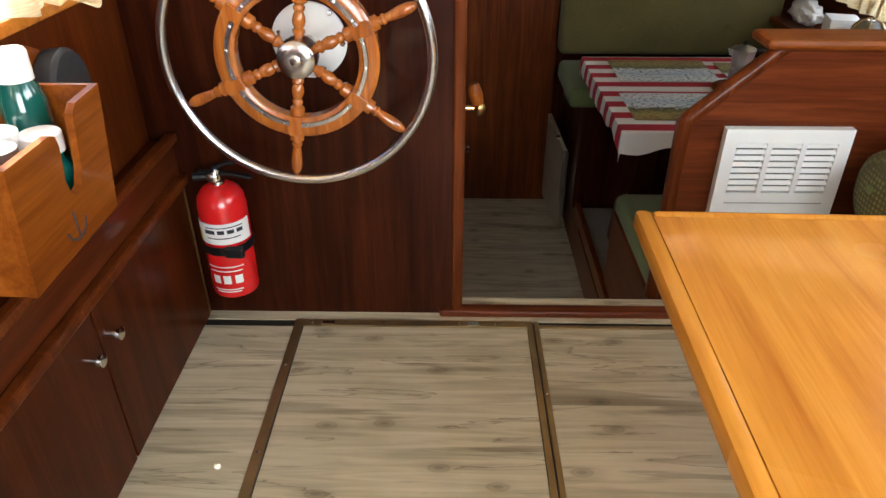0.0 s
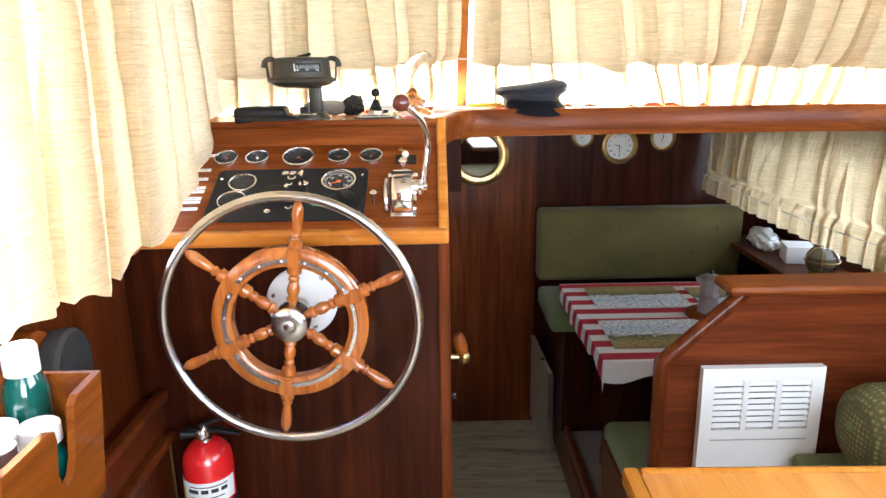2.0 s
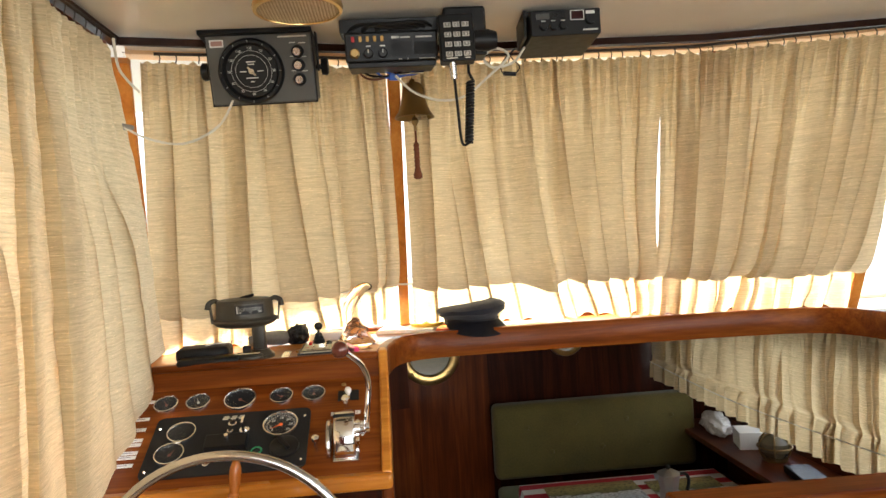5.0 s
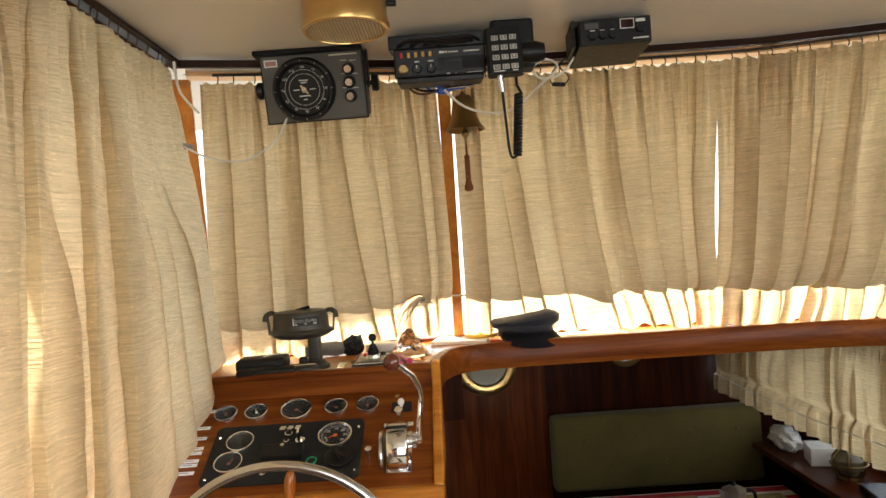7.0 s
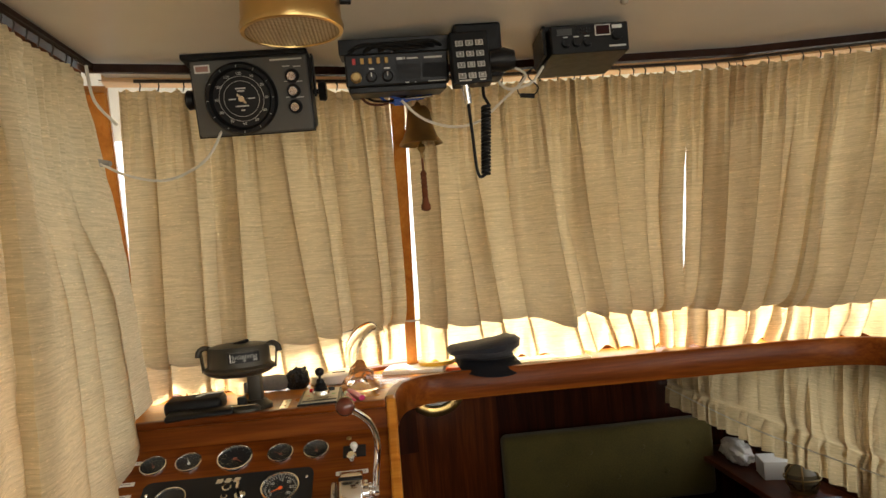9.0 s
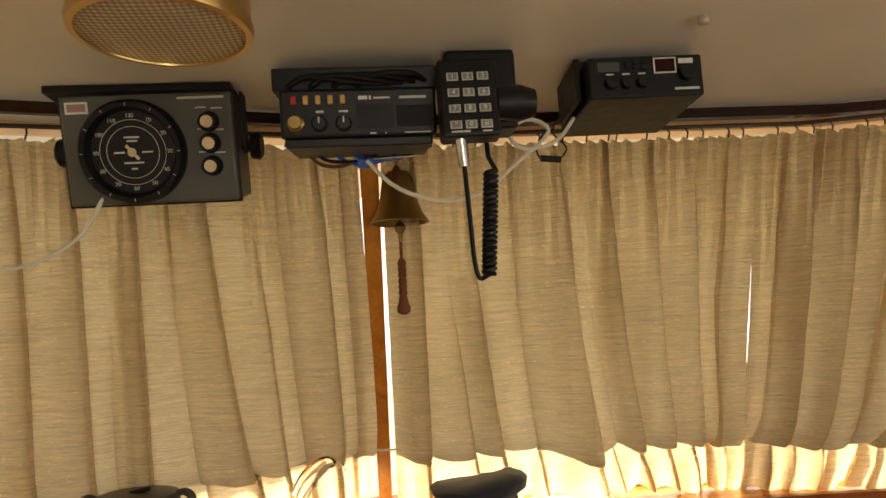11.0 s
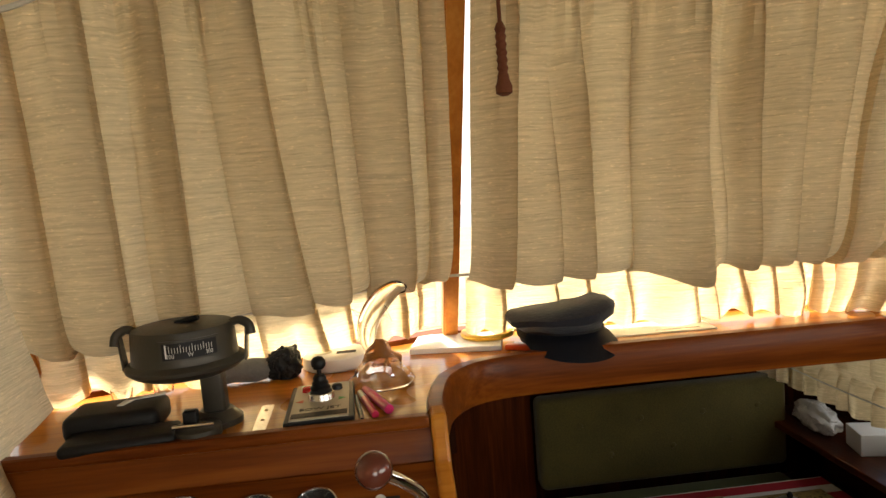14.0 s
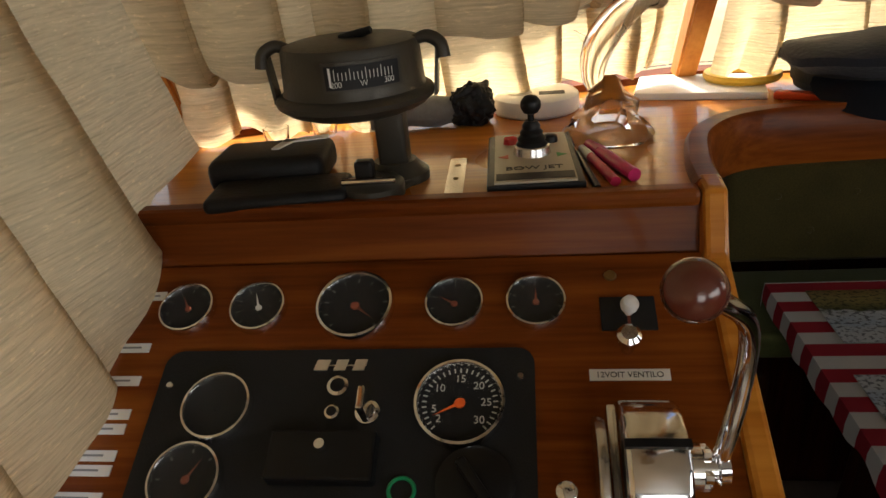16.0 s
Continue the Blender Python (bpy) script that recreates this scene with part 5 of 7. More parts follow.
part("band", moved(slab([(-0.1122, 0.128 + 0.0695 * math.cos(radians(a)), 0.0065 + 0.0775 * math.sin(radians(a))) for a in range(84, 91, 3)] + [(-0.1122, 0.128 + 0.064 * math.cos(radians(a)), 0.0065 + 0.072 * math.sin(radians(a))) for a in range(90, 83, -3)], (0.0525, 0, 0)), dash(0, 0)), BLACK, thr)
part("pivot", moved(lathe([(0, 0.02), (0.012, 0.02), (0.014, 0.013), (0.024, 0.013), (0.026, 0.017), (0.034, 0.015), (0.036, 0.008)], (-0.06, 0.128, 0.04), (1, 0, 0), 24), dash(0, 0)), CHROME, thr, smooth=True)
for a in (0, 72, 144, 216, 288):
    part("cap_nut", moved(lathe([(0, 0.005), (0.006, 0.005), (0.009, 0.002)], (-0.047, 0.128 + 0.0155 * math.cos(radians(a)), 0.04 + 0.0155 * math.sin(radians(a))), (1, 0, 0), 8), dash(0, 0)), CHROME, thr, smooth=True)
piv = (dash(-0.034, 0.128, 0.04)).translation
lev = curve_points([piv, piv + Vector((0.006, -0.006, 0.05)), (-0.022, 1.69, 1.175), (-0.032, 1.668, 1.222), (-0.054, 1.642, 1.252), (-0.076, 1.625, 1.27)], 24)
part("lever", tube(lev, 0.0075, 10), CHROME, thr, "bent chrome lever", True)
own = bmesh.new()
bmesh.ops.create_uvsphere(own, u_segments=28, v_segments=18, radius=0.0208, matrix=Matrix.Translation((-0.081, 1.622, 1.275)))
part("ball_grip", own, plain("brown_bakelite", (0.12, 0.03, 0.018), 0.22, coat=0.5, vary=0.05), thr, "glossy brown ball grip", True)
# ---- on the desk under the windscreen ----
DZ = 1.208
comp = thing("steering_compass", "grey hammered-metal steering compass on a swan-neck stand", "compass")
CX, CY = -0.378, 2.02
part("bowl", lathe([(1.3, 0.04), (1.3035, 0.07), (1.309, 0.086), (1.317, 0.097), (1.3225, 0.0985), (1.326, 0.095), (1.329, 0.088), (1.3338, 0.0865), (1.3738, 0.0835), (1.3786, 0.081), (1.381, 0.07), (1.3825, 0.03), (1.383, 0.0)], (CX, CY, 0), (0, 0, 1), 48), GREY_METAL, comp, smooth=True)
part("lid_knob", rod((CX - 0.01, CY, 1.3802), (CX + 0.03, CY - 0.01, 1.3898), 0.006, 0.004), BLACK, comp, smooth=True)


def arc_plate(r, a0, a1, z0, z1, thick, mat, name, label="", round_ends=False, n=18, parent=comp):
    own = bmesh.new()
    rows = []
    for rr in (r, r + thick):
        for z in (z0, z1):
            rows.append([own.verts.new((CX + rr * math.cos(radians(a0 + (a1 - a0) * k / n)), CY + rr * math.sin(radians(a0 + (a1 - a0) * k / n)), z)) for k in range(n + 1)])
    q = [rows[0], rows[1], rows[3], rows[2]]
    for a, b in zip(q, q[1:] + q[:1]):
        for k in range(n):
            own.faces.new((a[k], a[k + 1], b[k + 1], b[k]))
    return part(name, own, mat, parent, label, True)


arc_plate(0.0855, 260, 322, 1.3386, 1.3690, 0.0022, GREY_METAL, "window_frame", "raised grey window frame")
card = arc_plate(0.0865, 263, 319, 1.3418, 1.3658, 0.0022, DIAL, "compass_card", "black compass card behind the window")
for k in range(16):
    a = 270 + 2.85 * k
    arc_plate(0.0888, a, a + 0.55, 1.3514, 1.3594 if k % 4 else 1.3626, 0.0004, DIAL_PRINT, "tick", n=1, parent=card)
arc_plate(0.0888, 266, 267.6, 1.3450, 1.3642, 0.0004, WHITE, "lubber_line", n=1, parent=card)
for word, a in (("200", 271), ("W", 291), ("300", 310)):
    ra = radians(a)
    text(word, 0.0085, Matrix.Translation((CX + 0.0892 * math.cos(ra), CY + 0.0892 * math.sin(ra), 1.3470)) @ Matrix.Rotation(ra + math.pi / 2, 4, "Z") @ pose(0, 0, 0, 90, 0, 0), DIAL_PRINT, card, "numeral", 0.0001)
for sgn in (-1, 1):
    part("gimbal_strap", slab([(CX + sgn * 0.098, CY - 0.011, 1.316), (CX + sgn * 0.098, CY + 0.011, 1.316), (CX + sgn * 0.104, CY + 0.008, 1.372), (CX + sgn * 0.104, CY - 0.008, 1.372)], (sgn * 0.004, 0, 0)), GREY_METAL, comp, "flat grey gimbal strap")
    part("gimbal_hook", tube(curve_points([(CX + sgn * 0.078, CY, 1.3745), (CX + sgn * 0.094, CY, 1.378), (CX + sgn * 0.109, CY - 0.002, 1.37), (CX + sgn * 0.112, CY - 0.004, 1.355)], 14), lambda f: 0.006 + 0.003 * f, 10), GREY_METAL, comp, smooth=True)
NX, NY = CX + 0.032, CY + 0.035
part("neck", slab([(NX - 0.019, NY - 0.016, DZ + 0.012), (NX + 0.019, NY - 0.016, DZ + 0.012), (NX + 0.021, NY + 0.016, DZ + 0.012), (NX - 0.021, NY + 0.016, DZ + 0.012)], (0, -0.008, 0.098), 0.006, seg=3), GREY_METAL, comp, smooth=True)
part("foot", lathe([(0, 0.044), (0.01, 0.044), (0.016, 0.036), (0.024, 0.028)], (NX, NY, DZ), (0, 0, 1), 32), GREY_METAL, comp, smooth=True)
part("foot_plate", slab([(NX - 0.03, NY, DZ), (NX - 0.048, CY - 0.03, DZ), (NX + 0.012, CY - 0.034, DZ), (NX + 0.044, NY, DZ)], (0, 0, 0.009), 0.003), GREY_METAL, comp)
for a in (20, 140, 260):
    part("screw", lathe([(0.01, 0.004), (0.013, 0.003)], (NX + 0.038 * math.cos(radians(a)), NY + 0.038 * math.sin(radians(a)), DZ), (0, 0, 1), 8), BRASS, comp)
part("clamp_foot", lathe([(0, 0.04), (0.014, 0.04), (0.018, 0.034)], (CX + 0.012, 1.995, DZ), (0, 0, 1), 28), GREY_METAL, comp, smooth=True)
part("clamp_bar", rod((CX - 0.022, 1.975, DZ + 0.022), (CX + 0.045, 1.978, DZ + 0.022), 0.004), CHROME, comp, smooth=True)
part("clamp_knob", box(CX - 0.008, CX + 0.016, 1.985, 2.005, DZ + 0.018, DZ + 0.042, 0.004), BLACK, comp)

comp.matrix_world = Matrix.Translation((CX, CY, DZ)) @ Matrix.Diagonal((0.94, 0.94, 1.03, 1)) @ Matrix.Translation((-CX, -CY, -DZ))
LEATHER = plain("black_leather", (0.006, 0.0055, 0.0055), 0.5, bump=0.4, grain=220)
p = thing("camera_pouch", "soft black pouch with a grey tab lying on the desk", "pouch")
part("case", moved(box(-0.075, 0.075, -0.05, 0.05, 0, 0.042, 0.014, seg=3), pose(-0.512, 2.07, DZ, 0, 0, 4)), LEATHER, p, smooth=True)
part("flap", moved(box(-0.085, 0.085, -0.045, 0.03, 0, 0.02, 0.009, seg=3), pose(-0.48, 1.995, DZ, 0, 0, 6)), LEATHER, p, smooth=True)
part("tab", moved(slab([(-0.012, -0.03, 0), (-0.002, -0.03, 0), (0.012, 0.012, 0), (-0.006, 0.012, 0)], (0, 0, 0.002)), pose(-0.497, 2.09, DZ + 0.0425)), PAPER, p, "grey-white tab")
part("tab", moved(box(-0.045, 0.015, -0.007, 0.007, 0, 0.002), pose(-0.46, 2.105, DZ + 0.0425, 0, 0, 15)), PAPER, p)

st = thing("hinge_strip", "flat brushed metal strip screwed to the desk", "strip")
part("plate", moved(box(-0.011, 0.011, -0.08, 0.08, 0, 0.002), pose(-0.272, 2.035, DZ, 0, 0, 2)), STEEL, st)
for y in (-0.062, 0.0, 0.05):
    part("screw", moved(lathe([(0.002, 0.004), (0.003, 0.003)], (0, y, 0), (0, 0, 1), 10), pose(-0.272, 2.035, DZ, 0, 0, 2)), OLD_BRASS, st)

bj = thing("thruster_panel", "beige bow thruster panel with a black joystick", "control panel")
BJ = pose(-0.178, 2.075, DZ, 0, 0, 2)
part("case", moved(box(-0.056, 0.056, -0.1, 0.1, 0, 0.012, 0.002), BJ), BLACK, bj)
BEIGE = plain("beige_faceplate", (0.42, 0.38, 0.29), 0.45)
part("faceplate", moved(box(-0.047, 0.047, -0.096, 0.096, 0.012, 0.0145), BJ), BEIGE, bj, "beige faceplate")
part("joystick_base", moved(lathe([(0.014, 0.024), (0.024, 0.022), (0.027, 0.018)], (0, 0.01, 0), (0, 0, 1), 24), BJ), STEEL, bj, "steel joystick collar", True)
part("boot", moved(lathe([(0.026, 0.02), (0.03, 0.017), (0.034, 0.018), (0.038, 0.014), (0.042, 0.0145), (0.046, 0.011), (0.05, 0.0115), (0.056, 0.008)], (0, 0.01, 0), (0, 0, 1), 20), BJ), BLACK, bj, "ribbed black boot", True)
part("joystick", moved(lathe([(0.054, 0.004), (0.064, 0.004), (0.066, 0.009), (0.072, 0.0125), (0.08, 0.0125), (0.086, 0.008), (0.088, 0.002)], (0, 0.01, 0), (0, 0, 1), 20), BJ), BLACK, bj, "black ball joystick", True)
part("red_button", moved(lathe([(0.0145, 0.01), (0.022, 0.009), (0.024, 0.006)], (-0.026, 0.055, 0), (0, 0, 1), 16), BJ), RED, bj, smooth=True)
part("black_button", moved(lathe([(0.0145, 0.01), (0.022, 0.009), (0.024, 0.006)], (0.026, 0.055, 0), (0, 0, 1), 16), BJ), BLACK, bj, smooth=True)
for sgn, c in ((-1, (0.5, 0.08, 0.03)), (1, (0.05, 0.3, 0.08))):
    part("arrow", moved(slab([(sgn * 0.03, -0.012, 0.0146), (sgn * 0.03, 0.004, 0.0146), (sgn * 0.042, -0.004, 0.0146)], (0, 0, 0.0005)), BJ), plain("arrow_print", c, 0.5), bj)
text("BOW JET", 0.017, BJ @ pose(0, -0.05, 0.0146), INK, bj)
part("badge", moved(box(-0.045, 0.045, -0.09, -0.068, 0.0146, 0.0152), BJ), DIAL, bj)

for k, (dx, c, r) in enumerate(((0.0, (0.02, 0.02, 0.03), 0.004), (0.014, (0.55, 0.02, 0.09), 0.006), (0.03, (0.6, 0.02, 0.15), 0.008))):
    pen = thing("pen", ("thin black pen", "red felt pen with a pale band", "thick pink highlighter pen")[k] + " lying on the desk", "pen", group="pens on the desk")
    M = pose(-0.113 + dx, 2.04 + 0.012 * k, DZ + r, 0, 0, 6 + 6 * k)
    part("barrel", moved(rod((0, -0.065, 0), (0, 0.03, 0), r), M), plain("pen_barrel", c, 0.3), pen, smooth=True)
    part("cap", moved(rod((0, 0.03, 0), (0, 0.07, 0), r * 1.08, r * 0.8), M), plain("pen_cap", [v * 0.8 for v in c], 0.3) if k != 1 else WHITE, pen, smooth=True)

CRYSTAL = glass("clear_cast_glass", (1, 1, 1), 0.01, 1.42)
dol = thing("glass_ornament", "clear cast-glass leaping dolphin ornament on a rocky base", "ornament")
own = lathe([(0, 0.058), (0.006, 0.064), (0.012, 0.06), (0.018, 0.05), (0.03, 0.043), (0.045, 0.034), (0.058, 0.026), (0.075, 0.016), (0.085, 0.006)], (0, 0, 0), (0, 0, 1), 26)
for v in own.verts:
    if v.co.z > 0.015:
        v.co += Vector((noise.noise(v.co * 55), noise.noise(v.co * 55 + Vector((9, 0, 0))), noise.noise(v.co * 60) * 0.5)) * 0.012
body = curve_points([(-0.012, 0, 0.06), (-0.02, 0, 0.085), (-0.016, 0, 0.115), (0.0, 0, 0.145), (0.022, 0, 0.168), (0.045, 0, 0.18), (0.062, 0, 0.176)], 22)
tube(body, lambda f: 0.004 + 0.017 * math.sin(math.pi * min(1, f * 0.92 + 0.06)) ** 0.8, 12, bm=own)
slab([(0.062, -0.001, 0.18), (0.09, -0.001, 0.196), (0.078, -0.001, 0.178), (0.086, -0.001, 0.16)], (0, 0.004, 0), bm=own)
slab([(-0.018, -0.001, 0.13), (-0.045, -0.001, 0.145), (-0.02, -0.001, 0.112)], (0, 0.004, 0), bm=own)
slab([(0.006, -0.001, 0.14), (0.03, -0.001, 0.118), (0.016, -0.001, 0.152)], (0, 0.004, 0), bm=own)
bmesh.ops.recalc_face_normals(own, faces=own.faces[:])
part("figure", moved(own, pose(-0.075, 2.185, DZ, 0, 0, -10)), CRYSTAL, dol, smooth=True)

dl = thing("puck_lamp", "round white plastic puck with a printed label on the desk", "lamp")
part("body", lathe([(0, 0.066), (0.004, 0.07), (0.026, 0.068), (0.031, 0.062), (0.032, 0.04)], (-0.17, 2.36, DZ), (0, 0, 1), 32), WHITE, dl, smooth=True)
part("hole", lathe([(0.0315, 0.02), (0.0335, 0.018)], (-0.195, 2.345, DZ), (0, 0, 1), 20), plain("pale_grey", (0.5, 0.48, 0.42), 0.5), dl)
part("label", box(-0.165, -0.125, 2.325, 2.345, DZ + 0.0318, DZ + 0.0328), INK, dl)

crum = thing("leather_pouch", "small crumpled black leather pouch on the desk", "pouch")
own = bmesh.new()
bmesh.ops.create_icosphere(own, subdivisions=5, radius=1)
for v in own.verts:
    q = v.co.copy()
    d = 1 + 0.22 * noise.noise(q * 1.7) + 0.3 * abs(noise.noise(q * 3.1)) - 0.1 * abs(noise.noise(q * 7))
    v.co = Vector((q.x * 0.036 * d, q.y * 0.03 * d, max(-0.028, q.z * 0.033 * d)))
part("pouch", moved(own, pose(-0.268, 2.3, DZ + 0.028, 0, 0, 20)), LEATHER, crum, smooth=True)
rol = thing("cloth_roll", "rolled grey cloth lying behind the compass", "cloth")
own = lathe([(0, 0.0), (0.0, 0.02), (0.02, 0.024), (0.06, 0.021), (0.1, 0.025), (0.13, 0.02), (0.135, 0.0)], (0, 0, 0), (1, 0, 0), 24)
for v in own.verts:
    v.co += Vector((0, noise.noise(v.co * 40), noise.noise(v.co * 40 + Vector((3, 0, 0))))) * 0.005
part("roll", moved(own, pose(-0.425, 2.27, DZ + 0.025, 0, 0, 10)), cloth("grey_rag", (0.16, 0.15, 0.13), 150), rol, smooth=True)
for x, y, r in ((-0.5, 2.27, 0.022), (-0.56, 2.22, 0.02), (-0.42, 2.3, 0.02)):
    cu = thing("glass_cup", "small clear glass tea-light cup behind the compass", "cup", group="tea-light cups")
    part("cup", lathe([(0.0, r * 0.8), (0.03, r), (0.03, r * 0.92), (0.004, r * 0.7)], (x, y, DZ), (0, 0, 1), 20), CRYSTAL, cu, smooth=True)

nb = thing("notebook", "closed white notepad lying on the shelf", "notebook")
part("block", moved(box(-0.1, 0.1, -0.07, 0.07, 0, 0.012, 0.002), pose(0.1, 2.43, DZ, 0, 0, -12)), PAPER, nb)
nb = thing("paper_sheet", "loose white printed sheets on the shelf", "paper")
part("sheet", moved(box(-0.15, 0.15, -0.05, 0.06, 0, 0.003), pose(0.52, 2.4, DZ, 0, 0, -3)), PAPER, nb)
part("print_bar", moved(box(0.02, 0.12, -0.03, -0.025, 0.003, 0.0034), pose(0.52, 2.4, DZ, 0, 0, -3)), bpy.data.materials["grey_print"], nb)
yr = thing("yellow_ring", "flat translucent yellow plastic ring on the notepad", "ring")
part("ring", moved(lathe([(0, 0.058), (0.006, 0.062), (0.012, 0.06), (0.012, 0.05), (0.0, 0.048), (0, 0.058)], (0, 0, 0), (0, 0, 1), 36, cap=False), pose(0.17, 2.44, DZ + 0.013)), plain("yellow_plastic", (0.75, 0.45, 0.04), 0.35), yr, smooth=True)
rp = thing("red_lighter", "small orange-red plastic lighter under the cap", "lighter")
part("body", moved(box(-0.035, 0.035, -0.01, 0.01, 0, 0.012, 0.003), pose(0.225, 2.33, DZ, 0, 0, -30)), plain("orange_plastic", (0.7, 0.08, 0.01), 0.35), rp)

cap = thing("skipper_cap", "navy felt skipper cap with a peak resting on the shelf rail", "cap")
own = lathe([(0, 0.088), (0.03, 0.092), (0.045, 0.1), (0.06, 0.118), (0.078, 0.121), (0.09, 0.108), (0.096, 0.07), (0.094, 0.0)], (0, 0, 0), (0, 0, 1), 40)
for v in own.verts:
    v.co.z *= 0.86
    lift = 0.018 * max(0, v.co.x / 0.1) * (v.co.z / 0.09) - 0.012 * max(0, -v.co.x / 0.1) * (v.co.z / 0.09)
    v.co.z += lift + 0.008 * noise.noise(v.co * 16) * (v.co.z > 0.05)
    v.co += Vector((noise.noise(v.co * 18), noise.noise(v.co * 18 + Vector((4, 4, 0))), 0)) * 0.005
CAPM = pose(0.318, 2.365, 1.216, 0, 2, 12)
part("crown", moved(own, CAPM), NAVY, cap, smooth=True)
part("band", moved(lathe([(0.012, 0.0935), (0.032, 0.0955)], (0, 0, 0), (0, 0, 1), 40, cap=False), CAPM), plain("black_braid", (0.008, 0.008, 0.01), 0.5, bump=0.6, grain=400), cap, "black braided band", True)
own = bmesh.new()
rows = []
for rr, dz in ((0.088, 0.03), (0.118, 0.014), (0.148, -0.02)):
    row = []
    for k in range(25):
        a, f = radians(194 + 152 * k / 24), max(0.0, math.sin(math.pi * k / 24)) ** 0.6
        reach = 0.088 + (rr - 0.088) * f
        row.append(own.verts.new((reach * math.cos(a), reach * math.sin(a), 0.03 + (dz - 0.03) * f)))
    rows.append(row)
for a, b in zip(rows, rows[1:]):
    for k in range(len(a) - 1):
        own.faces.new((a[k], a[k + 1], b[k + 1], b[k]))
bmesh.ops.solidify(own, geom=own.faces[:], thickness=0.004)
part("peak", moved(own, CAPM), plain("navy_peak", (0.014, 0.016, 0.024), 0.55, bump=0.2), cap, "stiff navy peak", True)

# ---- hung from the ceiling ----
snd = thing("depth_sounder", "grey depth sounder with a round dial, bracketed under the ceiling", "depth sounder")
SN = Matrix.Translation((-0.224, 1.636, 1.948)) @ pose(0, 0, 0, 90 + 16, 0, -2)       # face: x across, y up, z towards the eye
SW, SH = 0.122, 0.08
part("case", moved(box(-SW, SW, -SH, SH, -0.09, 0, 0.004), SN), GREY_BOX, snd)
part("face_rim", moved(box(-SW - 0.003, SW + 0.003, -SH - 0.003, SH + 0.003, -0.012, -0.004, 0.002), SN), BLACK, snd)
dm = SN @ pose(-0.022, -0.004, 0) @ Matrix.Scale(1.08, 4)
dial = part("dial_ring", moved(lathe([(0, 0.07), (0.012, 0.07), (0.018, 0.066), (0.018, 0.06), (0.006, 0.055)], (0, 0, 0), (0, 0, 1), 48, cap=False), dm), BLACK, snd, "black dial ring", True)
part("dial_face", moved(lathe([(0.001, 0.06), (0.006, 0.056)], (0, 0, 0), (0, 0, 1), 40), dm), DIAL, dial)
for r in (0.034, 0.043):
    part("dial_circle", moved(lathe([(0.0063, r), (0.0066, r), (0.0066, r + 0.0007), (0.0063, r + 0.0007)], (0, 0, 0), (0, 0, 1), 48, cap=False), dm), DIAL_PRINT, dial)
for k in range(12):
    a = radians(90 - 30 * k)
    c, s = math.cos(a), math.sin(a)
    text(str(120 if k == 0 else 10 * k), 0.0075, dm @ pose(0.0485 * c, 0.0485 * s, 0.0064), DIAL_PRINT, dial, "numeral", 0.0002)
    own = bmesh.new()
    bmesh.ops.create_cube(own, size=1, matrix=Matrix.Translation((0.063 * c, 0.063 * s, 0.0182)) @ Matrix.Rotation(a, 4, "Z") @ Matrix.Diagonal((0.004, 0.0009, 0.0006, 1)))
    part("tick", moved(own, dm), DIAL_PRINT, dial)
for y, w in ((0.02, 0.02), (0.015, 0.014), (0.0, 0.014), (-0.014, 0.026), (-0.022, 0.008)):
    xo = 0 if y else -0.018
    part("print_bar", moved(box(xo - w / 2, xo + w / 2, y - 0.0012, y + 0.0012, 0.0063, 0.0066), dm), DIAL_PRINT, dial)
part("print_bar", moved(box(0.012, 0.026, -0.001, 0.001, 0.0063, 0.0066), dm), DIAL_PRINT, dial)
part("dial_hub", moved(lathe([(0.0063, 0.007), (0.011, 0.006)], (0, 0, 0), (0, 0, 1), 18), dm), STEEL, dial, smooth=True)
part("pointer", moved(slab([(-0.009, 0.008, 0.009), (-0.006, 0.011, 0.009), (0.01, -0.008, 0.009), (0.007, -0.011, 0.009)], (0, 0, 0.001)), dm), STEEL, dial)
for y in (0.036, 0.005, -0.028):
    kb = part("knob", moved(lathe([(0, 0.015), (0.01, 0.014), (0.014, 0.012)], (0.088, y, 0), (0, 0, 1), 22), SN), BLACK, snd, smooth=True)
    part("knob_cap", moved(lathe([(0.0138, 0.0095), (0.016, 0.009)], (0.088, y, 0), (0, 0, 1), 18), SN), STEEL, kb, "grey metal knob cap")
    part("print_bar", moved(box(0.07, 0.085, y + 0.0195, y + 0.0215, 0.0002, 0.0006), SN), DIAL_PRINT, snd)
    part("print_bar", moved(box(0.092, 0.108, y + 0.018, y + 0.02, 0.0002, 0.0006), SN), DIAL_PRINT, snd)
part("name_bar", moved(box(0.045, 0.112, 0.069, 0.0725, 0.0002, 0.0006), SN), DIAL_PRINT, snd)
part("badge", moved(box(-0.113, -0.081, 0.053, 0.07, 0, 0.0015), SN), PAPER, snd, "pale maker's badge")
part("badge_inner", moved(box(-0.11, -0.084, 0.056, 0.067, 0.0015, 0.002), SN), plain("red_badge", (0.36, 0.2, 0.17), 0.5), snd)
for sgn in (-1, 1):
    part("wing_knob", moved(lathe([(0, 0.006), (0.012, 0.006), (0.014, 0.02), (0.026, 0.022), (0.03, 0.018)], (sgn * SW, -0.002, -0.05), (sgn, 0, 0), 10), SN), BLACK, snd, "black clamp knob", True)
    part("bracket_arm", moved(box(sgn * (SW + 0.006) - 0.002, sgn * (SW + 0.006) + 0.002, -0.012, 0.1, -0.062, -0.038, 0.001), SN), BLACK, snd)
part("bracket_plate", box(-0.36, -0.1, 1.6, 1.68, CEIL_Z - 0.012, CEIL_Z - 0.001, 0.002), BLACK, snd)
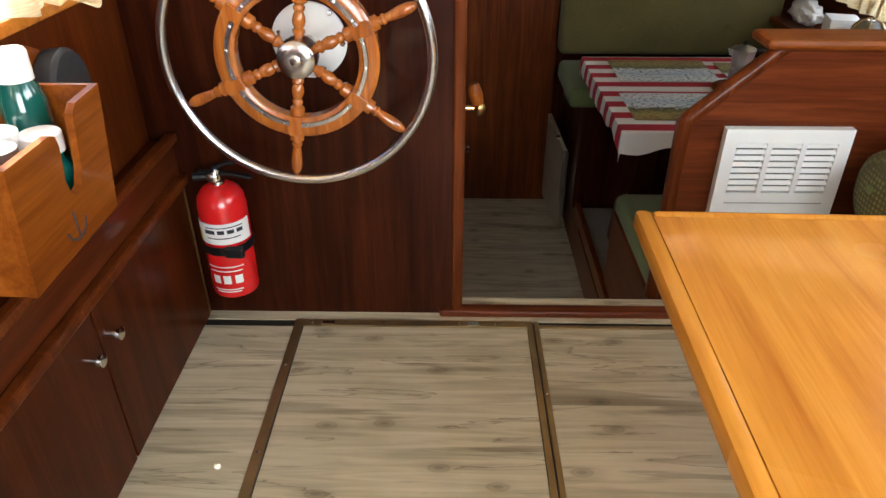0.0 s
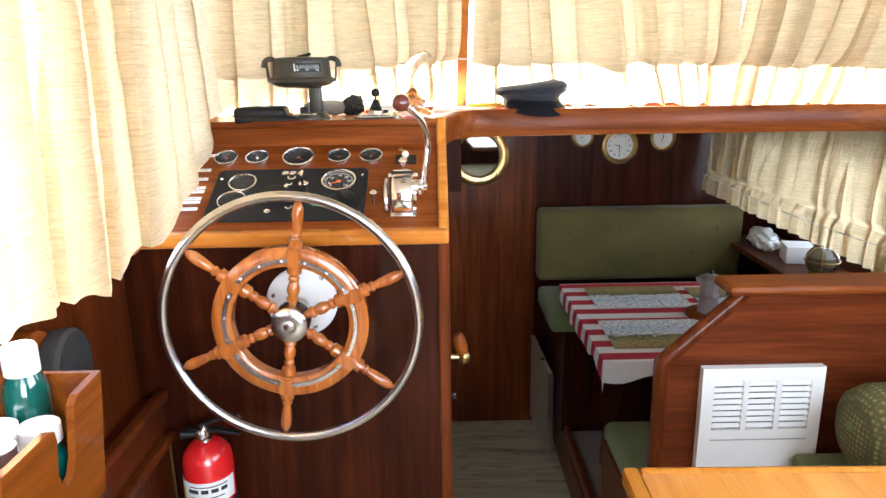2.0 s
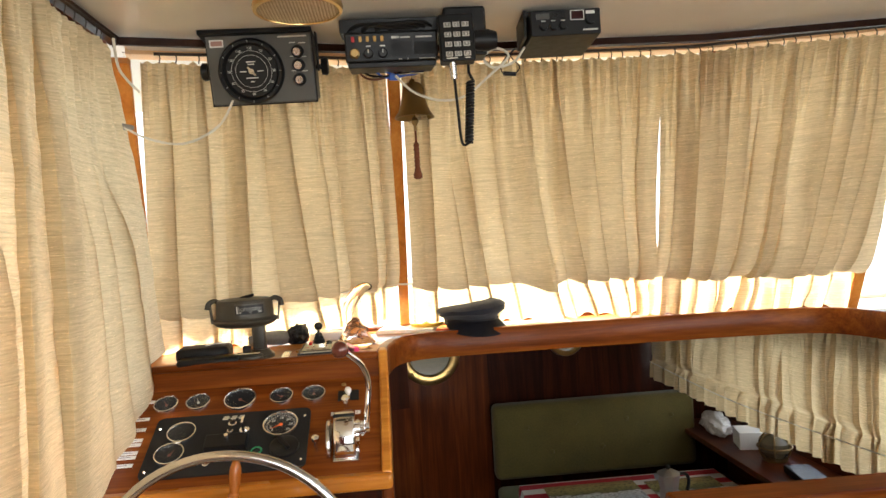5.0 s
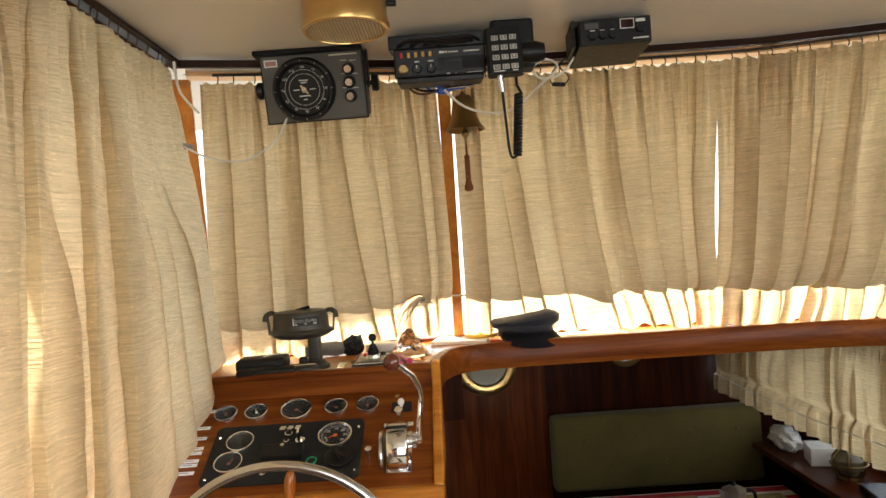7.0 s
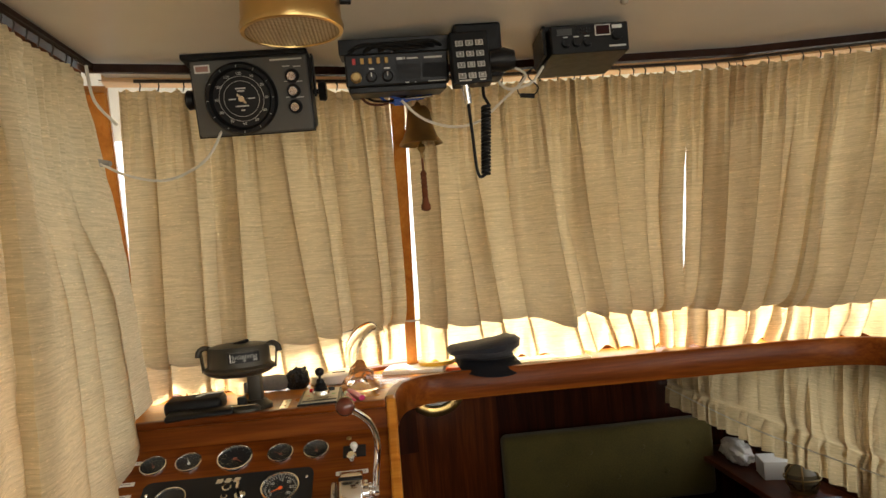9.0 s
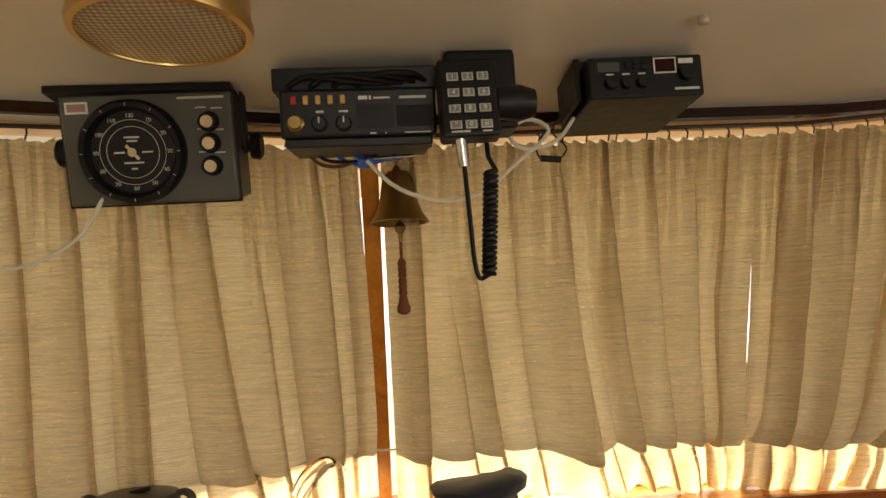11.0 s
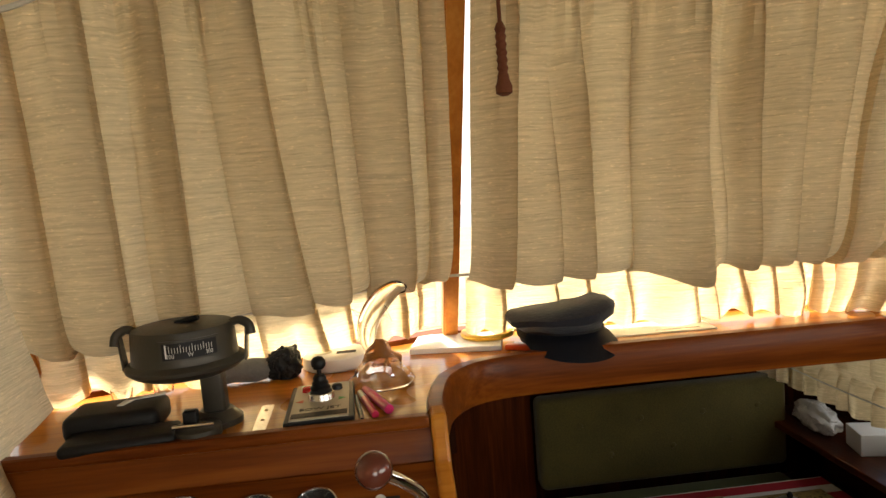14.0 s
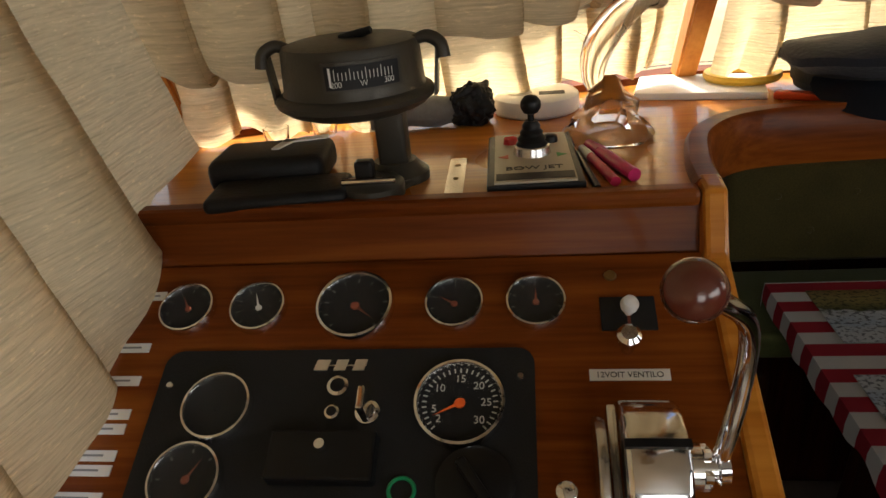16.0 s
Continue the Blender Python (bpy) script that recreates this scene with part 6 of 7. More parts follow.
part("bracket_rim", moved(box(-SW - 0.008, SW + 0.008, 0.094, 0.104, -0.062, 0.0, 0.002), SN), BLACK, snd)

rad = thing("vhf_radio", "black marine radio set with coloured keys bolted under the ceiling", "radio")
RY = 1.5
part("case", box(-0.02, 0.186, RY, RY + 0.17, 1.94, 2.004, 0.004), BLACK, rad)
part("bottom_plate", box(-0.015, 0.18, RY + 0.006, RY + 0.16, 1.928, 1.94, 0.002), BLACK, rad, "dark bottom plate")
part("bracket", box(-0.03, 0.19, RY + 0.01, RY + 0.12, 2.004, CEIL_Z - 0.001, 0.002), BLACK, rad)
M = pose(0.083, RY - 0.0005, 1.97, 90, 0, 0)
for k, c in enumerate(((0.45, 0.02, 0.02),) + ((0.55, 0.34, 0.08),) * 4):
    part("key", moved(box(-0.088 + 0.016 * k, -0.081 + 0.016 * k, 0.013, 0.025, 0, 0.005, 0.0015), M), plain("radio_key", c, 0.4) if k < 2 else bpy.data.materials["radio_key.001"], rad, "red key" if k == 0 else "ochre key")
part("socket", moved(lathe([(0, 0.011), (0.012, 0.011), (0.014, 0.008), (0.024, 0.008)], (-0.082, -0.012, 0), (0, 0, 1), 18), M), OLD_BRASS, rad, "dull metal microphone socket", True)
for x in (-0.052, -0.02):
    kb = part("knob", moved(lathe([(0, 0.011), (0.01, 0.01), (0.012, 0.008)], (x, -0.012, 0), (0, 0, 1), 20), M), BLACK, rad, smooth=True)
    part("knob_mark", moved(box(x - 0.001, x + 0.001, -0.012, -0.004, 0.0118, 0.0125), M), DIAL_PRINT, kb)
part("display", moved(box(-0.002, 0.045, -0.02, 0.012, 0, 0.001), M), DIAL, rad, "dark display window")
part("grille", moved(box(0.05, 0.098, -0.018, 0.01, 0, 0.001), M), PANEL, rad)
for x0, x1, y, h in ((0.0, 0.012, 0.021, 0.005), (0.014, 0.017, 0.021, 0.005), (0.02, 0.042, 0.0205, 0.0025), (0.054, 0.09, 0.0205, 0.0035), (0.014, 0.022, -0.026, 0.002), (0.034, 0.036, -0.026, 0.002), (0.06, 0.095, -0.026, 0.0015), (-0.056, -0.046, 0.004, 0.003), (-0.026, -0.014, 0.004, 0.003)):
    part("print_bar", moved(box(x0, x1, y - h / 2, y + h / 2, 0.0002, 0.0006), M), DIAL_PRINT, rad)
for k in range(4):
    part("loose_cable", tube(curve_points([(-0.01 + 0.03 * k, RY + 0.01, 2.008), (0.02 + 0.03 * k, RY - 0.004 - 0.004 * (k % 2), 2.02), (0.08 + 0.025 * k, RY - 0.002, 2.012 + 0.003 * k), (0.15 + 0.01 * k, RY + 0.02, 2.01)], 16), 0.004, 6), BLACK, rad, smooth=True)
BLUE = plain("blue_insulation", (0.02, 0.1, 0.5), 0.4)
for k, (mt, dx, dz) in enumerate(((BLUE, 0, 0), (BLACK, -0.03, 0.004), (BLUE, 0.02, 0.006), (plain("brown_wire", (0.12, 0.04, 0.02), 0.5), -0.04, -0.002))):
    part("wire", tube(curve_points([(0.04 + dx, RY + 0.13, 1.935), (0.06 + dx, RY + 0.135, 1.918 + dz), (0.09 + dx, RY + 0.13, 1.914 + dz), (0.12 + dx, RY + 0.14, 1.922), (0.14 + dx, RY + 0.13, 1.932)], 16), 0.0028, 6), mt, rad, smooth=True)
part("connector", box(0.075, 0.1, RY + 0.122, RY + 0.14, 1.908, 1.922, 0.002), BLUE, rad, "blue cable connector")
part("strip", rod((0.09, RY + 0.13, 1.922), (0.16, RY + 0.125, 1.924), 0.003), STEEL, rad)

rad.matrix_world = Matrix.Translation((0, RY + 0.12, CEIL_Z)) @ pose(0, 0, 0, 9, 0, 0) @ Matrix.Translation((0, -RY - 0.12, -CEIL_Z))
hs = thing("radio_handset", "black keypad handset with pale square keys clipped beside the radio", "handset")
M = pose(0.224, 1.462, 1.955, 90, 0, 0) @ pose(0, 0, 0, -4, 0, 1)
part("body", moved(box(-0.038, 0.038, -0.052, 0.052, -0.035, 0, 0.004), M), BLACK, hs)
KEY = plain("pale_key", (0.5, 0.5, 0.46), 0.5)
rows = ("123", "456", "789", "*0#")
for j, row in enumerate(rows):
    for i, ch in enumerate(row):
        x, y = -0.0195 + 0.0195 * i, 0.027 - 0.0215 * j
        kk = part("key", moved(box(x - 0.0075, x + 0.0075, y - 0.0055, y + 0.0055, 0, 0.002, 0.0008), M), KEY, hs)
        part("key_top", moved(box(x - 0.0055, x + 0.0055, y - 0.004, y + 0.004, 0.002, 0.0024), M), plain("key_face", (0.22, 0.22, 0.2), 0.5) if (i, j) == (0, 0) else bpy.data.materials["key_face"], kk)
        text(ch, 0.009, M @ pose(x, y, 0.0024), PAPER, kk, "numeral", 0.0003)
part("print_bar", moved(box(-0.026, -0.002, -0.0475, -0.045, 0.0001, 0.0005), M), DIAL_PRINT, hs)
part("print_bar", moved(box(0.014, 0.026, -0.0475, -0.0455, 0.0001, 0.0005), M), DIAL_PRINT, hs)
part("cradle", box(0.2, 0.295, 1.5, 1.56, 1.925, CEIL_Z - 0.001, 0.006), BLACK, hs, "black cradle")
part("hook", lathe([(0, 0.02), (0.03, 0.024), (0.05, 0.018)], (0.262, 1.48, 1.95), (1, 0, 0), 16), BLACK, hs, smooth=True)
part("plug", rod((0.212, 1.476, 1.905), (0.215, 1.48, 1.868), 0.0085, 0.007), STEEL, hs, "steel cable plug", True)
cable = curve_points([(0.215, 1.48, 1.87), (0.219, 1.485, 1.8), (0.222, 1.487, 1.745), (0.228, 1.49, 1.725), (0.24, 1.49, 1.73)], 20)
hx = []
for k in range(240):
    f = k / 239
    c = Vector((0.24, 1.49, 1.73)).lerp(Vector((0.252, 1.498, 1.865)), f)
    a = f * 2 * math.pi * 20
    hx.append(c + Vector((0.0075 * math.cos(a), 0.0075 * math.sin(a), 0)))
part("coil_cord", tube(cable + hx + [Vector((0.25, 1.5, 1.885)), Vector((0.25, 1.51, 1.93))], 0.0033, 6), BLACK, hs, "coiled black cord", True)

r2 = thing("cb_radio", "black two-way radio with a small square window, hung under the ceiling", "radio")
RM = pose(0.475, 1.5, 1.99, 0, 0, -3)
part("case", moved(box(-0.079, 0.079, 0, 0.19, -0.029, 0.029, 0.003), RM), BLACK, r2)
part("bracket", moved(box(-0.086, 0.086, 0.05, 0.13, 0.029, 0.044, 0.001), RM), BLACK, r2)
part("bracket_side", moved(box(-0.09, -0.083, 0.03, 0.15, -0.02, 0.04, 0.001), RM), BLACK, r2)
M = RM @ pose(0, -0.0004, 0, 90, 0, 0)
part("meter", moved(box(-0.066, -0.036, 0.008, 0.021, 0, 0.001), M), plain("dim_meter", (0.06, 0.06, 0.055), 0.3), r2)
wf = part("window_frame", moved(box(0.011, 0.042, 0.003, 0.025, 0, 0.0012), M), PAPER, r2, "white window border")
part("window", moved(box(0.0128, 0.0402, 0.0048, 0.0232, 0.0012, 0.0016), M), plain("dark_red_window", (0.03, 0.008, 0.008), 0.15), wf)
part("badge", moved(box(0.046, 0.066, 0.016, 0.023, 0, 0.0008), M), PAPER, r2, "pale maker's badge")
part("name_bar", moved(box(0.038, 0.072, -0.021, -0.0175, 0, 0.0006), M), DIAL_PRINT, r2)
for x, y in ((-0.024, 0.013), (-0.013, 0.013), (-0.002, 0.013), (-0.024, 0.02), (-0.013, 0.02), (-0.002, 0.02)):
    part("push_key", moved(box(x - 0.004, x + 0.004, y - 0.0025, y + 0.0025, 0, 0.003), M), PANEL, r2)
for x in (-0.05, -0.028, -0.006):
    part("knob", moved(lathe([(0, 0.009), (0.009, 0.008)], (x, -0.009, 0), (0, 0, 1), 18), M), BLACK, r2, smooth=True)
    part("print_bar", moved(box(x - 0.005, x + 0.005, 0.003, 0.005, 0, 0.0005), M), DIAL_PRINT, r2)
part("knob", moved(lathe([(0, 0.011), (0.01, 0.01)], (0.055, 0.002, 0), (0, 0, 1), 18), M), BLACK, r2, smooth=True)

bell = thing("ship_bell", "dull brass ship's bell with a rust-brown rope lanyard", "bell")
BX, BY = 0.1425, 1.9
part("dome", lathe([(1.96, 0.004), (1.96, 0.02), (1.952, 0.027), (1.94, 0.03), (1.9, 0.037), (1.88, 0.045), (1.868, 0.054), (1.864, 0.056), (1.863, 0.051), (1.875, 0.043), (1.9, 0.033), (1.94, 0.026)], (BX, BY, 0), (0, 0, 1), 40, cap=False), OLD_BRASS, bell, smooth=True)
part("crown", lathe([(1.956, 0.016), (1.968, 0.012), (1.972, 0.006), (1.985, 0.006), (1.99, 0.003)], (BX, BY, 0), (0, 0, 1), 16), OLD_BRASS, bell, smooth=True)
part("hook", tube([(BX, BY + 0.0, 1.985), (BX, BY, 2.0), (BX, BY - 0.02, 2.012), (BX - 0.02, 1.88, 2.02)], 0.003, 6), OLD_BRASS, bell, smooth=True)
part("clapper", lathe([(1.9, 0.003), (1.866, 0.003), (1.862, 0.008), (1.855, 0.011), (1.847, 0.008), (1.842, 0.004), (1.828, 0.004)], (BX, BY, 0), (0, 0, 1), 16), OLD_BRASS, bell, smooth=True)
ROPE = plain("rust_rope", (0.17, 0.05, 0.018), 0.85, bump=0.8, grain=260)
own = rod((BX, BY, 1.83), (BX, BY, 1.795), 0.003, n=8)
lathe([(0, 0.004)] + [(0.004 + 0.0055 * k, 0.0085 if k % 2 else 0.0065) for k in range(14)] + [(0.082, 0.009), (0.09, 0.0125), (0.1, 0.012), (0.104, 0.005)], (BX, BY, 1.797), (0, 0, -1), 12, bm=own)
part("lanyard", own, ROPE, bell, "knotted rust-brown rope lanyard", True)

lamp = thing("ceiling_lamp", "round brass ceiling lamp with a ribbed glass diffuser, unlit", "ceiling lamp")
LX, LY = -0.088, 1.247
part("drum", lathe([(CEIL_Z, 0.07), (2.02, 0.077), (1.965, 0.079), (1.955, 0.082), (1.948, 0.08), (1.947, 0.074), (1.952, 0.073)], (LX, LY, 0), (0, 0, 1), 48, cap=False), BRASS, lamp, smooth=True)


def prismatic(name):
    m, n, l, b = material(name)
    tc = n.new("ShaderNodeTexCoord")
    v = n.new("ShaderNodeTexVoronoi")
    v.inputs["Scale"].default_value, v.inputs["Randomness"].default_value = 170, 0.0
    l.new(tc.outputs["Object"], v.inputs["Vector"])
    r = ramp(n, [(0.2, (0.62, 0.5, 0.33)), (0.6, (0.3, 0.21, 0.11))])
    l.new(v.outputs["Distance"], r.inputs[0])
    l.new(r.outputs[0], b.inputs["Base Color"])
    b.inputs["Roughness"].default_value = 0.2
    bp = n.new("ShaderNodeBump")
    bp.inputs["Strength"].default_value, bp.inputs["Distance"].default_value, bp.invert = 1.0, 0.003, True
    l.new(v.outputs["Distance"], bp.inputs["Height"])
    l.new(bp.outputs[0], b.inputs["Normal"])
    return m


part("diffuser", lathe([(1.949, 0.074), (1.947, 0.05), (1.946, 0.0)], (LX, LY, 0), (0, 0, 1), 40), prismatic("prismatic_glass"), lamp, "prismatic glass diffuser")
part("switch", rod((LX + 0.078, LY, 1.995), (LX + 0.095, LY + 0.004, 1.995), 0.006), BLACK, lamp)
bead = thing("deckhead_bead", "small cream knob on the ceiling", "knob")
part("knob", lathe([(CEIL_Z, 0.006), (2.029, 0.008), (2.025, 0.006), (2.023, 0.001)], (0.52, 1.415, 0), (0, 0, 1), 16), BEIGE, bead, smooth=True)

# curtain rods, hooks and cords
for k, line in enumerate(([(-0.5, 1.735, 2.022), (0.09, 1.872, 2.022), (0.93, 1.868, 2.022), (1.5, 1.72, 2.022)], [(-0.56, -0.5, 2.02), (-0.54, 1.6, 2.02)])):
    rr = thing("curtain_rail", "dark metal curtain rail with small hooks", "curtain rail")
    part("rail", tube(line, 0.004, 8), plain("dark_rail", (0.05, 0.035, 0.025), 0.4, 0.6) if k == 0 else bpy.data.materials["dark_rail"], rr)
    a, total = [Vector(q) for q in line], 0
    rnd = random.Random(4 + k)
    for p, q in zip(a, a[1:]):
        n_h = int((q - p).length / 0.042)
        for j in range(n_h):
            c = p.lerp(q, (j + rnd.uniform(0.1, 0.9)) / n_h)
            part("hook", tube([c + Vector((0, 0, -0.001)), c + Vector((0.003, -0.004, -0.012)), c + Vector((0, -0.004, -0.024))], 0.0016, 5), bpy.data.materials["dark_rail"], rr)
part_rope = thing("tieback", "thin white cord holding the windscreen curtains down", "cord")
cl = curve_points([(-0.71, 2.16, 1.335), (-0.3, 2.245, 1.356), (0.05, 2.34, 1.378), (0.11, 2.345, 1.378), (0.5, 2.33, 1.374), (0.92, 2.3, 1.368), (1.5, 2.12, 1.352)], 40)
part("cord", tube(cl, 0.003, 6), CORD, part_rope, smooth=True)
part("cleat", lathe([(0, 0.006), (0.01, 0.009), (0.016, 0.005)], (-0.71, 2.19, 1.335), (0.3, -1, 0), 12), WHITE, part_rope, "small white cord end", True)
for name, pts in (("white cable looped from the port corner to the depth sounder", [(-0.53, 1.56, 2.01), (-0.535, 1.6, 1.95), (-0.5, 1.62, 1.9)]), ("white cable sagging from the window corner to the depth sounder", [(-0.555, 1.66, 1.83), (-0.5, 1.66, 1.8), (-0.42, 1.66, 1.785), (-0.34, 1.66, 1.82), (-0.3, 1.66, 1.88), (-0.29, 1.67, 1.92)]), ("white cable sagging between the radios", [(0.09, 1.6, 1.91), (0.13, 1.6, 1.87), (0.19, 1.6, 1.848), (0.25, 1.6, 1.855), (0.31, 1.6, 1.9), (0.36, 1.6, 1.945), (0.33, 1.6, 1.965), (0.3, 1.6, 1.945), (0.32, 1.6, 1.92), (0.37, 1.6, 1.93), (0.4, 1.6, 1.965)])):
    cb = thing("cable", name, "cable")
    part("wire", tube(curve_points(pts, 36), 0.0032, 6), CORD, cb, smooth=True)
pg = thing("plug", "grey plug with a short lead at the window corner", "plug")
part("body", rod((-0.57, 1.67, 1.835), (-0.535, 1.66, 1.828), 0.009, 0.006), plain("grey_plug", (0.3, 0.29, 0.27), 0.5), pg, smooth=True)
tw = thing("fuse_holder", "black in-line fuse holder on thin wires", "fuse holder")
part("body", rod((0.345, 1.6, 1.905), (0.375, 1.6, 1.902), 0.005), BLACK, tw, smooth=True)
for s in (0, 1):
    part("lead", tube(curve_points([(0.345 + 0.03 * s, 1.6, 1.904), (0.34 + 0.045 * s, 1.6, 1.92), (0.355 + 0.01 * s, 1.6, 1.945), (0.38, 1.6, 1.965)], 14), 0.0014, 5), BLACK, tw)
# ---- saloon things ----
DF = FWD_Y - 0.005
port = thing("porthole", "round brass porthole ring with dark mirror glass in the saloon door", "porthole")
part("ring", lathe([(0, 0.182), (0.012, 0.182), (0.022, 0.17), (0.026, 0.15), (0.02, 0.13), (0.006, 0.122)], (0.247, DF, 0.845), (0, -1, 0), 48, cap=False), BRASS, port, "brass ring", True)
mm, mn, ml, mb = material("mirror_glass")
mb.inputs["Base Color"].default_value, mb.inputs["Metallic"].default_value, mb.inputs["Roughness"].default_value = (0.22, 0.22, 0.2, 1), 1.0, 0.03
part("mirror", lathe([(0, 0.124), (0.004, 0.124)], (0.247, DF, 0.845), (0, -1, 0), 40), mm, port, "mirror glass")
for a in (45, 135, 225, 315):
    part("dog", lathe([(0, 0.012), (0.012, 0.011), (0.016, 0.006)], (0.247 + 0.156 * math.cos(radians(a)), DF - 0.02, 0.845 + 0.156 * math.sin(radians(a))), (0, -1, 0), 12), BRASS, port, smooth=True)


def wall_clock(x, z, r, label, hands=(), numerals=True, name="clock"):
    c = thing(name, label, "clock" if name == "clock" else "instrument")
    part("case", lathe([(0, r), (0.02, r), (0.035, r * 0.93), (0.04, r * 0.8), (0.034, r * 0.72), (0.026, r * 0.7)], (x, FWD_Y, z), (0, -1, 0), 40, cap=False), BRASS, c, "brass case", True)
    d = part("dial", lathe([(0.02, r * 0.71), (0.026, r * 0.71)], (x, FWD_Y, z), (0, -1, 0), 36), PAPER, c, "white dial")
    if numerals:
        for k, w in enumerate(("XII", "I", "II", "III", "IIII", "V", "VI", "VII", "VIII", "IX", "X", "XI")):
            a = radians(90 - 30 * k)
            text(w, r * 0.17, pose(x + r * 0.55 * math.cos(a), FWD_Y - 0.0262, z + r * 0.55 * math.sin(a), 90, 0, 0), INK, d, "numeral")
    for a, ln in hands:
        a = radians(a)
        part("pointer", slab([(x - 0.003 * math.sin(a), FWD_Y - 0.028, z + 0.003 * math.cos(a)), (x + 0.003 * math.sin(a), FWD_Y - 0.028, z - 0.003 * math.cos(a)), (x + ln * r * math.cos(a), FWD_Y - 0.028, z + ln * r * math.sin(a))], (0, -0.001, 0)), INK, d)
    return c


wall_clock(1.08, 0.89, 0.112, "round brass ship's clock with roman numerals on the forward bulkhead", ((170, 0.4), (268, 0.62)))
wall_clock(0.862, 0.945, 0.066, "small round brass hygrometer with a white dial", ((200, 0.5),), False, "hygrometer")
wall_clock(1.334, 0.932, 0.08, "round brass barometer with a white dial", ((80, 0.6), (255, 0.4)), False, "barometer")

# buttons and seam of the backrest
for x, z in ((0.78, 0.41), (1.07, 0.42), (1.37, 0.42), (1.64, 0.42), (0.92, 0.26), (1.22, 0.27), (1.5, 0.27)):
    part("button", lathe([(0, 0.016), (0.006, 0.012), (0.008, 0.003)], (x, 3.932, z), (0, -1, 0), 12), OLIVE, pad, "olive covered button", True)


def stripes(name):
    m, n, l, b = material(name)
    tc, sep = n.new("ShaderNodeTexCoord"), n.new("ShaderNodeSeparateXYZ")
    l.new(tc.outputs["Object"], sep.inputs[0])
    mul, fr, gt = (n.new("ShaderNodeMath") for _ in range(3))
    mul.operation, fr.operation, gt.operation = "MULTIPLY", "FRACT", "GREATER_THAN"
    mul.inputs[1].default_value, gt.inputs[1].default_value = 7.4, 0.5
    ad = n.new("ShaderNodeMath")
    ad.operation, ad.inputs[1].default_value = "ADD", 0.3
    l.new(sep.outputs["Y"], mul.inputs[0])
    l.new(mul.outputs[0], ad.inputs[0])
    l.new(ad.outputs[0], fr.inputs[0])
    l.new(fr.outputs[0], gt.inputs[0])
    r = ramp(n, [(0.0, (0.78, 0.75, 0.7)), (1.0, (0.42, 0.015, 0.03))])
    l.new(gt.outputs[0], r.inputs[0])
    w = n.new("ShaderNodeTexNoise")
    w.inputs["Scale"].default_value = 260
    l.new(tc.outputs["Object"], w.inputs["Vector"])
    bp = n.new("ShaderNodeBump")
    bp.inputs["Strength"].default_value, bp.inputs["Distance"].default_value = 0.4, 0.001
    l.new(w.outputs["Fac"], bp.inputs["Height"])
    l.new(bp.outputs[0], b.inputs["Normal"])
    l.new(r.outputs[0], b.inputs["Base Color"])
    b.inputs["Roughness"].default_value = 0.85
    return m


tc_ = thing("tablecloth", "red and white striped cotton tablecloth on the dinette table", "tablecloth")
own = bmesh.new()
nx, ny, drop = 30, 40, 0.1
X0, X1, Y0, Y1 = 0.66, 1.735, 2.575, 3.615
def cloth_point(i, j):
    u, v = -2 + (nx + 4) * i / (nx + 4), j
    x = X0 + (X1 - X0) * min(max(u / nx, 0), 1)
    y = Y0 + (Y1 - Y0) * min(max((v - 2) / ny, 0), 1)
    z = TZ + 0.003
    for over in (max(0, -u), max(0, u - nx), max(0, 2 - v), max(0, v - 2 - ny)):
        z -= over / 2 * (drop * (0.75 + 0.35 * noise.noise(Vector((x * 6, y * 6, 3)))))
    off = 0.006 * noise.noise(Vector((x * 14, y * 14, z * 9))) + 0.006
    if u < 0:
        x -= off
    if u > nx:
        x += off
    if v < 2:
        y -= off
    if v > ny + 2:
        y += off
    return (x, y, z)
g = [[own.verts.new(cloth_point(i, j)) for i in range(nx + 5)] for j in range(ny + 5)]
for r0, r1 in zip(g, g[1:]):
    for i in range(len(r0) - 1):
        own.faces.new((r0[i], r0[i + 1], r1[i + 1], r1[i]))
part("cloth", own, stripes("striped_cotton"), tc_, smooth=True)


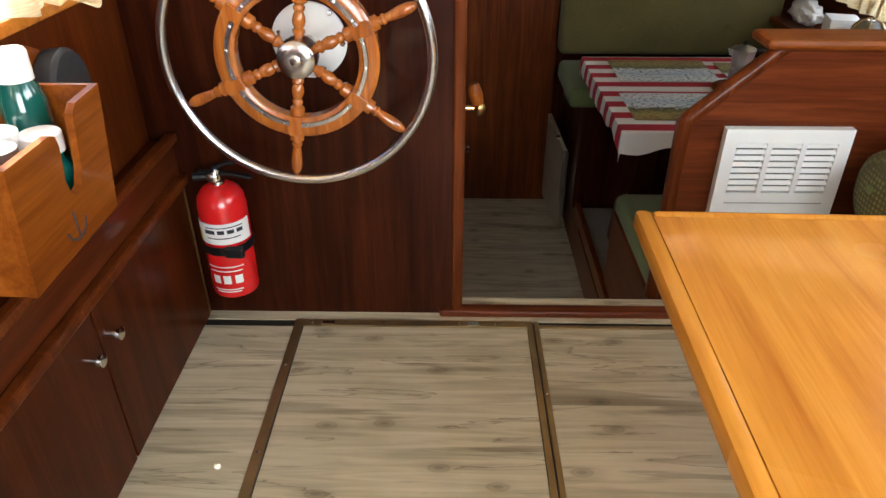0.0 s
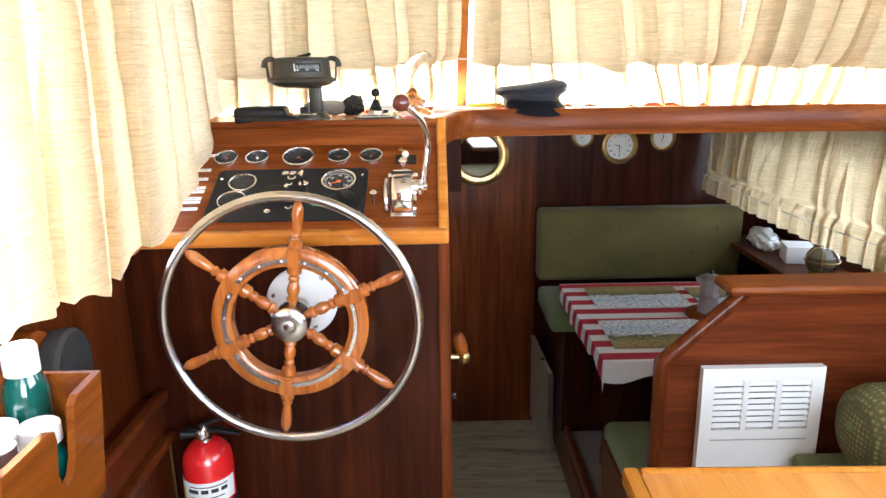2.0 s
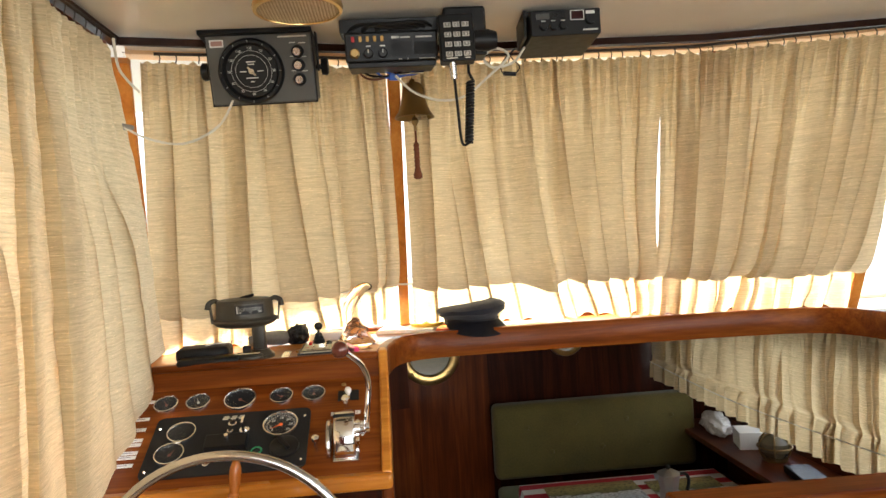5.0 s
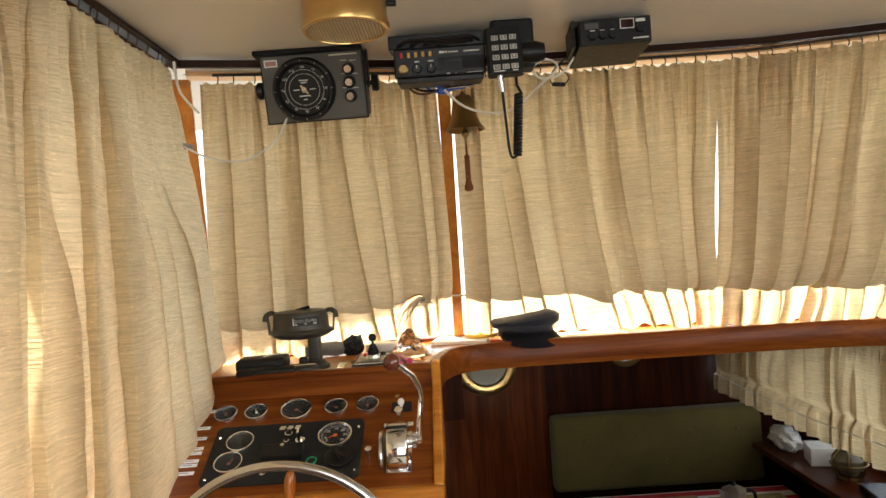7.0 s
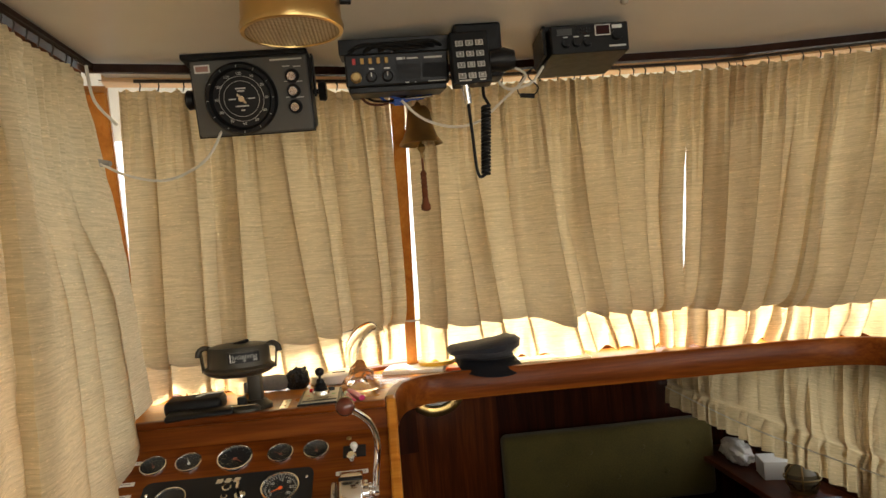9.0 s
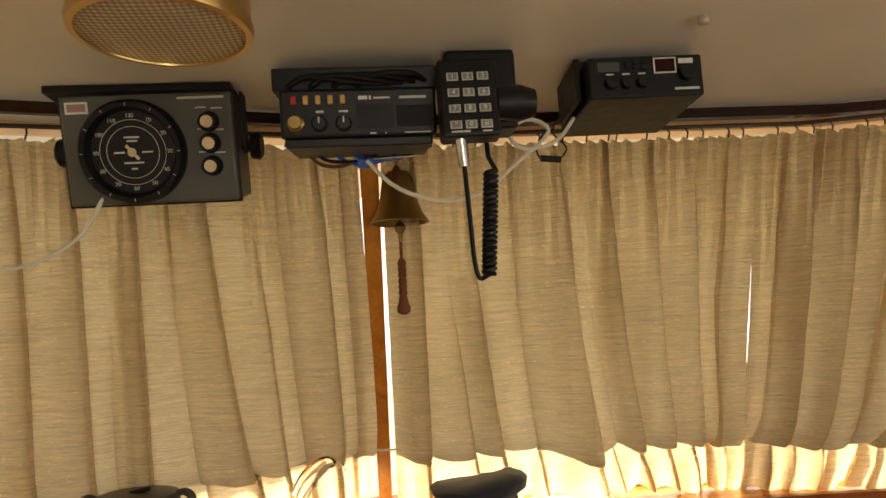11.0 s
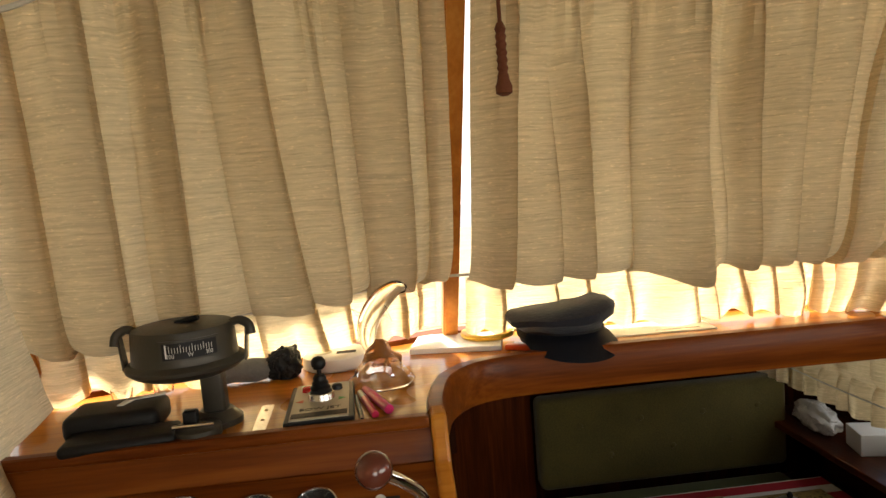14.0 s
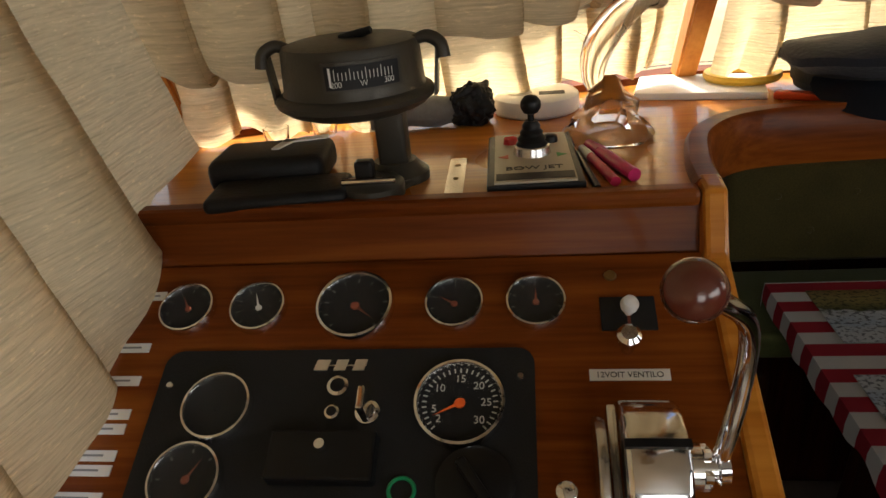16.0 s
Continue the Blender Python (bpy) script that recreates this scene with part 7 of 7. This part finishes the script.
def landscape(name, turned=False):
    """Printed placemat: blossom over a pale sky above brown and green fields."""
    m, n, l, b = material(name)
    tc, sep = n.new("ShaderNodeTexCoord"), n.new("ShaderNodeSeparateXYZ")
    l.new(tc.outputs["Generated"], sep.inputs[0])
    w = n.new("ShaderNodeTexNoise")
    w.inputs["Scale"].default_value, w.inputs["Detail"].default_value = 9, 6
    l.new(tc.outputs["Generated"], w.inputs["Vector"])
    add = n.new("ShaderNodeMath")
    add.operation, add.inputs[1].default_value = "MULTIPLY_ADD", 0.35
    l.new(w.outputs["Fac"], add.inputs[0])
    rev = n.new("ShaderNodeMath")
    rev.operation, rev.inputs[0].default_value = "SUBTRACT", 1.0
    l.new(sep.outputs["Y"], rev.inputs[1])
    l.new(rev.outputs[0] if turned else sep.outputs["Y"], add.inputs[2])
    r = ramp(n, [(0.2, (0.32, 0.22, 0.08)), (0.36, (0.42, 0.34, 0.12)), (0.5, (0.26, 0.24, 0.09)), (0.58, (0.1, 0.11, 0.05)), (0.63, (0.8, 0.83, 0.84)), (0.85, (0.62, 0.72, 0.82)), (1.05, (0.82, 0.85, 0.86))])
    l.new(add.outputs[0], r.inputs[0])
    v = n.new("ShaderNodeTexNoise")
    v.inputs["Scale"].default_value, v.inputs["Detail"].default_value = 28, 4
    l.new(tc.outputs["Generated"], v.inputs["Vector"])
    k = ramp(n, [(0.41, (0.16, 0.18, 0.2)), (0.47, (1, 1, 1))])
    l.new(v.outputs["Fac"], k.inputs[0])
    mk = n.new("ShaderNodeMix")
    mk.data_type, mk.blend_type = "RGBA", "MULTIPLY"
    mk.inputs["Factor"].default_value = 0.85
    l.new(r.outputs[0], mk.inputs[6])
    l.new(k.outputs[0], mk.inputs[7])
    l.new(mk.outputs[2], b.inputs["Base Color"])
    b.inputs["Roughness"].default_value = 0.35
    return m


MAT, MAT_TURNED = landscape("landscape_print"), landscape("landscape_print_turned", True)
for x0, x1, y0, y1 in ((0.775, 1.25, 3.2, 3.54), (0.735, 1.215, 2.7, 3.03), (1.3, 1.66, 3.1, 3.5)):
    pm = thing("placemat", "laminated placemat printed with a blossom landscape", "placemat", group="placemats")
    part("sheet", box(x0, x1, y0, y1, TZ + 0.006, TZ + 0.009, 0.001), MAT if y0 < 3 else MAT_TURNED, pm)
trv = thing("trivet", "round pale wooden trivet on the striped tablecloth", "trivet")
part("disc", lathe([(0, 0.1), (0.004, 0.105), (0.014, 0.104), (0.018, 0.098)], (1.27, 3.08, TZ + 0.009), (0, 0, 1), 32), BOX_WOOD, trv, smooth=True)
moka = thing("moka_pot", "aluminium stovetop coffee pot with a black handle on a wooden trivet", "coffee pot")
PX, PY, PZ = 1.27, 3.08, TZ + 0.027
ALU = plain("dull_aluminium", (0.5, 0.5, 0.5), 0.3, 1.0)
part("boiler", lathe([(0, 0.052), (0.07, 0.044), (0.075, 0.046), (0.085, 0.046), (0.088, 0.042)], (PX, PY, PZ), (0, 0, 1), 8), ALU, moka)
part("pot", lathe([(0.088, 0.042), (0.1, 0.043), (0.165, 0.055), (0.168, 0.052)], (PX, PY, PZ), (0, 0, 1), 8), ALU, moka)
part("lid", lathe([(0.168, 0.054), (0.176, 0.04), (0.186, 0.012)], (PX, PY, PZ), (0, 0, 1), 8), ALU, moka)
part("lid_knob", lathe([(0.184, 0.008), (0.196, 0.011), (0.205, 0.006)], (PX, PY, PZ), (0, 0, 1), 12), BLACK, moka, smooth=True)
part("handle", tube(curve_points([(PX + 0.05, PY, PZ + 0.16), (PX + 0.085, PY, PZ + 0.155), (PX + 0.095, PY, PZ + 0.12), (PX + 0.085, PY, PZ + 0.08)], 14), 0.008, 8), BLACK, moka, "black handle", True)
part("spout", slab([(PX - 0.05, PY - 0.012, PZ + 0.168), (PX - 0.05, PY + 0.012, PZ + 0.168), (PX - 0.072, PY, PZ + 0.17)], (0.012, 0, -0.03)), ALU, moka)

par = thing("wrapped_parcel", "crumpled white plastic bag on the saloon ledge", "bag")
own = bmesh.new()
bmesh.ops.create_icosphere(own, subdivisions=4, radius=1)
for v in own.verts:
    d = 1 + 0.25 * noise.noise(v.co * 2.2) + 0.12 * noise.noise(v.co * 5)
    v.co = Vector((v.co.x * 0.07 * d, v.co.y * 0.17 * d, max(-0.045, v.co.z * 0.06 * d)))
part("bag", moved(own, pose(1.86, 3.82, 0.376, 0, 0, -10)), plain("white_film", (0.75, 0.74, 0.72), 0.25), par, smooth=True)
par = thing("cardboard_box", "small plain white carton on the saloon ledge", "box")
part("carton", moved(box(-0.07, 0.07, -0.075, 0.075, 0, 0.09, 0.003), pose(1.9, 3.52, 0.331, 0, 0, -14)), WHITE, par)
lan = thing("ship_lantern", "small brass cage lantern on the saloon ledge", "lantern")
part("base", lathe([(0, 0.06), (0.015, 0.06), (0.02, 0.05)], (1.9, 3.28, 0.331), (0, 0, 1), 24), OLD_BRASS, lan, smooth=True)
part("globe", lathe([(0.02, 0.05), (0.05, 0.075), (0.09, 0.075), (0.12, 0.05), (0.13, 0.02)], (1.9, 3.28, 0.331), (0, 0, 1), 24), plain("smoky_glass", (0.12, 0.1, 0.06), 0.1, coat=0.5), lan, "smoky glass globe", True)
for k in range(6):
    a = radians(60 * k)
    part("cage_wire", tube([(1.9 + r * math.cos(a), 3.28 + r * math.sin(a), 0.331 + z) for z, r in ((0.01, 0.056), (0.05, 0.08), (0.09, 0.08), (0.125, 0.052), (0.14, 0.01))], 0.004, 6), OLD_BRASS, lan, smooth=True)
part("cage_ring", tube([(1.9 + 0.081 * math.cos(a), 3.28 + 0.081 * math.sin(a), 0.4) for a in (2 * math.pi * k / 24 for k in range(24))], 0.004, 6, True), OLD_BRASS, lan, smooth=True)
dk = thing("dark_case", "black case with a blue edge on the saloon ledge", "case")
part("case", moved(box(-0.06, 0.06, -0.2, 0.2, 0, 0.035, 0.006), pose(1.87, 2.9, 0.331, 0, 0, -8)), BLACK, dk)
part("edge", moved(box(-0.061, 0.061, -0.2, -0.12, 0.008, 0.024), pose(1.87, 2.9, 0.331, 0, 0, -8)), plain("blue_edge", (0.01, 0.03, 0.2), 0.4), dk)
sc_ = thing("tieback", "thin white cord holding down the saloon curtain", "cord")
part("cord", tube(curve_points([(1.55, 3.98, 0.73), (1.7, 3.2, 0.64), (1.93, 2.1, 0.6)], 24), 0.003, 6), CORD, sc_, smooth=True)

hd = thing("saloon_doorknob", "turned wooden lever and brass ball on the folded doorway leaf", "door handle")
part("leaf_edge", box(0.001, 0.026, 1.705, 1.735, 0.008, 0.94, 0.003), MAHOGANY, hd, "edge of the folded-back door")
part("lever", lathe([(0, 0.012), (0.01, 0.016), (0.035, 0.018), (0.06, 0.014), (0.068, 0.01)], (0.046, 1.72, 0.665), (0.25, 0, -1), 16), BOX_WOOD, hd, "turned wooden lever", True)
part("ball", lathe([(0, 0.006), (0.004, 0.014), (0.014, 0.019), (0.024, 0.014), (0.029, 0.005)], (0.05, 1.72, 0.6), (1, -0.2, -0.1), 20), BRASS, hd, "brass ball", True)
part("spindle", rod((0.02, 1.72, 0.6), (0.055, 1.72, 0.6), 0.007), BRASS, hd)
part("latch", lathe([(0, 0.008), (0.01, 0.01), (0.014, 0.006)], (0.026, 1.72, 0.485), (1, -0.2, 0), 14), CHROME, hd, "chrome latch knob", True)

pn = thing("locker_door", "pale grey-beige locker door with dark edges at the bench end", "door")
PN = [Vector((0.615, 3.62, -0.84)), Vector((0.575, 4.08, -0.84))]
PAN = plain("beige_laminate", (0.3, 0.25, 0.17), 0.35)
part("leaf", slab([PN[0], PN[1], PN[1] + Vector((0, 0, 0.55)), PN[0] + Vector((0, 0, 0.5))], (0.02, 0.002, 0)), PAN, pn)
part("edge_trim", slab([PN[0] + Vector((-0.004, -0.014, 0)), PN[0] + Vector((-0.004, 0, 0)), PN[0] + Vector((-0.004, 0, 0.5)), PN[0] + Vector((-0.004, -0.014, 0.5))], (0.03, 0, 0)), STEEL, pn, "dull metal edge")
part("latch", lathe([(0, 0.012), (0.02, 0.01)], (0.6, 3.72, -0.3), (-1, 0, 0.2), 12), CHROME, pn, smooth=True)
cu = thing("storage_bag", "pale folded cloth bag under the dinette table", "bag")
own = bmesh.new()
bmesh.ops.create_icosphere(own, subdivisions=3, radius=1)
for v in own.verts:
    d = 1 + 0.2 * noise.noise(v.co * 2)
    v.co = Vector((v.co.x * 0.2 * d, v.co.y * 0.12 * d, max(-0.06, v.co.z * 0.08 * d)))
part("bag", moved(own, pose(1.2, 2.5, -0.07)), cloth("pale_canvas", (0.4, 0.36, 0.28), 120), cu, smooth=True)

# ---- floor planks and brass hatch strips, last ----
plank_mesh = {}


def plank(x0, x1, y0, y1, z, parent):
    key = (round(x1 - x0, 3), round(y1 - y0, 3))
    if key not in plank_mesh:
        me = bpy.data.meshes.new("plank")
        own = box(0, x1 - x0, 0, y1 - y0, -0.004, 0.0, 0.0007, seg=1)
        own.to_mesh(me)
        own.free()
        me.materials.append(VINYL)
        plank_mesh[key] = me
    ob = new("plank", plank_mesh[key])
    ob.matrix_world = pose(x0, y0, z)
    ob.parent = parent
    return ob


for x0, x1 in ((-0.72, -0.455), (-0.427, 0.211), (0.246, STBD_X)):
    y = 1.57 if x0 < 0.2 else 1.57
    while y > AFT_Y:
        plank(x0, x1, max(AFT_Y, y - 0.152), y - 0.0006, 0.0, floor)
        y -= 0.152
plank(-0.72, STBD_X, 1.6, BULK_Y, 0.0, floor)
strips = thing("hatch_strip", "worn brass edging strips round the floor hatches", "trim")
DULL = plain("worn_brass_strip", (0.34, 0.24, 0.11), 0.4, 0.85, bump=0.15, vary=0.25)
part("strip", box(-0.455, -0.43, AFT_Y, 1.6, -0.004, 0.003, 0.001), DULL, strips)
part("strip", box(-0.43, 0.212, 1.571, 1.599, -0.004, 0.003, 0.001), DULL, strips)
part("strip", box(0.212, 0.2285, AFT_Y, 1.599, -0.004, 0.003, 0.001), DULL, strips)
part("strip", box(0.2325, 0.246, AFT_Y, 1.599, -0.004, 0.003, 0.001), DULL, strips)
part("strip", box(0.246, STBD_X, 1.571, 1.584, -0.004, 0.002, 0.001), DULL, strips)
part("gap", box(0.2285, 0.2325, AFT_Y, 1.58, -0.0045, -0.002), INK, strips, "dark hatch gap")
part("gap", box(-0.43, -0.427, AFT_Y, 1.571, -0.0045, -0.002), INK, strips)
for x, y in ((-0.405, 1.585), (0.02, 1.585), (0.07, 1.585), (-0.2, 1.585), (0.12, 1.585), (-0.443, 1.4), (0.239, 1.3), (-0.443, 1.1)):
    part("screw", lathe([(0.003, 0.004), (0.0038, 0.003)], (x, y, 0), (0, 0, 1), 10), STEEL, strips)
for x in (-0.375, 0.04):
    part("catch_plate", box(x, x + 0.035, 1.578, 1.592, 0.003, 0.0045, 0.0005), CHROME, strips, "small steel catch plate")
tagged(strips, kind="structure")
sf = bpy.data.objects["floor_saloon"]
y = FWD_Y
while y > 1.71:
    plank(-0.3, 0.69, max(1.71, y - 0.13), y - 0.001, CABIN_Z, sf)
    y -= 0.13
